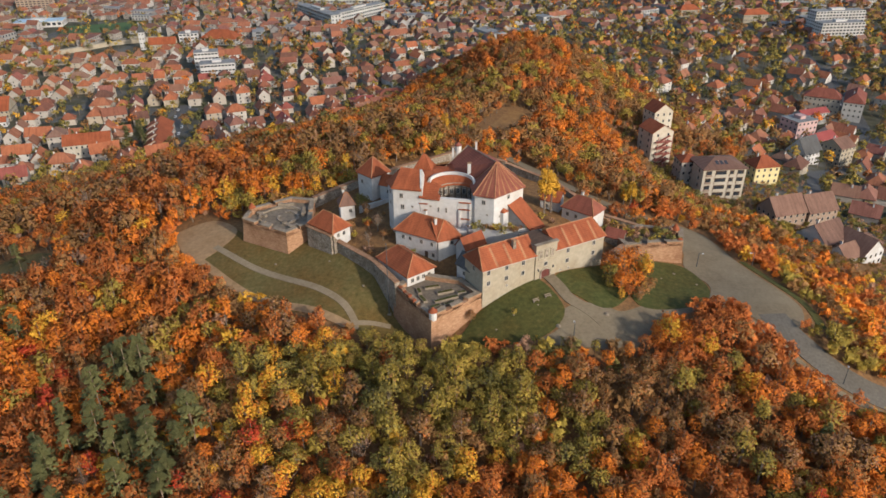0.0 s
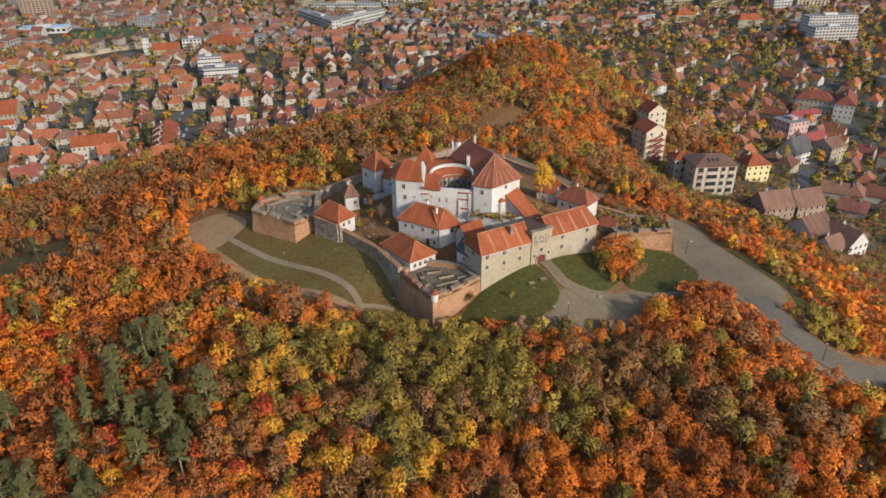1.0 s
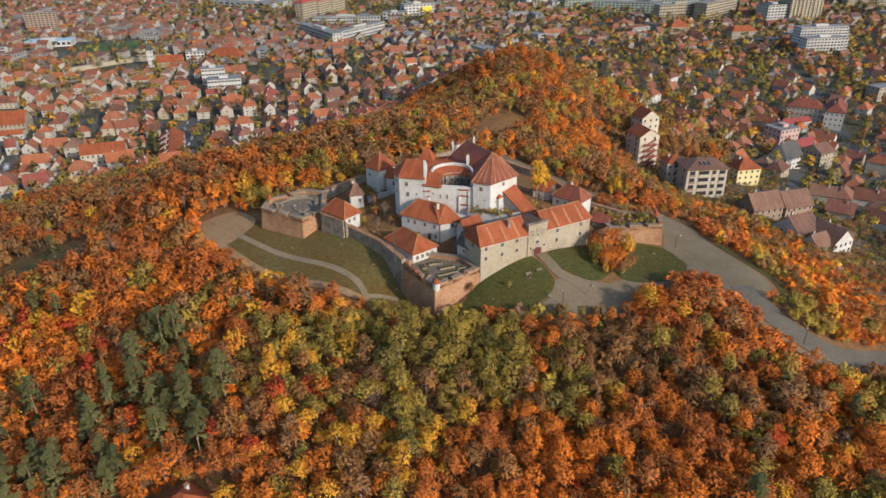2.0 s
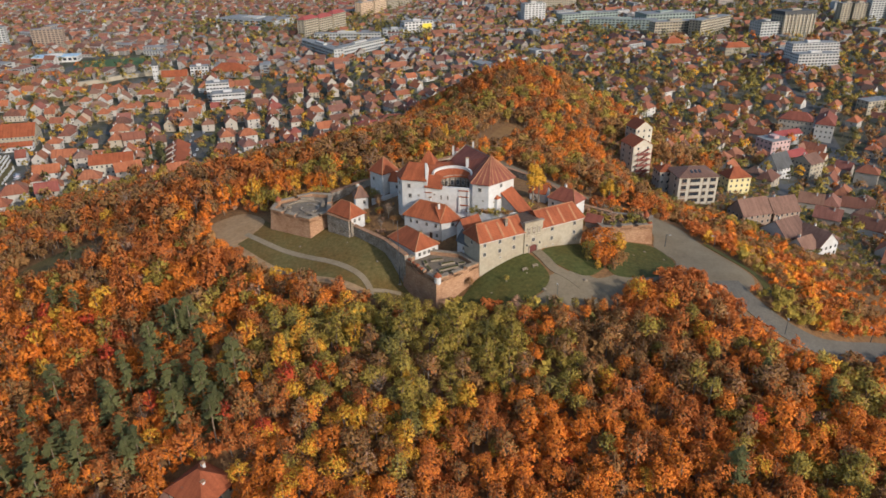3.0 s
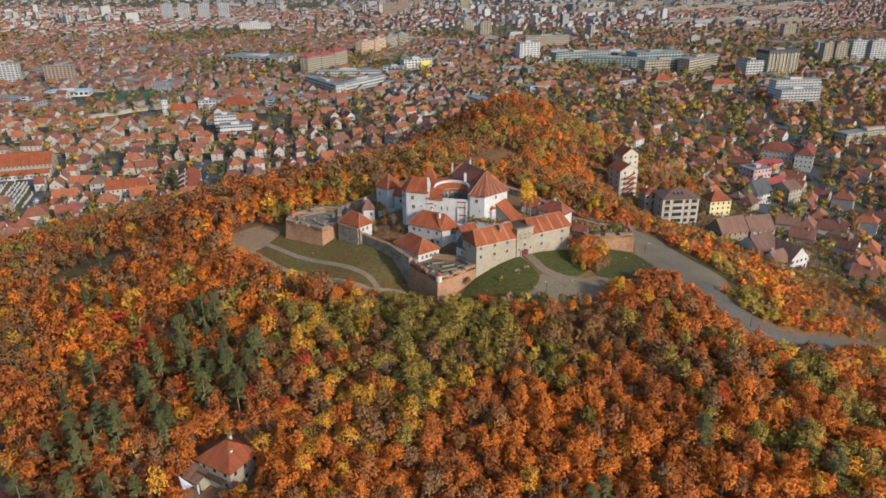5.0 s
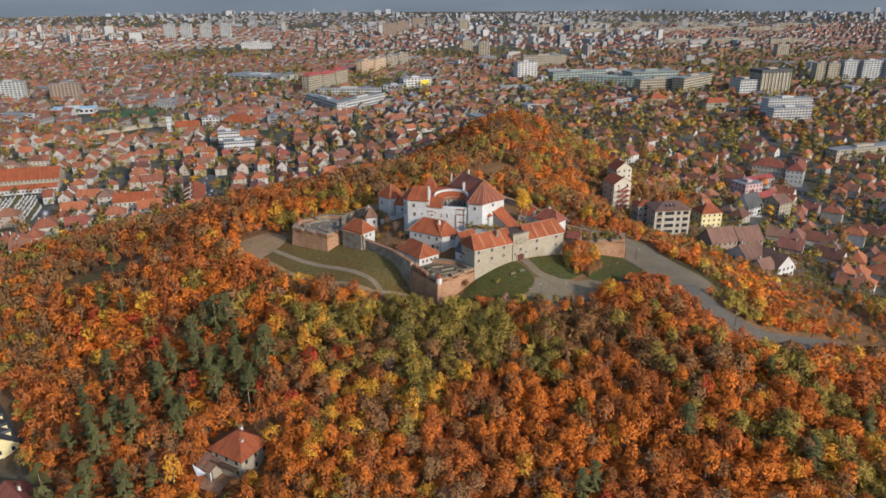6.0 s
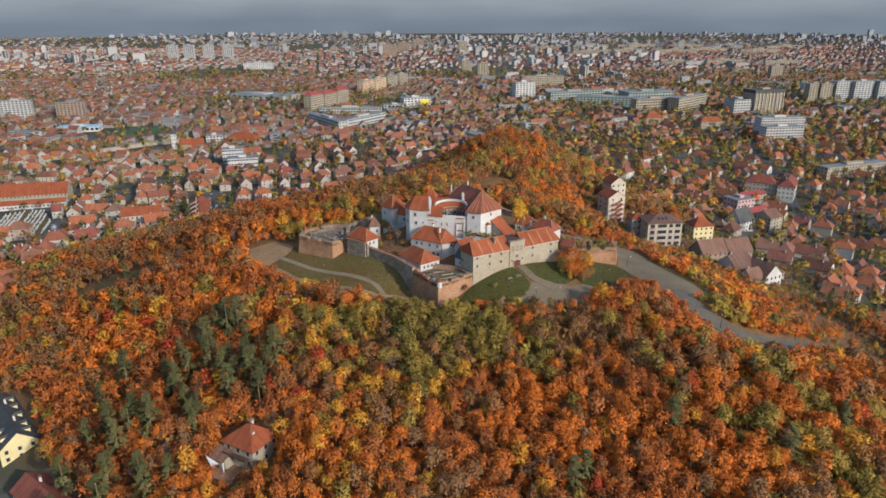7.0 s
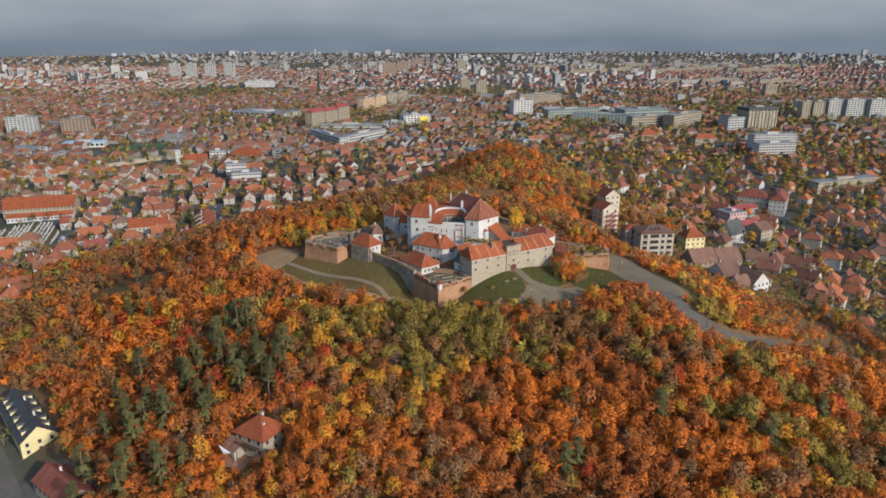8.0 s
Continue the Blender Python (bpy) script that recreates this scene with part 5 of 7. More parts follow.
# houses along the east slope
BROWN_WALL = surface("brown render", [(0.3, (0.24, 0.17, 0.125)), (0.7, (0.33, 0.245, 0.18))], 0.6)
t1 = dwelling("stair_tower_block", 109.5, 203, -72, 13, 12, 19.0, 3.6, "gable", LIGHT_CREAM, FORT_TILE, "tall narrow cream block with red steel stairs and orange roof", 6, "apartment building", -31.0, chims=1, gap=4.5)
for k in range(5):
    z = 1.5 + 3.2 * k
    part("landing", Shape().box(6.5, 9.0, -4.2, 4.2, z, z + 0.2), RUST_IRON, t1)
    part("railing", Shape().box(8.95, 9.05, -4.2, 4.2, z + 1.0, z + 1.1).box(8.95, 9.05, -4.2, 4.2, z + 0.5, z + 0.58), RUST_IRON, t1)
    part("stair_flight", Shape().add([(7.2, -3.2, z + 0.2), (8.4, -3.2, z + 0.2), (8.4, 3.2, z + 3.1), (7.2, 3.2, z + 3.1), (7.2, -3.2, z), (8.4, -3.2, z), (8.4, 3.2, z + 2.9), (7.2, 3.2, z + 2.9)], [(0, 1, 2, 3), (7, 6, 5, 4), (0, 4, 5, 1), (1, 5, 6, 2), (3, 7, 4, 0)]), RUST_IRON, t1)
for y in (-4.2, 0, 4.2):
    part("stair_post", Shape().box(8.9, 9.1, y - 0.12, y + 0.12, -3, 17.5), RUST_IRON, t1)
dwelling("rear_tower_house", 116.5, 227, -72, 11, 11, 21.5, 4.0, "gable", LIGHT_CREAM, FORT_TILE, "second tall cream house with orange gable roof", 6, base=-30.5)
a1 = flat_block("apartment_block", 133.0, 175.5, 6, 21, 17, 14.8, LIGHT_CREAM, "four-storey cream apartment block with deep loggias and brown roof", 4, 7.0, -35.0, win=(1.2, 1.8), roof_mat=BROWN_TILE)
part("hip_roof", roof_hip(21, 17, 15.1, 3.2, 0.8), BROWN_TILE, a1)
for x in (-3.4, -1.2, 1.0):
    part("roof_light", Shape().add([(x, -5.6, 16.45), (x + 1.4, -5.6, 16.45), (x + 1.4, -3.2, 17.35), (x, -3.2, 17.35), (x, -5.6, 16.2), (x + 1.4, -5.6, 16.2), (x + 1.4, -3.2, 17.1), (x, -3.2, 17.1)], [(0, 1, 2, 3), (0, 4, 5, 1), (1, 5, 6, 2), (3, 7, 4, 0)]), PANE, a1)
for k in range(4):
    for u0, u1 in ((-9.2, -6.4), (-4.6, 0.9), (2.4, 4.6), (6.2, 9.4)):
        # a flat dark panel stands in for the shade of each recess
        lg = part("loggia", Shape().box(u0, u1, -8.56, -8.4, 3.7 * k + 0.5, 3.7 * k + 3.2), TIMBER, a1, "loggia drawn as a dark panel, its shade in the colour")
        part("loggia_rail", Shape().box(u0, u1, -9.1, -8.95, 3.7 * k + 0.5, 3.7 * k + 1.35).box(u0, u1, -9.1, -8.4, 3.7 * k + 0.3, 3.7 * k + 0.5), LIGHT_CREAM if u0 > -5 else BROWN_WALL, lg)
        part("loggia_door", Shape().box(u0 + 0.5, u1 - 0.5, -8.6, -8.56, 3.7 * k + 0.5, 3.7 * k + 2.7), PANE, lg)
dwelling("red_roof_wing", 121, 184, 6, 9, 10, 12, 2.4, "hip", TOWN_WALL, FORT_TILE, "grey house with orange-red roof behind the apartments", 3, base=-33)
dwelling("yellow_house", 170.0, 208, 12, 14, 11, 9.6, 5.0, "hip", YELLOW_WALL, FORT_TILE, "pale yellow house with bright orange hipped roof", 3, base=-43)
dwelling("brown_roof_house", 149.5, 137.5, 17, 16, 12, 5.6, 6.2, "gable", BROWN_WALL, BROWN_TILE, "house with large brown tile roof and roof lights", 2, base=-32)
dwelling("brown_roof_house", 165.5, 141.5, 17, 15, 12, 5.4, 6.0, "gable", BROWN_WALL, BROWN_TILE, "house with large brown tile roof and roof lights", 2, base=-32.4)
dwelling("chalet", 151.5, 106.0, 28, 14, 13, 6.0, 5.6, "gable", PLASTER, BROWN_TILE, "white chalet-like house with broad brown roof", 2, base=-29, over=1.0)
dwelling("chalet", 163.0, 100.0, -62, 13, 12, 6.0, 5.4, "gable", PLASTER, BROWN_TILE, "white chalet-like house with broad brown roof", 2, base=-31, over=1.0)
dwelling("chalet_wing", 155.0, 95.0, 28, 9, 8, 5.0, 3.8, "gable", PLASTER, BROWN_TILE, "white wing with brown roof and balconies", 2, base=-30, over=0.8)
dwelling("brown_house", 172.0, 112.0, 28, 12, 10, 5.5, 4.0, "hip", TOWN_WALL, BROWN_TILE, "white house with brown hipped roof", 2, base=-35)
dwelling("steep_white_house", 226, 275, 30, 16, 14, 9, 8.5, "gable", PLASTER, SLATE, "white house with steep dark roof and tall gable", 3, base=-59)
dwelling("white_flats", 251, 283, 30, 14, 15, 11.5, 4.6, "gable", CREAM, BROWN_TILE, "white flats with brown gable roof", 4, base=-61)
dwelling("red_roof_hall", 250, 306, 30, 24, 11, 9, 3.6, "gable", PLASTER, ROSE_ROOF, "white building with red sheet roof", 3, base=-62)
flat_block("pink_block", 252, 340, 22, 18, 16, 11.5, PINK_WALL, "pink and white flat-roofed block", 3, 3.4, -62)
dwelling("red_hall", 276, 372, 22, 26, 10, 7, 2.6, "gable", GREY_WALL, ROSE_ROOF, "long grey hall with red sheet roof", 2, base=-63)
dwelling("barracks_house", 318, 392, 60, 34, 14, 12, 6, "hip", TOWN_WALL, OLD_TILE, "large three-storey house with dark red hipped roof", 3, base=-63)
dwelling("barracks_house", 296, 398, -30, 26, 13, 12, 6, "hip", TOWN_WALL, OLD_TILE, "large three-storey house with dark red hipped roof", 3, base=-63)
flat_block("stepped_flats", 432, 654, 8, 50, 16, 20, PLASTER, "white stepped apartment block with balconies", 6, 4.0, -61, balconies=True)
flat_block("stepped_flats", 446, 692, 8, 60, 16, 26, PLASTER, "white stepped apartment block with balconies", 8, 4.0, -61, balconies=True)
tb = flat_block("tower_block", 522, 914, 16, 56, 28, 38, CREAM, "tall pale tower block with dark top", 10, 5.0, -61, roof_mat=SLATE, win=(2.6, 2.4))
part("dark_top", Shape().box(-28.6, 28.6, -14.6, 14.6, 33.5, 38.3), SLATE, tb, "dark glazed top storey")
for i in range(9):
    part("facade_fin", Shape().box(-27 + 6.6 * i, -25.8 + 6.6 * i, -15.4, -14.0, 0, 33.4), LIGHT_CREAM, tb)
flat_block("tower_podium", 478, 905, 16, 34, 26, 24, GREY_WALL, "dark grey podium beside the tower block", 6, 5.0, -61, roof_mat=SLATE)
flat_block("hospital_block", 354, 941, 16, 80, 18, 21, CREAM, "long pale institutional block with tall window bays", 5, 5.0, -61, win=(2.6, 2.6))
flat_block("hospital_block", 412, 952, 44, 96, 20, 24, CREAM, "long pale institutional block with tall window bays", 6, 5.0, -61, win=(2.6, 2.6))
GREEN_GREY = surface("grey-green facing", [(0.3, (0.22, 0.25, 0.215)), (0.7, (0.30, 0.33, 0.29))], 0.4, (0.7, 0.7, 0.68), 0.5, 0.08)
flat_block("hospital_wing", 292, 1018, -14, 108, 20, 15, GREEN_GREY, "grey-green glazed institutional wing", 4, 6.0, -61, win=(3.0, 2.4))
flat_block("hospital_wing", 246, 1090, 20, 110, 22, 17, GREEN_GREY, "grey-green glazed institutional wing", 4, 6.0, -61, win=(3.0, 2.4))
flat_block("hospital_hall", 372, 1060, 14, 90, 40, 20, GREEN_GREY, "broad grey-green flat-roofed hospital hall", 4, 6.0, -61)
flat_block("slab_block", 152, 1106, 20, 40, 18, 33, PLASTER, "pale slab block with blind gable end", 9, 6.0, -62)
flat_block("slab_block", 214, 1312, 12, 96, 16, 26, CREAM, "long pale slab block", 7, 5.0, -62)
dwelling("red_roof_house", 314, 812, 10, 28, 14, 8, 6, "hip", CREAM, FORT_TILE, "cream house with broad orange-red hipped roof among trees", 2, base=-61)
dwelling("red_roof_house", 384, 769, 8, 34, 14, 9, 6, "hip", CREAM, FORT_TILE, "cream house with broad orange-red hipped roof among trees", 2, base=-61)
flat_block("long_white_block", 425, 475, 20, 84, 13, 11, CREAM, "long white flat-roofed block behind trees", 3, 4.0, -62)

# west side of the town
dwelling("long_school", -229, 279, 19, 28, 13, 8.5, 5.0, "gable", LIGHT_CREAM, FORT_TILE, "long cream building with orange-brown tile roof", 2, base=-53.5)
for i in range(5):
    dwelling("row_house", -184 - 4.4 * i, 275 + 13 * i, 100, 13, 16, 6.5, 4.5, "gable", TOWN_WALL, FORT_TILE, "terraced house with orange tile roof", 2, base=-57)
dwelling("red_roof_villa", -63, 388, 12, 26, 16, 6, 4.0, "hip", PLASTER, ROSE_ROOF, "white building with bright red sheet roof at the wood's edge", 2, base=-57)
dwelling("red_roof_villa_wing", -44, 402, 12, 24, 14, 8, 3.6, "hip", PLASTER, OLD_TILE, "white wing with dull red roof", 2, base=-57)
flat_block("school_block", -172, 800, -56, 108, 14, 13, GREY_WALL, "long flat-roofed school round a yard", 3, 4.5, -62)
flat_block("school_block", -120, 812, 58, 96, 14, 13, GREY_WALL, "long flat-roofed school round a yard", 3, 4.5, -62)
flat_block("school_block", -150, 905, 0, 100, 14, 13, GREY_WALL, "long flat-roofed school round a yard", 3, 4.5, -62)
APRICOT = render_coat("apricot render", [(0, (0.50, 0.33, 0.21)), (1, (0.52, 0.40, 0.27))], "object")
y1 = flat_block("commercial_block", -50, 1008, 24, 50, 22, 17, PLASTER, "white commercial block with a yellow panel", 4, 6, -62)
part("yellow_panel", Shape().box(6, 22, -11.4, -11.05, 5, 13), YELLOW_SIGN, y1)
flat_block("commercial_wing", -84, 975, 10, 40, 22, 9, GREY_WALL, "low grey shop wing beside the commercial block", 2, 6, -62)
flat_block("white_office", -216, 508, 16, 31, 16, 13, PLASTER, "white flat-roofed office with long window bands", 3, 3.0, -62, win=(2.4, 1.3))
flat_block("white_office_tower", -232, 527, 16, 22, 14, 19, PLASTER, "taller white office behind", 5, 3.0, -62, win=(2.4, 1.3))
flat_block("white_box_house", -289, 642, 16, 20, 14, 14, PLASTER, "plain white flat-roofed house", 4, 4.0, -62)
dwelling("great_roof_house", -256, 652, -8, 42, 22, 7, 8.5, "hip", PLASTER, FORT_TILE, "broad white house under a great orange hipped roof", 2, base=-62)
dwelling("church_hall", -311, 622, 12, 28, 13, 7, 6, "gable", CREAM, FORT_TILE, "cream church with orange roof beside the graveyard", 1, "church", -62)
dwelling("bell_tower", -332, 620, 12, 6, 6, 19, 9, "hip", PLASTER, SLATE, "slim white bell tower with dark spire", 4, "bell tower", -62)
for i in range(3):
    slab = flat_block("long_slab", -217 + 16.5 * i, 946 + 37 * i, 66, 38, 14, 29 - 2 * (i == 1), CREAM, "cream slab block with rose-red roof", 8, 5.0, -62, roof_mat=ROSE_ROOF)
    part("hipped_roof", roof_hip(38, 14, 29.3 - 2 * (i == 1), 5.0, 0.6), ROSE_ROOF, slab)
for i in range(4):
    flat_block("apricot_slab" if i < 2 else "cream_slab", -160 + 21 * i, 1225 + 50 * i, 67, 48, 14, 26, APRICOT if i < 2 else CREAM, "apricot eight-storey slab block" if i < 2 else "cream eight-storey slab block", 8, 6.0, -62)
flat_block("market_hall", -348, 1123, -24, 126, 60, 10, GREY_WALL, "wide grey-roofed market hall", 2, 12, -62)
for x, y, w, h, word in ((-674, 872, 44, 30, "grey"), (-587, 871, 42, 27, "rust-red")):
    flat_block("apartment_slab", x, y, 16, w, 14, h, GREY_WALL if word == "grey" else BROWN_WALL, f"{word} many-storeyed apartment slab", 9, 5, -62)
for x in (-946, -888, -821, -753):
    flat_block("paired_tower", x, 2262, 4, 34, 20, 50, GREY_WALL, "tall grey apartment tower at the edge of town", 14, 6, -62)
flat_block("white_long_hall", -540, 1840, 12, 84, 20, 19, PLASTER, "pale office hall with rows of windows", 5, 6, -62)
for x, y, w, h in ((98, 1556, 27, 36), (62, 1708, 26, 30), (-195, 2350, 50, 45), (-162, 2612, 46, 41), (-111, 2862, 50, 42), (73, 2570, 34, 45), (808, 1498, 30, 32)):
    flat_block("tower_flats", x, y, 8, w, 16, h, CREAM if w < 40 else BROWN_WALL, "pale tower of flats above the roofs", 11, 6, -62)
for x in (681, 702, 730, 768, 812):
    flat_block("eastern_flats", x, 1064, 12, 30 if x < 760 else 40, 14, 37 if x > 720 else 33, CREAM if x < 720 else GREY_WALL, "pale ten-storey flats on the east side", 10, 6, -62)
for x, y, w in ((560, 2480, 150), (720, 2560, 130), (880, 2500, 150), (1040, 2600, 160), (1210, 2520, 150), (640, 2900, 160), (850, 2940, 170), (1060, 2900, 150), (1280, 2960, 170), (420, 2760, 130), (1450, 2800, 160), (700, 1900, 110), (860, 1950, 120), (1010, 1900, 110)):
    flat_block("pale_slab", x, y, 6 + 0.01 * w, w, 13, 16, CREAM, "long pale five-storey slab in the outer town", 5, 7, -62)
dwelling("cloister", -362, 366, 16, 58, 22, 9, 8, "gable", CREAM, FORT_TILE, "long cream building with great orange roof", 3, base=-60)
flat_block("blue_hall", -520, 760, 14, 56, 26, 7, PLASTER, "low sports hall with pale blue roof", 1, 6, -62, roof_mat=POOL_BLUE)
drape("sports_field", [(-470, 700), (-380, 735), (-400, 790), (-490, 755)], 0.2, surface("green sports turf", [(0.3, (0.05, 0.085, 0.03)), (0.7, (0.075, 0.12, 0.04))], 0.05), "green sports field", "sports field", step=12, smooth=False, clear=False)
FOOT += [(-435, 745, 55)]
wall_run("graveyard_wall", [(-419, 588), (-387, 630), (-355, 672)], [-64, -64], [-57, -57, -57], 6.0, CREAM, "long low white arcade beside the graveyard", False)
wall_run("graveyard_wall", [(-405, 625), (-330, 672)], [-64], [-57, -57], 6.0, CREAM, "long low white arcade beside the graveyard", False)
FOOT += [(-385, 600, 30), (-350, 640, 40), (-340, 615, 25)]

def graveyard():
    outline = [(-372, 300), (-352, 334), (-336, 334), (-310, 297), (-297, 258), (-318, 250), (-345, 262)]
    drape("graveyard_ground", outline, 0.15, DRY_GRASS, "worn grass and gravel between the graves", "graveyard", step=6, smooth=False)
    stones, n = Shape(), 0
    r = random.Random(31)
    for i in range(-16, 17):
        for j in range(-12, 13):
            x = -333 + 3.1 * i * 0.93 - 3.6 * j * 0.36 + r.uniform(-0.4, 0.4)
            y = 292 + 3.1 * i * 0.36 + 3.6 * j * 0.93 + r.uniform(-0.4, 0.4)
            if not inside(x, y, outline) or i % 6 == 0 or r.random() < 0.12:
                continue
            z, m = ground_at(x, y) + 0.1, pose(x, y, 0, 0, 0, 21 + r.uniform(-6, 6))
            stones.box(-0.55, 0.55, -1.1, 1.0, z, z + 0.45, 0, m).box(-0.5, 0.5, 1.0, 1.25, z, z + r.uniform(1.0, 1.9), 0, m)
    tagged(part("gravestones", stones, GREY_WALL), "rows of pale gravestones and kerbed graves", "gravestones", kind="stuff")
    dwelling("chapel", -313, 313, 20, 7, 10, 6, 4.5, "gable", PLASTER, OLD_TILE, "little white chapel at the graveyard gate", 1, "chapel", -58)
    dwelling("arcade_wing", -352, 345, 18, 52, 8, 5, 2.6, "gable", PLASTER, FORT_TILE, "low white arcaded wing beside the graveyard", 1, "arcade", -60)


graveyard()
FOOT.append((-374, 318, 14))
for x, y, t in ((-300, 282, 70), (-297, 277, 70), (-294, 272, 70), (-283, 268, 20), (-280, 263, 20)):
    PARKED.append((x, y, t))

# streets of the near town
ribbon("town_street", [(-176, 250), (-186, 300), (-200, 350), (-214, 410)], 9, 0.12, TARMAC, "straight town street with parked cars", "road", per=6)
ribbon("town_street", [(300, 330), (330, 420), (350, 500), (372, 600), (400, 640)], 12, 0.12, TARMAC, "wide town street", "road", per=6)
ribbon("town_street", [(200, 60), (178, 120), (186, 165), (205, 215), (225, 250), (270, 270), (330, 262), (420, 250)], 7, 0.12, TARMAC, "street below the eastern wood", "road", per=6)
ribbon("town_street", [(-330, 225), (-300, 215), (-285, 235), (-292, 262), (-300, 300)], 7, 0.12, ASPHALT, "small street curving below the wood", "road", per=6)
ribbon("town_street", [(-420, 420), (-300, 400), (-210, 398), (-120, 420), (-40, 470), (60, 560)], 8, 0.12, TARMAC, "cross street in the old town", "road", per=6)


# ---- trees ----
NR = np.random.default_rng(5)


def crown_cloud(n, radius, tall, size, lobes, fill=0.16, flat=0.0):
    """Leaf clumps on the outsides of several lobes: n triangles as an array (n, 3, 3), about the crown's middle."""
    c = NR.normal(size=(lobes, 3))
    c /= np.linalg.norm(c, axis=1, keepdims=True)
    c[:, 2] = c[:, 2] * 0.8 + 0.12
    c *= NR.uniform(0.42, 0.70, (lobes, 1))
    r = NR.uniform(0.17, 0.36, lobes)
    c = np.vstack([c, [[0, 0, 0.05]]])
    r = np.append(r, 0.58)
    k = NR.choice(lobes + 1, n, p=np.append(np.full(lobes, 0.82 / lobes), 0.18))
    d = NR.normal(size=(n, 3))
    d /= np.linalg.norm(d, axis=1, keepdims=True)
    d[:, 2] = np.where(d[:, 2] < -0.45, -d[:, 2], d[:, 2])
    rad = r[k] * np.where(NR.random(n) < fill, NR.uniform(0.3, 0.8, n), NR.normal(1.0, 0.11, n))
    p = (c[k] + d * rad[:, None]) * (radius, radius, tall)
    nrm = d + NR.normal(size=(n, 3)) * 0.6
    nrm /= np.linalg.norm(nrm, axis=1, keepdims=True)
    u = np.cross(nrm, NR.normal(size=(n, 3)))
    u /= np.linalg.norm(u, axis=1, keepdims=True)
    v = np.cross(nrm, u)
    s = size * NR.uniform(0.6, 1.35, (n, 1))
    a = NR.uniform(0.6, 1.0, (n, 1))
    return np.stack([p - u * s, p + u * s * 0.8 - v * s * a, p + u * s * 0.2 + v * s * 1.1], 1)


def limb(p0, p1, r0, r1, sides=4):
    """A tapered limb as triangles."""
    p0, p1 = np.array(p0, float), np.array(p1, float)
    d = (p1 - p0) / np.linalg.norm(p1 - p0)
    u = np.cross(d, (0.3, 0.9, 0.2))
    u /= np.linalg.norm(u)
    v = np.cross(d, u)
    a = np.arange(sides + 1) * 2 * np.pi / sides
    ring = np.cos(a)[:, None] * u + np.sin(a)[:, None] * v
    lo, hi = p0 + ring * r0, p1 + ring * r1
    return np.concatenate([np.stack([lo[:-1], lo[1:], hi[1:]], 1), np.stack([lo[:-1], hi[1:], hi[:-1]], 1)])


def broadleaf(n, height, radius, size, sides=4, limbs=4):
    """A tree of height and radius: leaf quads and wood quads."""
    mid = height * 0.55
    leaf = crown_cloud(n, radius, height * 0.47, size, NR.integers(20, 28), 0.06) + (0, 0, mid)
    lean = NR.normal(size=2) * 0.3
    wood = [limb((0, 0, -1.0), (lean[0], lean[1], height * 0.45), 0.028 * height, 0.018 * height, sides)]
    for i in range(limbs):
        a = 2 * np.pi * (i + NR.random() * 0.6) / limbs
        b = radius * NR.uniform(0.45, 0.8)
        wood.append(limb((lean[0] * 0.8, lean[1] * 0.8, height * NR.uniform(0.3, 0.44)), (b * np.cos(a), b * np.sin(a), height * NR.uniform(0.6, 0.85)), 0.013 * height, 0.004 * height, 3))
    wood.append(limb((lean[0], lean[1], height * 0.44), (0, 0, height * 0.92), 0.017 * height, 0.004 * height, 3))
    return leaf, np.concatenate(wood)


def bare_tree(height, radius, n):
    """A nearly leafless tree: many upward twigs and a few hanging leaves."""
    wood = [limb((0, 0, -1), (0, 0, height * 0.5), 0.03 * height, 0.018 * height)]
    for i in range(n):
        a, f = NR.uniform(0, 2 * np.pi), NR.uniform(0.25, 0.6)
        b = radius * NR.uniform(0.3, 1.0)
        wood.append(limb((0, 0, height * f), (b * np.cos(a), b * np.sin(a), height * (f + NR.uniform(0.2, 0.42))), 0.010 * height, 0.003 * height, 3))
    leaf = crown_cloud(int(n * 4), radius, height * 0.38, 0.22, 8, 0.5) + (0, 0, height * 0.64)
    return leaf, np.concatenate(wood)


def pine(n, height, radius, size):
    """A pine: bare lower trunk, tiers of drooping needle clumps with gaps between."""
    tiers = 9
    pts, nr = [], []
    for t in range(tiers):
        f = t / (tiers - 1)
        z = height * (0.34 + 0.62 * f)
        r = radius * (1.0 - 0.72 * f) * NR.uniform(0.75, 1.15)
        arms = 5 if f < 0.8 else 3
        for k in range(arms):
            a = NR.uniform(0, 2 * np.pi)
            m = max(2, int(n / tiers / arms))
            s = NR.uniform(0.25, 1.0, m)
            pts.append(np.stack([np.cos(a) * r * s + NR.normal(size=m) * 0.28, np.sin(a) * r * s + NR.normal(size=m) * 0.28, z - 0.10 * r * s * s + NR.normal(size=m) * 0.22], -1))
    p = np.concatenate(pts)
    m = len(p)
    nrm = np.stack([NR.normal(size=m) * 0.5, NR.normal(size=m) * 0.5, np.ones(m)], -1)
    nrm /= np.linalg.norm(nrm, axis=1, keepdims=True)
    u = np.cross(nrm, NR.normal(size=(m, 3)))
    u /= np.linalg.norm(u, axis=1, keepdims=True)
    v = np.cross(nrm, u)
    s = size * NR.uniform(0.7, 1.3, (m, 1))
    leaf = np.stack([p - u * s, p + u * s * 0.8 - v * s * 0.8 + nrm * s * 0.2, p + v * s], 1)
    return leaf, limb((0, 0, -1), (0, 0, height * 0.97), 0.016 * height, 0.004 * height, 6)


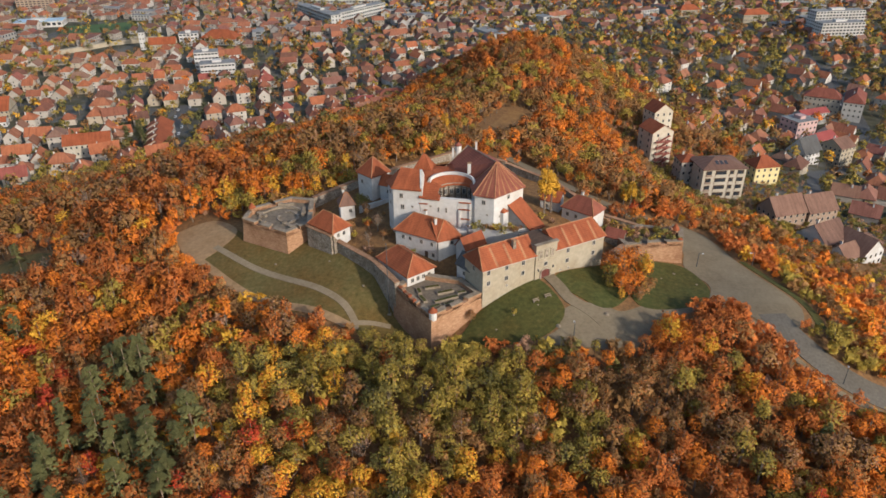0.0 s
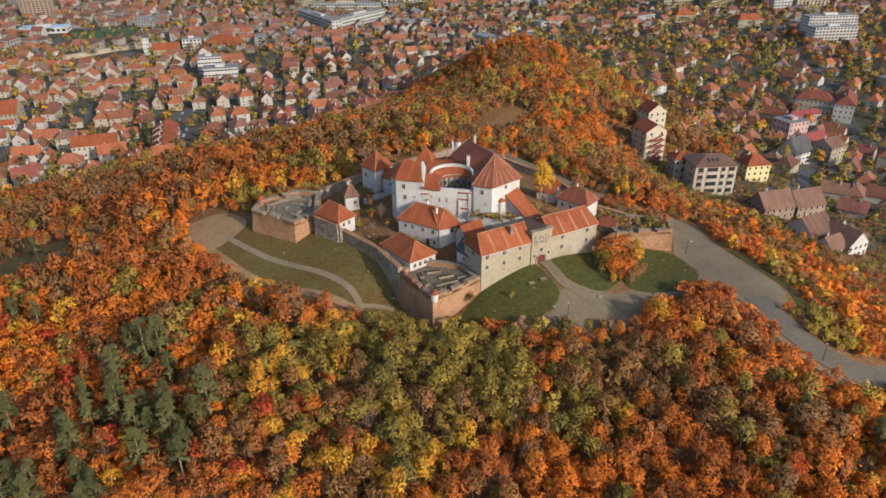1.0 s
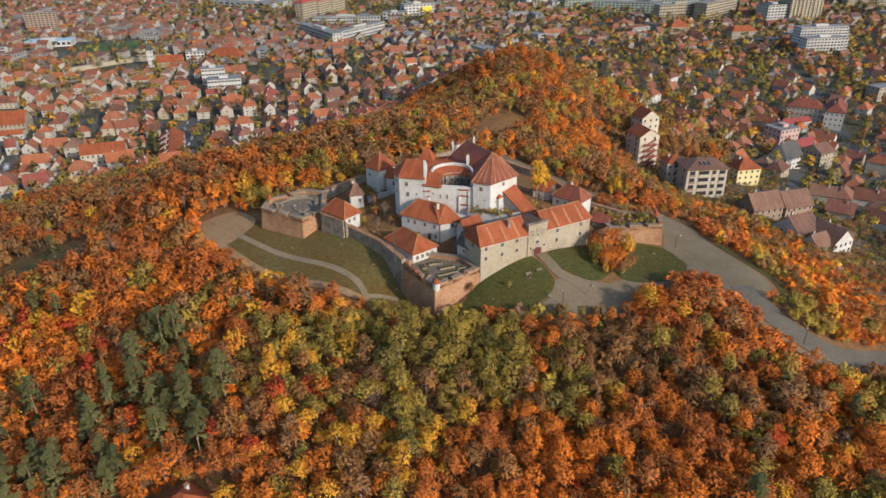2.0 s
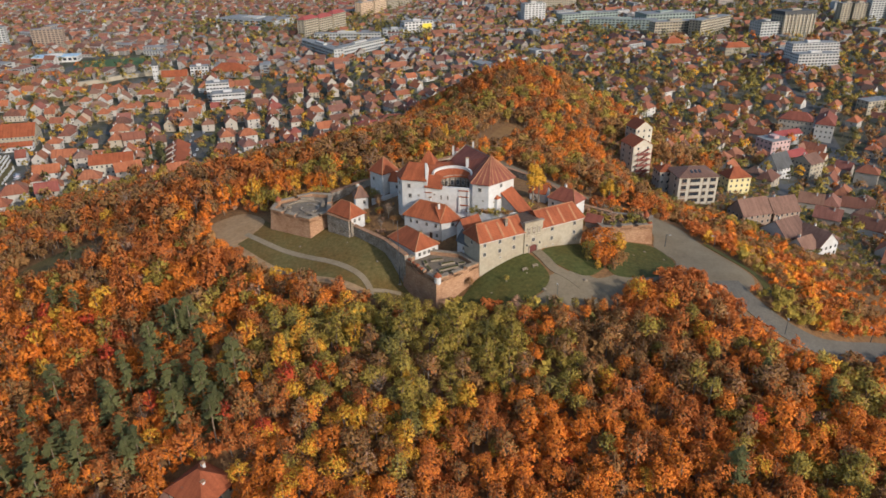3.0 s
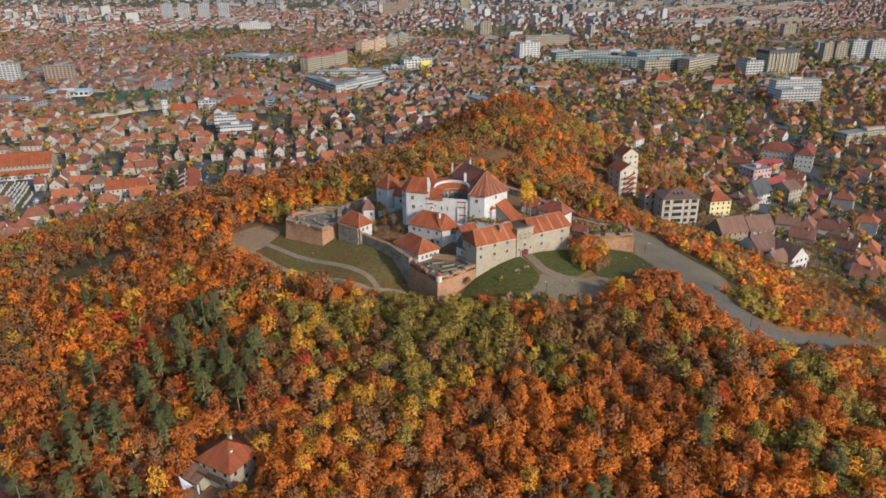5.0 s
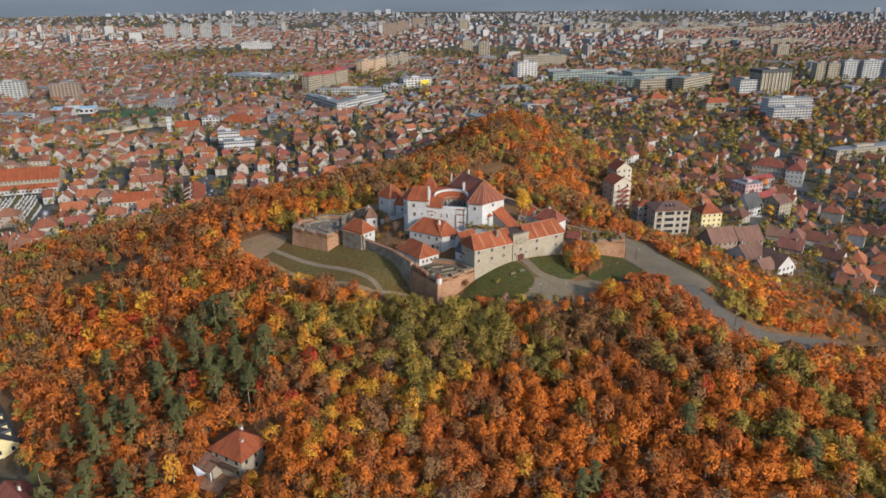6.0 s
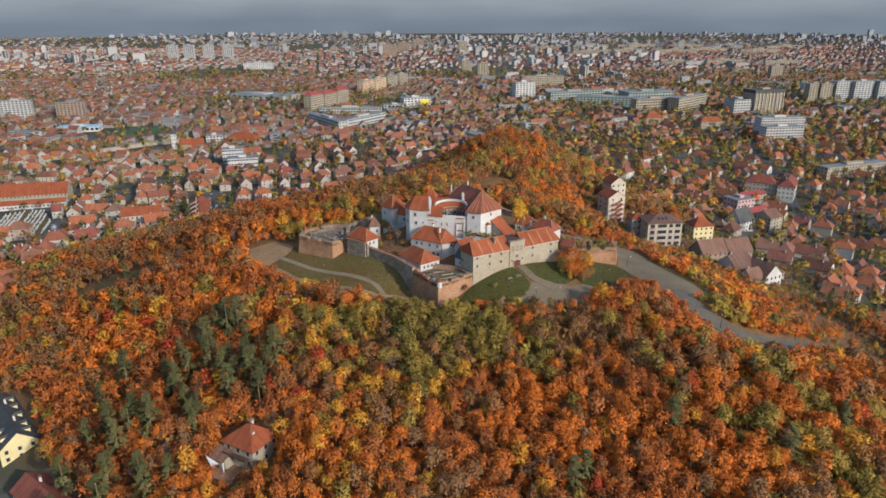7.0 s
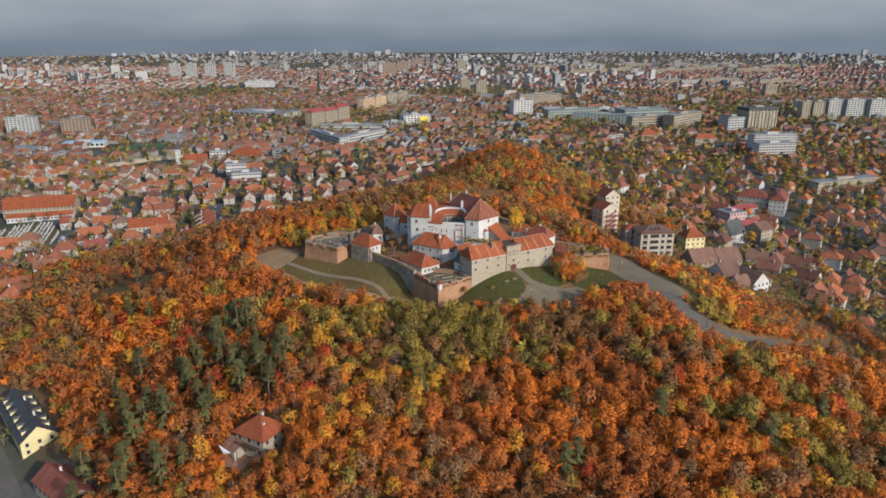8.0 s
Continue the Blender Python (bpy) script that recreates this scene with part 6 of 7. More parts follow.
def leaf_mesh(name, quads, mats, slots=None, normals=None):
    """A mesh of loose triangles; normals (one for each) round off the light on a crown."""
    v = quads.reshape(-1, 3)
    me = big_mesh(name, v, np.arange(len(v)).reshape(-1, 3), slots, mats)
    if normals is not None:
        at = me.attributes.new("custom_normal", "FLOAT_VECTOR", "POINT")
        at.data.foreach_set("vector", np.repeat(normals, 3, axis=0).astype(np.float32).ravel())
    return me


def quad_object(name, quads, mats, slots=None, normals=None):
    return new(name, leaf_mesh(name, quads, mats, slots, normals))


def face_normals(q):
    n = np.cross(q[:, 1] - q[:, 0], q[:, 2] - q[:, 0])
    return n / (np.linalg.norm(n, axis=1, keepdims=True) + 1e-9)


def crown_normals(leaf, centre):
    """Normals that turn outwards from the crown's middle, leaned up and sunwards to catch more light, with some of each
    clump's own tilt.
    """
    mid = leaf.mean(1)
    d = mid - np.asarray(centre)
    d = d / (np.linalg.norm(d, axis=1, keepdims=True) + 1e-6)
    f = face_normals(leaf)
    f *= np.sign((f * d).sum(1, keepdims=True) + 1e-6)
    n = 0.55 * d + 0.22 * f + (0.10, -0.10, 0.50)
    return n / np.linalg.norm(n, axis=1, keepdims=True)


def tree_meshes(leaf, wood, leaf_mat, bark):
    mid = leaf.reshape(-1, 3).mean(0)
    mats = leaf_mat if isinstance(leaf_mat, list) else [leaf_mat]
    slots = np.where(NR.random(len(leaf)) < 0.26, NR.integers(0, len(mats), len(leaf)), 0) if len(mats) > 1 else None
    crown = leaf_mesh("crown", leaf, mats, slots, crown_normals(leaf, mid - (0, 0, 1.0)))
    return crown, leaf_mesh("trunk", wood, [bark])


def masked(x, y, polys):
    """Which plan points lie in any of the outlines."""
    hit = np.zeros(len(x), bool)
    for poly in polys:
        p = np.array(poly, float)
        box = (x > p[:, 0].min()) & (x < p[:, 0].max()) & (y > p[:, 1].min()) & (y < p[:, 1].max())
        if not box.any():
            continue
        xs, ys = x[box], y[box]
        c = np.zeros(len(xs), bool)
        for (x0, y0), (x1, y1) in zip(p, np.roll(p, -1, 0)):
            if y0 == y1:
                continue
            c ^= ((y0 > ys) != (y1 > ys)) & (xs < (x1 - x0) * (ys - y0) / (y1 - y0) + x0)
        hit[box] |= c
    return hit


def near_foot(x, y, extra=0.0):
    hit = np.zeros(len(x), bool)
    for fx, fy, r in FOOT:
        hit |= (x - fx) ** 2 + (y - fy) ** 2 < (r + extra) ** 2
    return hit


def swirl(x, y, k, seed):
    """A smooth random field in 0..1."""
    o = np.zeros(len(x))
    r = np.random.default_rng(seed)
    for i in range(6):
        a, b, f = r.uniform(0, 6.28), r.uniform(0, 6.28), k * r.uniform(0.6, 1.7)
        o += np.sin(f * (x * np.cos(a) + y * np.sin(a)) + b)
    return 0.5 + o / 6


# hues that a crown of each hue turns into in places
BLEND = [(1, 1), (0, 2), (1, 7), (0, 0), (5, 2), (4, 4), (0, 1), (2, 2), (2, 2), (5, 5)]
HUES = ["orange", "rust", "brown", "yellow", "olive", "green", "red", "twig"]


# stands of one mixture: place, half-widths, how pure, and the shares of the hues
STANDS = [
    (35, 210, 125, 125, 0.97, (0.03, 0.16, 0.46, 0.03, 0.22, 0.01, 0.0, 0.09)),
    (70, 170, 22, 40, 0.8, (0.35, 0.30, 0.20, 0.05, 0.10, 0.0, 0.0, 0.0)),
    (-150, 95, 85, 55, 0.9, (0.05, 0.28, 0.42, 0.03, 0.07, 0.01, 0.0, 0.14)),
    (-50, 95, 45, 30, 0.8, (0.28, 0.30, 0.30, 0.05, 0.03, 0.0, 0.0, 0.04)),
    (-52, 72, 22, 9, 0.8, (0.25, 0.10, 0.10, 0.40, 0.15, 0.0, 0.0, 0.0)),
    (-150, 25, 35, 25, 0.8, (0.08, 0.32, 0.36, 0.06, 0.10, 0.0, 0.0, 0.08)),
    (-70, 10, 42, 28, 0.9, (0.30, 0.44, 0.17, 0.04, 0.02, 0.0, 0.01, 0.02)),
    (-116, 14, 15, 12, 0.9, (0.48, 0.16, 0.06, 0.28, 0.0, 0.0, 0.02, 0.0)),
    (-90, -32, 36, 28, 0.85, (0.20, 0.34, 0.30, 0.10, 0.03, 0.0, 0.015, 0.015)),
    (-42, -20, 13, 11, 0.85, (0.36, 0.12, 0.14, 0.30, 0.07, 0.0, 0.01, 0.0)),
    (30, -76, 85, 18, 0.85, (0.33, 0.32, 0.19, 0.08, 0.05, 0.0, 0.01, 0.02)),
    (-38, -66, 24, 15, 0.8, (0.52, 0.20, 0.08, 0.16, 0.04, 0.0, 0.0, 0.0)),
    (0, -46, 60, 13, 0.9, (0.48, 0.25, 0.12, 0.11, 0.03, 0.0, 0.01, 0.0)),
    (105, -38, 36, 17, 0.85, (0.42, 0.32, 0.15, 0.04, 0.06, 0.0, 0.01, 0.0)),
    (112, -70, 18, 10, 0.6, (0.15, 0.20, 0.20, 0.12, 0.28, 0.05, 0.0, 0.0)),
    (112, 45, 24, 48, 0.95, (0.36, 0.36, 0.22, 0.04, 0.02, 0.0, 0.0, 0.0)),
    (62, -17, 30, 13, 0.93, (0.13, 0.18, 0.22, 0.04, 0.38, 0.05, 0.0, 0.0)),
    (-26, -6, 15, 9, 0.85, (0.14, 0.26, 0.36, 0.08, 0.15, 0.01, 0.0, 0.0)),
    (8, -15, 31, 14, 0.99, (0.01, 0.01, 0.04, 0.02, 0.80, 0.12, 0.0, 0.0)),
]


def hue_weights(x, y):
    """How likely each hue is at plan points: stands of one colour drift into one another."""
    w = np.tile(np.array([0.18, 0.30, 0.30, 0.05, 0.10, 0.02, 0.004, 0.05]), (len(x), 1))
    for cx, cy, rx, ry, pull, share in STANDS:
        g = np.exp(-(((x - cx) / rx) ** 2 + ((y - cy) / ry) ** 2))
        g = np.clip(1.7 * g, 0, 1)[:, None] * pull
        w = w * (1 - g) + g * np.array(share)
    for k in range(len(HUES)):
        w[:, k] *= np.exp((1.2 if k in (3, 7) else 3.0) * (swirl(x, y, 0.17, 40 + k) - 0.5) + (0.8 if k in (3, 7) else 2.2) * (swirl(x, y, 0.05, 60 + k) - 0.5))
    w = (w / w.sum(1, keepdims=True)) ** 1.25
    return w / w.sum(1, keepdims=True)


def pick_hues(x, y):
    c = np.cumsum(hue_weights(x, y), 1)
    return (NR.random(len(x))[:, None] > c).sum(1).clip(0, len(HUES) - 1)


def plant_points(x0, x1, y0, y1, step):
    gx, gy = np.meshgrid(np.arange(float(x0), x1, step), np.arange(float(y0), y1, step * 0.9))
    gx[1::2] += step / 2
    x, y = gx.ravel() + NR.uniform(-0.38, 0.38, gx.size) * step, gy.ravel() + NR.uniform(-0.38, 0.38, gx.size) * step
    return x, y


def wooded(x, y):
    """Where the wood grows: on the hill, off the paths, lawns, squares and houses."""
    z = heights(x, y)
    lim = np.full(len(x), -47.0)
    lim[(x > 88) & (y > 10)] = -25.0
    lim[(x > 88) & (y > 0) & (y < 72)] = -35.0
    lim[(x > 60) & (y > 205)] = -44.0
    lim[(x < -60) & (y > 150)] = -42.0
    lim[(y < -20)] = -60.0
    lim[(x < -125) & (y < 10)] = -36.0
    ok = (z > lim) & (np.abs(x - 4) < 0.70 * (y + 240) + 45) & ~near_foot(x, y, 0.6)
    for ox, oy in ((0, 0), (1.5, 0), (-1.5, 0), (0, 1.5), (0, -1.5)):
        ok &= ~masked(x + ox, y + oy, CLEAR)
    return ok


def join_trees(name, xs, ys, hues, kinds, label, sizes=None):
    """Many trees in one mesh, from a few kinds, each turned and sized by chance."""
    mats = [LEAF[h] for h in HUES] + [BARK, LEAF["needle"]]
    zs = heights(xs, ys)
    quads, slots, norms = [], [], []
    shrink = np.ones(len(xs)) if sizes is None else sizes
    for i in range(len(xs)):
        leaf, wood, ishue = kinds(xs[i], ys[i], hues[i])
        a, s = NR.uniform(0, 2 * np.pi), NR.choice([0.74, 0.88, 1.0, 1.08, 1.2]) * NR.uniform(0.92, 1.08) * shrink[i]
        m = np.array([[np.cos(a) * s, np.sin(a) * s, 0], [-np.sin(a) * s, np.cos(a) * s, 0], [0, 0, s * NR.uniform(0.85, 1.15)]])
        q = np.concatenate([leaf, wood]) @ m + (xs[i], ys[i], zs[i])
        quads.append(q.astype(np.float32))
        tint = np.full(len(leaf), ishue)
        tint[NR.random(len(leaf)) < (0.26 if len(leaf) > 400 else 0.13)] = BLEND[ishue][int(NR.integers(0, 2))]
        slots.append(np.concatenate([tint, np.full(len(wood), len(HUES))]))
        k = len(leaf)
        norms.append(np.concatenate([crown_normals(q[:k], q[:k].reshape(-1, 3).mean(0) - (0, 0, 1)), face_normals(q[k:])]).astype(np.float32))
    q = np.concatenate(quads)
    ob = quad_object(name, q, mats, np.concatenate(slots), np.concatenate(norms))
    return tagged(ob, label, "trees", kind="stuff")


EDGES = np.concatenate([np.array([p[:2] for p in poly], float) for poly in CLEAR])


def slope_size(x, y):
    """Young growth stands along the eastern slope and close to houses."""
    s = np.where((x > 86) & (x < 180) & (y > 15) & (y < 225), np.clip(0.68 - (x - 92) / 60, 0.40, 0.68), 1.0)
    for fx, fy, r in FOOT:
        if -30 < fx - 130 < 60 and fy < 240 or fy < -20:
            s = np.where(y < fy - 2, np.minimum(s, np.clip((0.42 if fy > -20 else 0.62) + (np.hypot(x - fx, y - fy) - r) / 20, 0.4, 1.0)), s)
    return s


def edge_size(x, y):
    """Trees stay low at the edges of lawns, paths and walls and grow taller inside the wood."""
    d = np.full(len(x), 1e9)
    for ex, ey in EDGES:
        d = np.minimum(d, (x - ex) ** 2 + (y - ey) ** 2)
    return np.clip(0.50 + np.sqrt(d) / 22, 0.5, 1.0) * slope_size(x, y)


# pines stand in a loose group on the west slope, and singly elsewhere
PINES = [(-60, -29, 17), (-66, -34, 16), (-56, -36, 15), (-74, -6, 19), (-70.5, -5, 18), (-80, -11, 17), (-78, -4, 16)]
FOOT.append((-87, 2, 5.5))
px_, py_ = plant_points(-110, -56, -66, -12, 7.4)
keep = NR.random(len(px_)) < 0.48
PINES += [(x, y, NR.uniform(12, 18)) for x, y in zip(px_[keep], py_[keep]) if math.hypot(x + 57, y + 54) > 13]
PINES += [(66, -58, 15), (36, -74, 14), (40, -70, 12), (96, -66, 13), (98, -34, 10), (84, -28, 9), (118, -52, 12), (128, -70, 14), (-118, 20, 11), (-128, 24, 12), (-140, 60, 11), (-206, 285, 17), (-202, 296, 19), (-207, 305, 16), (-198, 288, 15), (176, 60, 13), (186, 66, 12), (193, 54, 13), (230, 262, 12), (-250, 300, 12)]
pine_kinds = []
for i in range(5):
    leaf, wood = pine(1500, 15, 4.0, 0.34)
    pine_kinds.append(tree_meshes(leaf, wood, LEAF["needle"], PALE_BARK))


def tree_thing(name, crown_me, trunk_me, m, label, category="tree", group=""):
    home = empty(name, m)
    part("trunk", trunk_me, None, home)
    part("crown", crown_me, None, home)
    return tagged(home, label, category, group)


for i, (x, y, h) in enumerate(PINES):
    c, w = pine_kinds[i % 5]
    tree_thing("pine_tree", c, w, pose(x, y, ground_at(x, y), 0, 0, 77 * i) @ Matrix.Diagonal((h / 15, h / 15, h / 15, 1)), "tall dark green pine with bare lower trunk on the slope", "pine tree", "pines on the slope")

# broadleaf kinds, by how near they stand
NEAR_KINDS = [broadleaf(640, 8.8, 3.4, 0.255, 3, 3) for i in range(6)] + [broadleaf(620, 7.4, 3.4, 0.255, 3, 3) for i in range(4)] + [broadleaf(580, 9.8, 2.8, 0.255, 3, 3) for i in range(3)]
MID_KINDS = [broadleaf(330, 8.6, 3.6, 0.36, 3, 0) for i in range(6)] + [broadleaf(330, 7.4, 3.5, 0.36, 3, 0) for i in range(4)] + [broadleaf(320, 9.8, 3.0, 0.36, 3, 0) for i in range(3)]
FAR_KINDS = [broadleaf(260, 8.8, 3.9, 0.46, 3, 0) for i in range(6)]
BARE_NEAR = [bare_tree(9.0, 3.2, 34) for i in range(3)]
BARE_FAR = [bare_tree(9.0, 3.2, 16) for i in range(3)]
SHRUB_KINDS = [crown_cloud(56, 1.8, 1.5, 0.40, 6, 0.15) + (0, 0, 1.1) for i in range(4)]

belts = []
for near, far, step in ((0, 195, 4.1), (195, 310, 4.6), (310, 2000, 5.2)):
    x, y = plant_points(-290, 260, -96, 560, step)
    d = np.hypot(x, y + 190)
    ok = wooded(x, y) & (d >= near) & (d < far)
    belts.append((x[ok], y[ok]))
tx, ty = np.concatenate([b[0] for b in belts]), np.concatenate([b[1] for b in belts])
th = pick_hues(tx, ty)
far_from_pines = np.ones(len(tx), bool)
for x, y, h in PINES:
    far_from_pines &= (tx - x) ** 2 + (ty - y) ** 2 > 2.6 ** 2
tx, ty, th = tx[far_from_pines], ty[far_from_pines], th[far_from_pines]

# the stand just below the fort: each tree by itself
single = (tx > -30) & (tx < 66) & (ty > -46) & (ty < -6)
idx = np.flatnonzero(single)[:290]
protos = {}
HUE_WORDS = {"orange": "bright orange", "rust": "rust-red", "brown": "brown", "yellow": "golden yellow", "olive": "olive-green", "green": "dull green", "red": "scarlet", "twig": "nearly leafless grey-brown"}


def single_tree(x, y, hue, k, size=1.0, name="deciduous_tree", turn=None, sink=0.0):
    key = (hue, k)
    if key not in protos:
        leaf, wood = BARE_NEAR[k % 3] if hue == "twig" else NEAR_KINDS[k % len(NEAR_KINDS)]
        protos[key] = tree_meshes(leaf, wood, [LEAF[hue]] + [LEAF[HUES[b]] for b in BLEND[HUES.index(hue)]], BARK)
    m = pose(x, y, ground_at(x, y) - sink, 0, 0, NR.uniform(0, 360) if turn is None else turn) @ Matrix.Diagonal((size, size, size * NR.uniform(0.88, 1.12), 1))
    return tree_thing(name, *protos[key], m, f"autumn tree with {HUE_WORDS[hue]} leaves in the hillside wood", "tree", "hillside trees")


for i in idx:
    single_tree(tx[i], ty[i], HUES[th[i]], int(NR.integers(0, 13)), NR.choice([0.78, 0.92, 1.05, 1.2]) * float(edge_size(tx[i:i + 1], ty[i:i + 1])[0]))

# trees that stand out by themselves
for x, y, hue, k, size in ((51.0, 24.0, "orange", 10, 1.3), (49.2, 17.0, "orange", 11, 0.9), (54.5, 27.5, "orange", 12, 1.2), (57.5, 25.5, "yellow", 10, 1.05), (47.6, 24.0, "orange", 11, 1.0), (54.0, 15.0, "brown", 3, 0.7), (56.0, 18.0, "brown", 4, 0.75), (49.0, 14.0, "yellow", 12, 0.5), (58.5, 21.5, "brown", 5, 0.7), (46.6, 18.0, "olive", 12, 0.6), (47.0, 21.0, "olive", 4, 0.9), (53.5, 19.0, "orange", 5, 0.95), (51.5, 16.0, "rust", 6, 0.8), (51.0, 20.0, "orange", 7, 1.1), (55.0, 21.5, "yellow", 8, 0.9), (58.5, 28.0, "orange", 7, 0.8), (48.5, 27.0, "rust", 2, 0.9), (56.5, -3.5, "yellow", 2, 1.15), (59.5, -4.5, "orange", 0, 1.05), (54.2, -4.0, "orange", 4, 0.9),
                           (-39, -25, "red", 1, 1.25), (-30, -23, "red", 3, 1.2), (-27.5, -25.5, "orange", 0, 1.1), (-54, -33, "red", 2, 1.0), (-43, -38, "red", 4, 1.05), (-7, -45, "yellow", 11, 1.25), (-95, 1, "red", 5, 0.9), (-34, -57, "yellow", 12, 1.15), (-70, -29, "yellow", 10, 1.2), (-17, 43, "twig", 1, 0.75), (-21, 50, "brown", 3, 0.7), (-13, 47.5, "twig", 2, 0.65), (-25, 45, "brown", 4, 0.55), (-19, 36, "twig", 0, 0.6), (-24, 57, "green", 5, 0.75), (-18, 30.5, "brown", 5, 0.45), (-20, 45, "rust", 6, 0.5), (-15, 38, "brown", 5, 0.5), (20.5, 6.0, "olive", 6, 0.32), (9.8, 6.2, "brown", 7, 0.5), (-8, 30, "twig", 1, 0.5),
                           (40, 66, "orange", 6, 0.7), (-27.5, 58.5, "green", 6, 0.75), (-33, 52, "olive", 5, 0.6), (-23, 61, "green", 7, 0.6)):
    single_tree(x, y, hue, k, size, sink=1.4 if 44 < x < 60 and 10 < y < 32 else 0.0)

POPLAR = [(crown_cloud(900, 2.5, 7.4, 0.30, 16) + (0, 0, 9.0), limb((0, 0, -1), (0, 0, 15), 0.3, 0.08, 5)) for i in range(2)]
for i, (x, y, size, hue) in enumerate(((33.0, 52.5, 1.12, "yellow"), (35.4, 55.5, 0.95, "yellow"), (65, 74, 0.72, "yellow"), (70, 78, 0.62, "orange"), (2, 126, 0.8, "yellow"), (-6, 128, 0.7, "orange"))):
    tree_thing("poplar", *tree_meshes(*POPLAR[i % 2], LEAF[hue], BARK), pose(x, y, ground_at(x, y), 0, 0, 50 * i) @ Matrix.Diagonal((1.2 * size, 1.2 * size, size, 1)), f"slender poplar with {HUE_WORDS[hue]} leaves", "tree", "poplars")

rest = np.ones(len(tx), bool)
rest[idx] = False
rx_, ry_, rh_ = tx[rest], ty[rest], th[rest]


def wood_kind(x, y, h):
    d = math.hypot(x, y + 190)
    if HUES[h] == "twig":
        leaf, wood = (BARE_NEAR if d < 230 else BARE_FAR)[int(NR.integers(0, 3))]
    elif d < 195:
        leaf, wood = NEAR_KINDS[int(NR.integers(0, len(NEAR_KINDS)))]
    elif d < 310:
        leaf, wood = MID_KINDS[int(NR.integers(0, len(MID_KINDS)))]
    else:
        leaf, wood = FAR_KINDS[int(NR.integers(0, len(FAR_KINDS)))]
    return leaf, wood, h


join_trees("woodland", rx_, ry_, rh_, wood_kind, "dense autumn wood in orange, rust, brown and olive", edge_size(rx_, ry_))

# undergrowth along edges and inside the eastern bastion
sx, sy = plant_points(-190, 145, -94, 120, 2.9)
edge = wooded(sx, sy) & (NR.random(len(sx)) < np.where(sy < 60, 0.62, 0.25))
sx, sy = sx[edge], sy[edge]
bx, by = plant_points(50, 72, 39, 62, 2.0)
yard = masked(bx, by, [[(53, 44), (62, 49), (74, 46), (71, 41), (56, 38)], [(48, 38), (54, 45), (60, 50), (50, 60), (44, 56), (47, 44)]]) & (NR.random(len(bx)) < 0.7)
bz = np.where(masked(bx, by, [[(54.5, 36.8), (71.9, 39.0), (74.0, 46.6), (62.5, 49.5), (52, 45.5)]]), 8.0, heights(bx, by))


def scrub(name, x, y, z, hues, label, span=(0.6, 1.3)):
    mats = [LEAF[h] for h in HUES]
    quads, slots = [], []
    for i in range(len(x)):
        leaf = SHRUB_KINDS[int(NR.integers(0, 4))]
        a, s = NR.uniform(0, 6.28), NR.uniform(*span)
        m = np.array([[np.cos(a) * s, np.sin(a) * s, 0], [-np.sin(a) * s, np.cos(a) * s, 0], [0, 0, s]])
        quads.append((leaf @ m + (x[i], y[i], z[i])).astype(np.float32))
        slots.append(np.full(len(leaf), hues[i]))
    return tagged(quad_object(name, np.concatenate(quads), mats, np.concatenate(slots)), label, "shrubs", kind="stuff")


scrub("undergrowth", sx, sy, heights(sx, sy), pick_hues(sx, sy), "brown and olive undergrowth between the trees", (1.0, 2.2))
scrub("bastion_scrub", bx[yard], by[yard], bz[yard], NR.choice([2, 4, 7, 5], yard.sum()), "grey-green scrub overgrowing the bastion")
fx = np.array([11.5, 13.5, 15, 17, 19, 21.5, 24, 26, 22, 18.6, -6, -9, -13, -19, -24, -21, -16, 29, 32, 35])
fy = np.array([33.6, 33.0, 32.6, 32.4, 32.8, 33.2, 33.4, 33.8, 31.5, 31.2, 31, 35.5, 40, 34, 42, 48, 52, 44, 50, 48])
fz = np.where((fy < 34.5) & (fx > 10), 15.4, heights(fx, fy))
scrub("yard_shrubs", fx, fy, fz, NR.choice([2, 7, 5, 4], len(fx)), "rust and brown shrubs in the fort yard")


# ---- the town ----
NT = np.random.default_rng(11)
STREETS = [p for p in CLEAR]


def town_points(x0, x1, y0, y1, step, turn):
    """Plots along rows turned by an angle."""
    c, s = math.cos(radians(turn)), math.sin(radians(turn))
    r = max(abs(v) for v in (x0, x1, y0, y1)) * 1.5
    u, v = np.meshgrid(np.arange(-r, r, step), np.arange(-r, r, step * 1.15))
    row = np.round(v / (step * 1.15)).astype(int)
    u, v, row = u.ravel() + NT.normal(size=u.size) * step * 0.14, v.ravel() + NT.normal(size=u.size) * step * 0.10, row.ravel()
    v = v + np.where(row % 2, -1, 1) * step * 0.14
    x, y = c * u - s * v, s * u + c * v
    ok = (x > x0) & (x < x1) & (y > y0) & (y < y1)
    return x[ok], y[ok]


def in_view_of_hill(x, y):
    """Within the broad fan that the hilltop overlooks."""
    return (np.abs(x) < 0.74 * (y + 260) + 30)


def district_turn(x, y):
    return 14 + 22 * np.sin(x / 260 + 0.6) + 16 * np.sin(y / 310 + 1.0)


def buildable(x, y):
    z = heights(x, y)
    lim = np.where((x > 100) & (y > 40) & (y < 330), -27.0, -48.0)
    lim = np.where((x < -150) & (y < 260), -45.0, lim)
    lim = np.where((x > 100) & (y < 75), -37.0, lim)
    lim = np.where((x > 80) & (x < 196) & (y > 70) & (y < 245), -90.0, lim)
    return (z < lim) & in_view_of_hill(x, y) & ~masked(x, y, STREETS) & ~near_foot(x, y, 7)


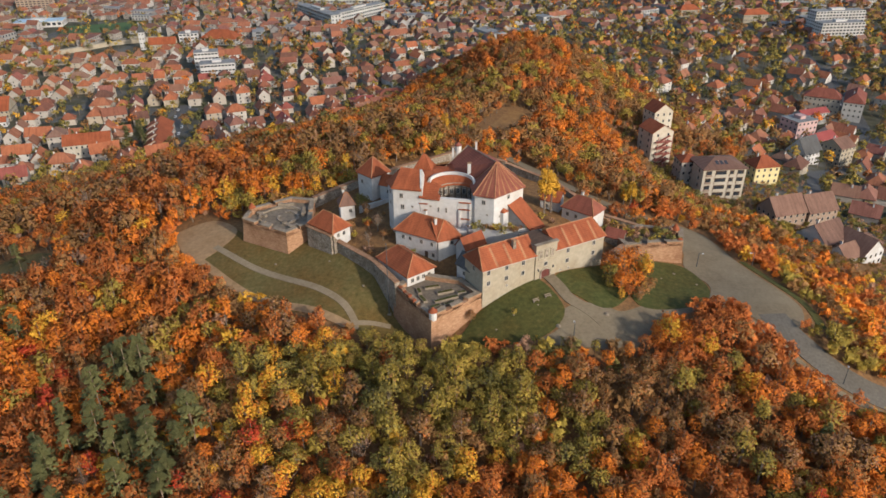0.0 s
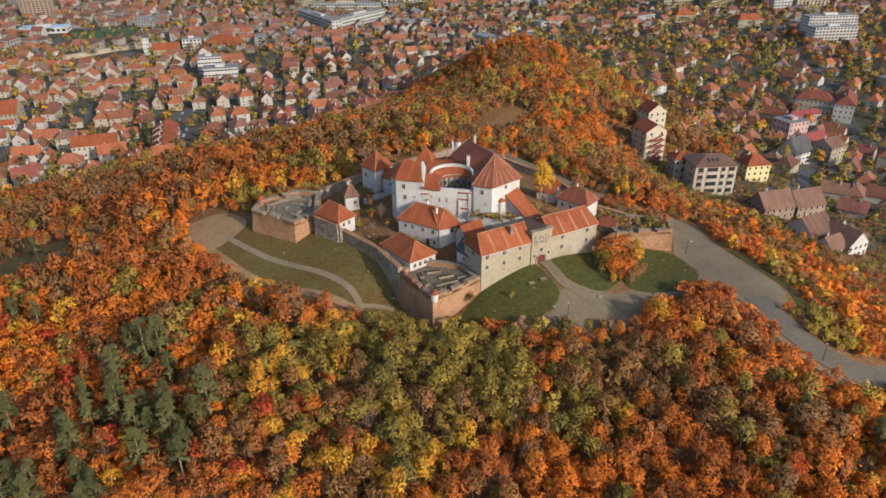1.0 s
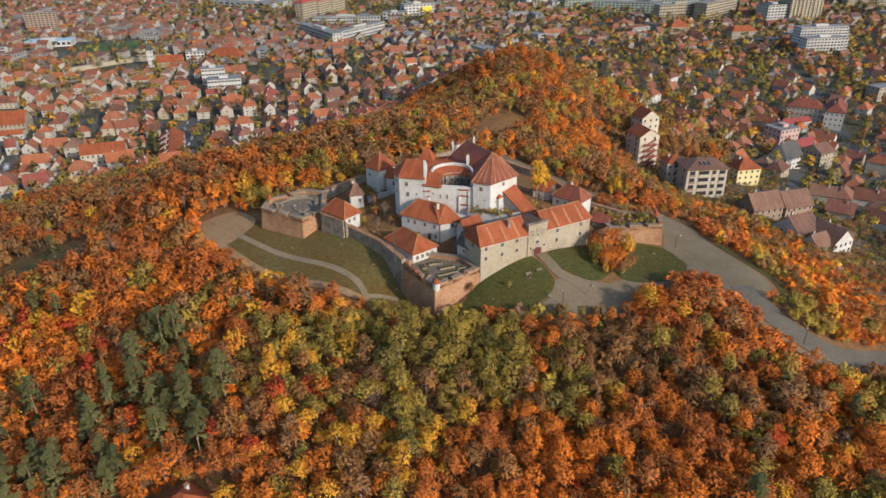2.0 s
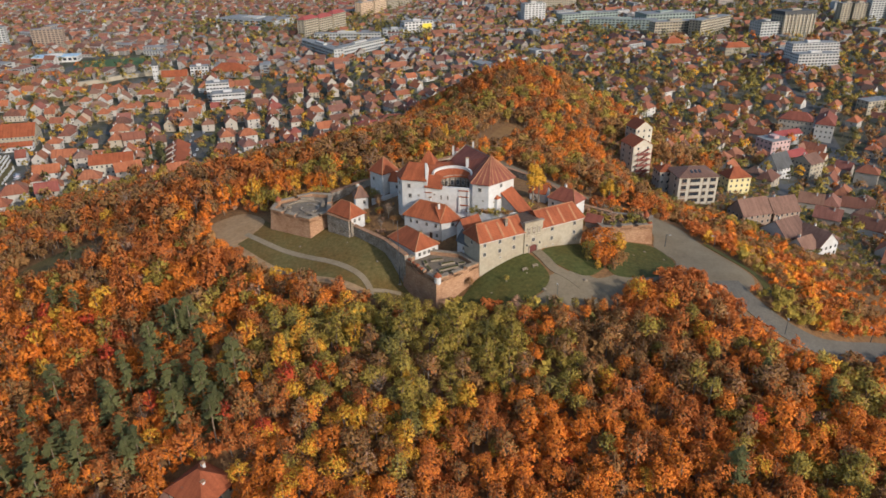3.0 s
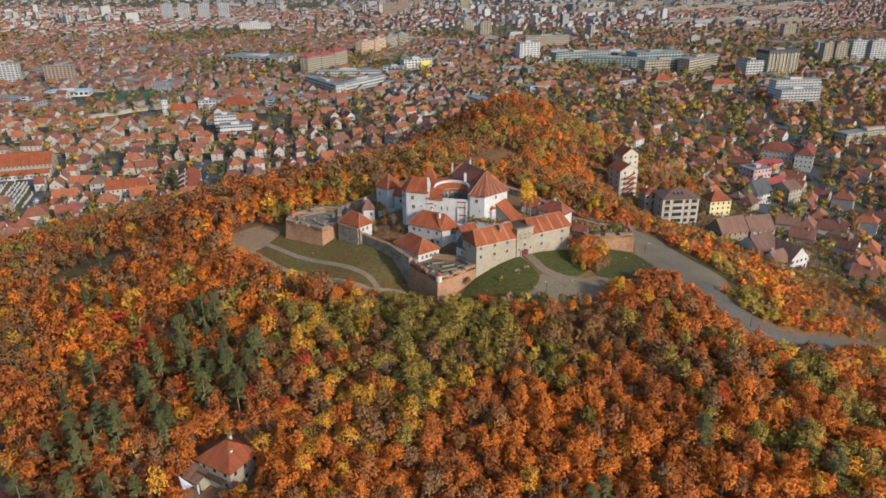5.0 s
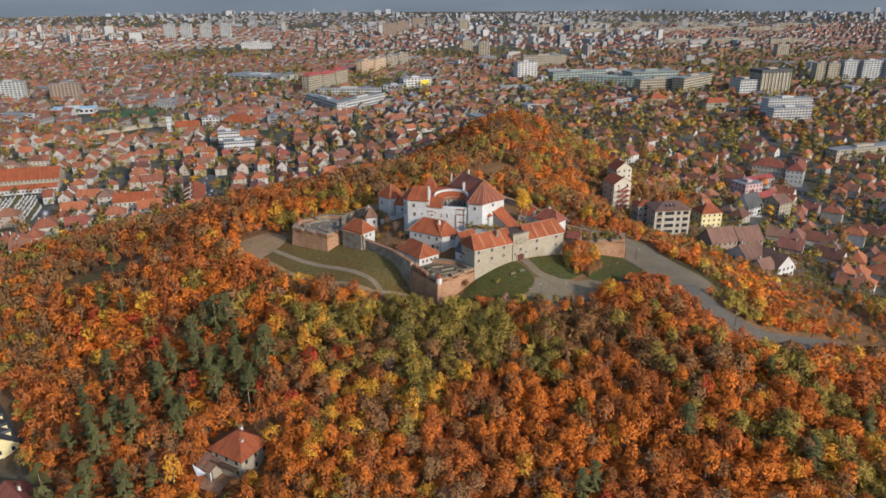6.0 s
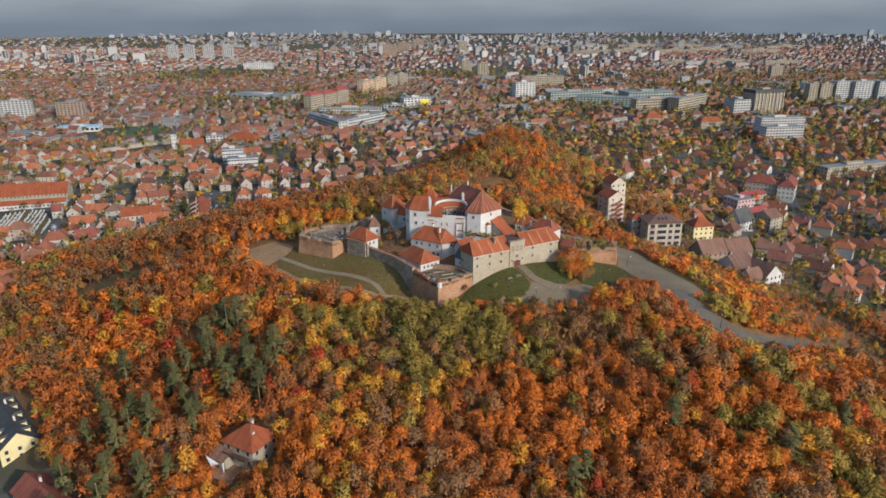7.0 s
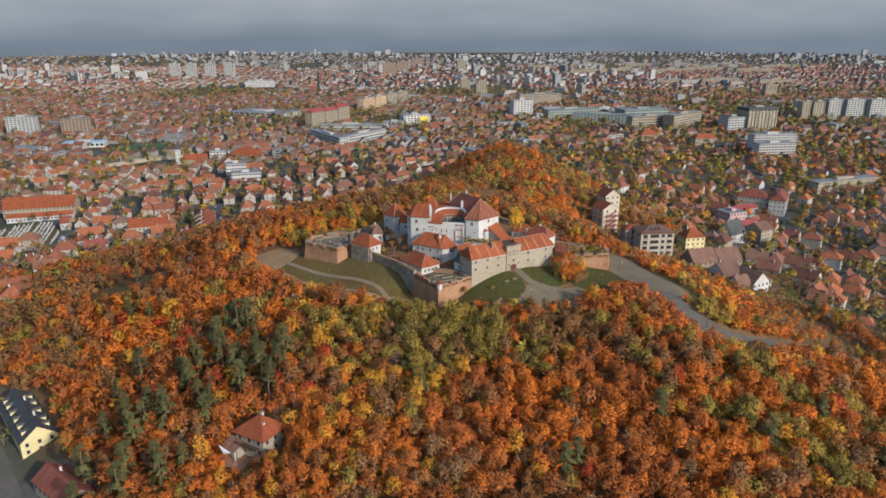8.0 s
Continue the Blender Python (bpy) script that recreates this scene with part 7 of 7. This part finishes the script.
hx, hy = [], []
for (x0, x1, y0, y1, turn) in ((-520, -20, -60, 620, 12), (-20, 620, 20, 620, 24)):
    a, b = town_points(x0, x1, y0, y1, 18.5, turn)
    k = buildable(a, b) & (NT.random(len(a)) < np.where((a > 80) & (b > 380), 0.42, np.where(a > 80, 0.72, 0.80)))
    hx.append(a[k])
    hy.append(b[k])
hx.append(np.array([-186, -198, -205, -236, -252, -246, -262, -270, -222.0]))
hy.append(np.array([12, 30, 52, 118, 142, 165, 185, 160, 96.0]))
hx, hy = np.concatenate(hx), np.concatenate(hy)
order = np.argsort(np.hypot(hx, hy - 60))
hx, hy = hx[order], hy[order]

# houses in their own right: the nearest stretch of the town
TYPES = [(11, 9, 5.6, 4.2, "gable", 2), (13, 9, 6.0, 4.6, "gable", 2), (10, 10, 5.8, 4.4, "hip", 2), (15, 10, 6.2, 4.8, "hip", 2), (12, 8, 3.6, 4.0, "gable", 1), (17, 10, 6.4, 4.6, "gable", 2), (9, 8, 4.2, 3.8, "hip", 1), (14, 11, 8.6, 4.6, "hip", 3)]
made = {}
NEAR_HOUSES = min(len(hx), 250)
for i in range(NEAR_HOUSES):
    x, y = float(hx[i]), float(hy[i])
    k = int(NT.integers(0, len(TYPES)))
    w, d, h, rise, roof, st = TYPES[k]
    turn = float(district_turn(x, y)) + 90 * int(NT.integers(0, 2)) + NT.normal() * 5
    z = lowest(x, y, w, d, turn) + 0.4
    FOOT.append((x, y, 7.0))
    if k not in made:
        made[k] = hall("town_house", pose(x, y, z, 0, 0, turn) @ Matrix.Translation((-w / 2, -d / 2, 0)), w, d, h, rise, roof, TOWN_WALL, TOWN_TILE, "rendered town house with red-orange tile roof", "house", 0.5, 6.0, (0.9, 0.9), [r for r in rows_of_windows(w, d, h, st, 5.2) if r[0] != "back"], [(w * 0.3, d * 0.6, h, h + rise + 0.8)], (1.0, 1.3), far_window)
        made[k]["group"] = "town houses"
    else:
        copy_thing(made[k], pose(x, y, z, 0, 0, turn))

# the rest of the town, joined
def add_house(s, x, y, z, turn, w, d, h, rise, hip, detail):
    c, q = math.cos(turn), math.sin(turn)

    def P(a, b, e):
        return (x + c * a - q * b, y + q * a + c * b, z + e)

    W, D, o = w / 2, d / 2, 0.45
    if hip:
        s.add([P(-W, -D, -3), P(W, -D, -3), P(W, D, -3), P(-W, D, -3), P(-W, -D, h), P(W, -D, h), P(W, D, h), P(-W, D, h)], [(0, 1, 5, 4), (1, 2, 6, 5), (2, 3, 7, 6), (3, 0, 4, 7)], 0)
        r = max(0.3, W - D * 0.8)
        s.add([P(-W - o, -D - o, h), P(W + o, -D - o, h), P(W + o, D + o, h), P(-W - o, D + o, h), P(-r, 0, h + rise), P(r, 0, h + rise)], [(0, 1, 5, 4), (1, 2, 5), (2, 3, 4, 5), (3, 0, 4)], 1)
    else:
        s.add([P(-W, -D, -3), P(W, -D, -3), P(W, D, -3), P(-W, D, -3), P(-W, -D, h), P(W, -D, h), P(W, D, h), P(-W, D, h), P(-W, 0, h + rise), P(W, 0, h + rise)], [(0, 1, 5, 4), (1, 2, 6, 9, 5), (2, 3, 7, 6), (3, 0, 4, 8, 7)], 0)
        k = rise / D
        s.add([P(-W - o, -D - o, h - k * o + 0.15), P(W + o, -D - o, h - k * o + 0.15), P(W + o, 0, h + rise + 0.15), P(-W - o, 0, h + rise + 0.15), P(W + o, D + o, h - k * o + 0.15), P(-W - o, D + o, h - k * o + 0.15)], [(0, 1, 2, 3), (3, 2, 4, 5)], 1)
    if detail:
        n = max(1, int(w / 3.4))
        for e in ([h * 0.55] if h < 4.5 else [h * 0.27, h * 0.75]):
            for i in range(n):
                a = -W + (i + 0.5) * w / n
                s.add([P(a - 0.5, -D - 0.05, e - 0.6), P(a + 0.5, -D - 0.05, e - 0.6), P(a + 0.5, -D - 0.05, e + 0.6), P(a - 0.5, -D - 0.05, e + 0.6)], [(0, 1, 2, 3)], 2)
            for sx_ in (-1, 1):
                s.add([P(sx_ * (W + 0.05), -0.5, e - 0.6), P(sx_ * (W + 0.05), 0.5, e - 0.6), P(sx_ * (W + 0.05), 0.5, e + 0.6), P(sx_ * (W + 0.05), -0.5, e + 0.6)], [(0, 1, 2, 3) if sx_ > 0 else (3, 2, 1, 0)], 2)


def add_block(s, x, y, z, turn, w, d, h, detail, red=False):
    c, q = math.cos(turn), math.sin(turn)

    def P(a, b, e):
        return (x + c * a - q * b, y + q * a + c * b, z + e)

    W, D = w / 2, d / 2
    s.add([P(-W, -D, -3), P(W, -D, -3), P(W, D, -3), P(-W, D, -3), P(-W, -D, h), P(W, -D, h), P(W, D, h), P(-W, D, h)], [(0, 1, 5, 4), (1, 2, 6, 5), (2, 3, 7, 6), (3, 0, 4, 7)], 3)
    s.add([P(-W, -D, h), P(W, -D, h), P(W, D, h), P(-W, D, h)], [(0, 1, 2, 3)], 1 if red else 4)
    if h > 14:
        s.add([P(-2, -2, h), P(2, -2, h), P(2, 2, h), P(-2, 2, h), P(-2, -2, h + 2.6), P(2, -2, h + 2.6), P(2, 2, h + 2.6), P(-2, 2, h + 2.6)], [(0, 1, 5, 4), (1, 2, 6, 5), (2, 3, 7, 6), (3, 0, 4, 7), (4, 5, 6, 7)], 3)
    st = max(1, int(h / 3))
    for k in range(st):
        e0, e1 = (k + 0.30) * h / st, (k + 0.80) * h / st
        if detail:
            n = max(2, int(w / 4))
            for i in range(n):
                a = -W + (i + 0.5) * w / n
                s.add([P(a - 0.95, -D - 0.06, e0), P(a + 0.95, -D - 0.06, e0), P(a + 0.95, -D - 0.06, e1), P(a - 0.95, -D - 0.06, e1)], [(0, 1, 2, 3)], 2)
        for sx_ in (-1, 1):
            s.add([P(sx_ * (W + 0.06), -D * 0.4, e0), P(sx_ * (W + 0.06), D * 0.4, e0), P(sx_ * (W + 0.06), D * 0.4, e1), P(sx_ * (W + 0.06), -D * 0.4, e1)], [(0, 1, 2, 3) if sx_ > 0 else (3, 2, 1, 0)], 2)


# distance haze is mixed into the rim's colours: greyer and bluer
RIM_WALL = render_coat("hazed outskirts render", [(p, (0.85 * r, 0.89 * g, 0.96 * b)) for p, (r, g, b) in BLOCK_STOPS], "island")
RIM_TILE = tiles("hazed outskirts tiles", [(p, tuple(0.42 * v + k for v, k in zip(c, (0.03, 0.045, 0.055)))) for p, c in ROOF_STOPS], "island")
# rim windows take the wall colour, paled out by the painted haze
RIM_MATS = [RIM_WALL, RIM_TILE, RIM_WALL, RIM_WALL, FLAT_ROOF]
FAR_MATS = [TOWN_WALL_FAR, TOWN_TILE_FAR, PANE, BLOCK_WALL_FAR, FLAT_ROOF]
town = Shape()
for i in range(NEAR_HOUSES, len(hx)):
    x, y = float(hx[i]), float(hy[i])
    w = NT.uniform(9, 16)
    add_house(town, x, y, ground_at(x, y), radians(float(district_turn(x, y)) + 90 * int(NT.integers(0, 2)) + NT.normal() * 6), w, NT.uniform(8, 10.5), NT.uniform(3.6, 6.8), NT.uniform(3.4, 5.0), NT.random() < 0.4, True)
    FOOT.append((x, y, 7.0))
tagged(part("old_town", town, [OLD_TOWN_WALL, OLD_TOWN_TILE, PANE, BLOCK_WALL_FAR, FLAT_ROOF]), "crowded old town of white houses under red tile roofs", "town", kind="stuff")


def spread_town(name, y0, y1, step, house_share, label, detail, seed_turn):
    s = Shape()
    x, y = town_points(-0.74 * (y1 + 260), 0.74 * (y1 + 260), y0, y1, step, seed_turn)
    ok = in_view_of_hill(x, y) & ~near_foot(x, y, step * 0.45) & (heights(x, y) < -15)
    x, y = x[ok], y[ok]
    green = swirl(x, y, 0.006, 21)
    flats = swirl(x, y, 0.004, 22) + 0.12 * (y - y0) / (y1 - y0) + 0.10 * (x > 0)
    zs = heights(x, y)
    trees = []
    for i in range(len(x)):
        if NT.random() < 0.12 + 1.6 * max(0.0, green[i] - 0.56) + (0.42 if x[i] > 90 and y[i] < 1050 else 0.0):
            trees.append((x[i], y[i]))
            continue
        turn = radians(float(district_turn(x[i], y[i])) + 90 * int(NT.integers(0, 2)) + NT.normal() * 6)
        if flats[i] > 0.74 - 0.42 * (1 - house_share) and NT.random() < (0.55 * (1 - house_share) + 0.03) * (0.35 if y1 <= 1500 else 1.0) and (y[i] > 900 or x[i] < 0):
            h = float(NT.choice([12, 15, 15, 18, 27, 33], p=[0.3, 0.25, 0.2, 0.12, 0.08, 0.05]))
            add_block(s, x[i], y[i], zs[i], turn, NT.uniform(14, 38), NT.uniform(10, 14), h, detail, NT.random() < 0.12)
        elif NT.random() < 0.06:
            add_block(s, x[i], y[i], zs[i], turn, NT.uniform(20, 44), NT.uniform(12, 18), NT.uniform(6, 10), detail, NT.random() < 0.3)
        else:
            big = NT.random() < 0.12
            add_house(s, x[i], y[i], zs[i], turn, NT.uniform(18, 30) if big else NT.uniform(9, 17), NT.uniform(8.5, 12), NT.uniform(3.6, 7.5), NT.uniform(3.2, 5.0), NT.random() < 0.4, detail and y[i] < 950)
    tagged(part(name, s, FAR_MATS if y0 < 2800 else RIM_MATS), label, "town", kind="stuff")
    return trees


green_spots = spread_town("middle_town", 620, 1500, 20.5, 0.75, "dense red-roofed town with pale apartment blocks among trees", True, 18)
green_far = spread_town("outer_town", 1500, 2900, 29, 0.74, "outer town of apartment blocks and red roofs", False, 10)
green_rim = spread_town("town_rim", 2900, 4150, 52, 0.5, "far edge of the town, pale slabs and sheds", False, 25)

# garden and street trees of the town
TOWN_KINDS = [broadleaf(84, 9.6, 4.4, 0.77, 3, 0) for i in range(5)]
TOWN_FAR_KINDS = [broadleaf(22, 11.0, 5.6, 1.55, 3, 0) for i in range(5)]
gx_, gy_ = plant_points(-560, 60, -60, 640, 11)
ex_, ey_ = plant_points(60, 640, -60, 640, 10.5)
gx_, gy_ = np.concatenate([gx_, ex_]), np.concatenate([gy_, ey_])
k = buildable(gx_, gy_) | ((heights(gx_, gy_) < -25) & in_view_of_hill(gx_, gy_) & ~masked(gx_, gy_, STREETS) & ~near_foot(gx_, gy_, 0.5) & ~wooded(gx_, gy_))
slope = (gx_ > 88) & (gx_ < 205) & (gy_ > 60) & (gy_ < 262)
k &= ~(slope & (NT.random(len(gx_)) < 0.62)) & ~(slope & near_foot(gx_, gy_ + 5, 1.5))
k &= ~near_foot(gx_, gy_, -0.8) & (NT.random(len(gx_)) < np.where((gx_ > 60), 0.72, 0.65))
mx_, my_ = plant_points(-1300, 1300, 620, 1700, 18)
k2 = in_view_of_hill(mx_, my_) & (NT.random(len(mx_)) < 0.5 + 0.5 * (swirl(mx_, my_, 0.006, 21) > 0.56) + 0.5 * (mx_ > 60))
wx = np.concatenate([gx_[k], mx_[k2], [p[0] for p in green_spots]])
wy = np.concatenate([gy_[k], my_[k2], [p[1] for p in green_spots]])
wh = np.where(wy < 900, NT.choice([0, 1, 2, 3, 4, 5, 9], len(wx), p=[0.01, 0.05, 0.34, 0.04, 0.30, 0.15, 0.11]), NT.choice([2, 4, 5, 9], len(wx), p=[0.16, 0.24, 0.32, 0.28]))
join_trees("town_trees", wx, wy, wh, lambda x, y, h: (*(TOWN_KINDS if y < 620 else TOWN_FAR_KINDS)[int(NR.integers(0, 5))], h), "garden and street trees of the town in late autumn colours", np.where((wx > 88) & (wx < 205) & (wy > 60) & (wy < 262), 0.55, np.where((wx > 60) & (wy > 250) & (wy < 640), 1.1, 1.0)))
vx, vy = plant_points(-3000, 3000, 1700, 3700, 75)
k3 = in_view_of_hill(vx, vy) & (NT.random(len(vx)) < 0.8)
VERGE = [crown_cloud(14, 9, 5, 4.2, 5) + (0, 0, 4) for i in range(3)]


def far_trees():
    mats = [LEAF[h] for h in HUES] + [LEAF["needle"]]
    quads, slots = [], []
    z = heights(vx[k3], vy[k3])
    for x, y, e in zip(vx[k3], vy[k3], z):
        quads.append((VERGE[int(NT.integers(0, 3))] * NT.uniform(0.45, 1.0) + (x, y, e)).astype(np.float32))
        slots.append(np.full(14, NT.choice([4, 4, 5, 7])))
    tagged(quad_object("far_woods", np.concatenate(quads), mats, np.concatenate(slots)), "belts of dull green and brown trees far out", "trees", kind="stuff")


far_trees()

# low garden growth between the houses of the eastern slope
qx, qy = plant_points(92, 215, 55, 265, 3.4)
q = ~masked(qx, qy, CLEAR) & ~near_foot(qx, qy, -0.6) & (heights(qx, qy) < -14) & (NT.random(len(qx)) < 0.72)
scrub("garden_shrubs", qx[q], qy[q], heights(qx[q], qy[q]), NT.choice([2, 4, 5, 5, 7], q.sum()), "dark green and brown garden shrubs between the slope houses")


# ---- small things ----
def lamp_post(x, y, turn, tall=4.6):
    z = ground_at(x, y)
    home = empty("street_lamp", pose(x, y, z, 0, 0, turn))
    part("post", Shape().prism([(0.09 * math.cos(i), 0.09 * math.sin(i)) for i in (0, 1.05, 2.1, 3.14, 4.19, 5.24)], -0.3, tall, batter=0.05), IRON, home)
    part("arm", Shape().box(-0.05, 1.1, -0.05, 0.05, tall - 0.1, tall), IRON, home)
    part("lantern", Shape().box(0.8, 1.4, -0.16, 0.16, tall - 0.24, tall - 0.1), WHITE_PAINT, home)
    tagged(home, "dark metal street lamp beside the paving", "street lamp", "street lamps")


for x, y, t in ((34.5, -1.2, 90), (97.5, -9.0, 60), (96.0, 44.5, 180), (76.5, 37.5, 0), (131, 3.5, 100)):
    lamp_post(x, y, t)


def boulder(x, y, r):
    s = Shape()
    n, m = 7, 4
    for j in range(m):
        f = j / (m - 1)
        for i in range(n):
            a = 2 * math.pi * i / n
            q = r * math.cos(f * 1.35) * RND.uniform(0.8, 1.15)
            s.v.append((q * math.cos(a), q * math.sin(a), r * 0.8 * math.sin(f * 1.45) - 0.1))
    s.f = [(j * n + i, j * n + (i + 1) % n, (j + 1) * n + (i + 1) % n, (j + 1) * n + i) for j in range(m - 1) for i in range(n)] + [tuple((m - 1) * n + i for i in range(n))]
    s.s = [0] * len(s.f)
    ob = part("boulder", s, CAP)
    ob.matrix_basis = pose(x, y, ground_at(x, y) + 0.1, 0, 0, RND.uniform(0, 360))
    tagged(ob, "pale boulder at the edge of the lawn", "boulder", "boulders")


for x, y, r in ((43.9, 7.0, 0.75), (31.2, 2.4, 0.7), (68.0, 31.5, 0.5), (73.0, 26.5, 0.4), (63.5, 28.0, 0.35), (20.5, 6.2, 0.3), (16.0, 2.4, 0.35), (26.8, 9.0, 0.3), (-46.5, 35.5, 0.45), (-30, 32.5, 0.35), (-19.2, 21.5, 0.45)):
    boulder(x, y, r)


def bench(x, y, turn):
    home = empty("bench", pose(x, y, ground_at(x, y) + 0.1, 0, 0, turn))
    for k in range(3):
        part("slat", Shape().box(-0.9, 0.9, -0.25 + 0.17 * k, -0.11 + 0.17 * k, 0.44, 0.49), CAP, home)
    part("backrest", Shape().box(-0.9, 0.9, 0.3, 0.35, 0.6, 0.85), CAP, home)
    for sx_ in (-0.75, 0.75):
        part("leg", Shape().box(sx_ - 0.05, sx_ + 0.05, -0.25, 0.3, 0, 0.44), STONE, home)
    tagged(home, "pale slatted bench on the lawn", "bench", "lawn benches")


for x, y, t in ((29.6, 11.6, 25), (26.4, 10.0, 30)):
    bench(x, y, t)


def parked_car(x, y, turn, first=[None]):
    z = ground_at(x, y) + 0.2
    if first[0] is None:
        home = empty("car", pose(x, y, z, 0, 0, turn))
        body = Shape()
        prof = [(-2.1, 0.35), (2.1, 0.35), (2.15, 0.75), (1.35, 0.92), (0.75, 1.42), (-1.15, 1.45), (-1.85, 0.98), (-2.15, 0.8)]
        for yy in (-0.85, 0.85):
            body.v += [(a, yy * (0.86 if b > 1.2 else 1.0), b) for a, b in prof]
        k = len(prof)
        body.f = [tuple(range(k)), tuple(reversed(range(k, 2 * k)))] + [(i, k + i, k + (i + 1) % k, (i + 1) % k) for i in range(k)]
        body.s = [0] * len(body.f)
        part("body", body, CAR_PAINT, home)
        part("windscreen", Shape().add([(1.33, -0.7, 0.96), (1.33, 0.7, 0.96), (0.80, 0.62, 1.40), (0.80, -0.62, 1.40)], [(0, 1, 2, 3)]), CAR_GLASS, home)
        part("rear_window", Shape().add([(-1.82, -0.68, 1.02), (-1.82, 0.68, 1.02), (-1.20, 0.62, 1.43), (-1.20, -0.62, 1.43)], [(3, 2, 1, 0)]), CAR_GLASS, home)
        for a in (-1.3, 1.3):
            for b in (-0.8, 0.8):
                w = Shape().prism([(0.32 * math.cos(i * 0.628), 0.32 * math.sin(i * 0.628)) for i in range(10)], -0.11, 0.11, bottom=True)
                o = part("wheel", w, TYRE, home)
                o.matrix_basis = pose(a, b, 0.32, 90, 0, 0)
        first[0] = tagged(home, "parked car in the street", "car", "parked cars")
    else:
        copy_thing(first[0], pose(x, y, z, 0, 0, turn))


for i in range(16):
    f = i / 16
    parked_car(-178.5 - 36 * f + (4.2 if i % 2 else -4.2), 262 + 150 * f, 102)
for x, y, t in ((-149.5, -44.5, -50), (-146.5, -48.2, -50), (-143.4, -51.6, -50), (-140.5, -55.4, -50), (-153, -41, -50)):
    parked_car(x, y, t)
for x, y, t in PARKED:
    parked_car(x, y, t)
for i in range(9):
    parked_car(322 + 4.5 * i, 418 + 22 * i, 78)


def flagpole(x, y, h):
    z = ground_at(x, y)
    home = empty("flagpole", pose(x, y, z))
    part("mast", limb_shape(0.16, 0.07, h), IRON, home)
    part("footing", Shape().box(-0.5, 0.5, -0.5, 0.5, -0.6, 0.25), CAP, home, "pale concrete footing")
    part("finial", Shape().prism([(0.14 * math.cos(k * math.pi / 3), 0.14 * math.sin(k * math.pi / 3)) for k in range(6)], h, h + 0.3), IRON, home)
    return tagged(home, "tall bare dark metal flagpole on the lawn", "flagpole")


def limb_shape(r0, r1, h, n=8):
    s = Shape()
    a = [2 * math.pi * k / n for k in range(n)]
    s.add([(r0 * math.cos(t), r0 * math.sin(t), -0.4) for t in a] + [(r1 * math.cos(t), r1 * math.sin(t), h) for t in a], [(k, (k + 1) % n, n + (k + 1) % n, n + k) for k in range(n)] + [tuple(range(n, 2 * n))])
    return s


flagpole(-11.6, 13.7, 21.0)
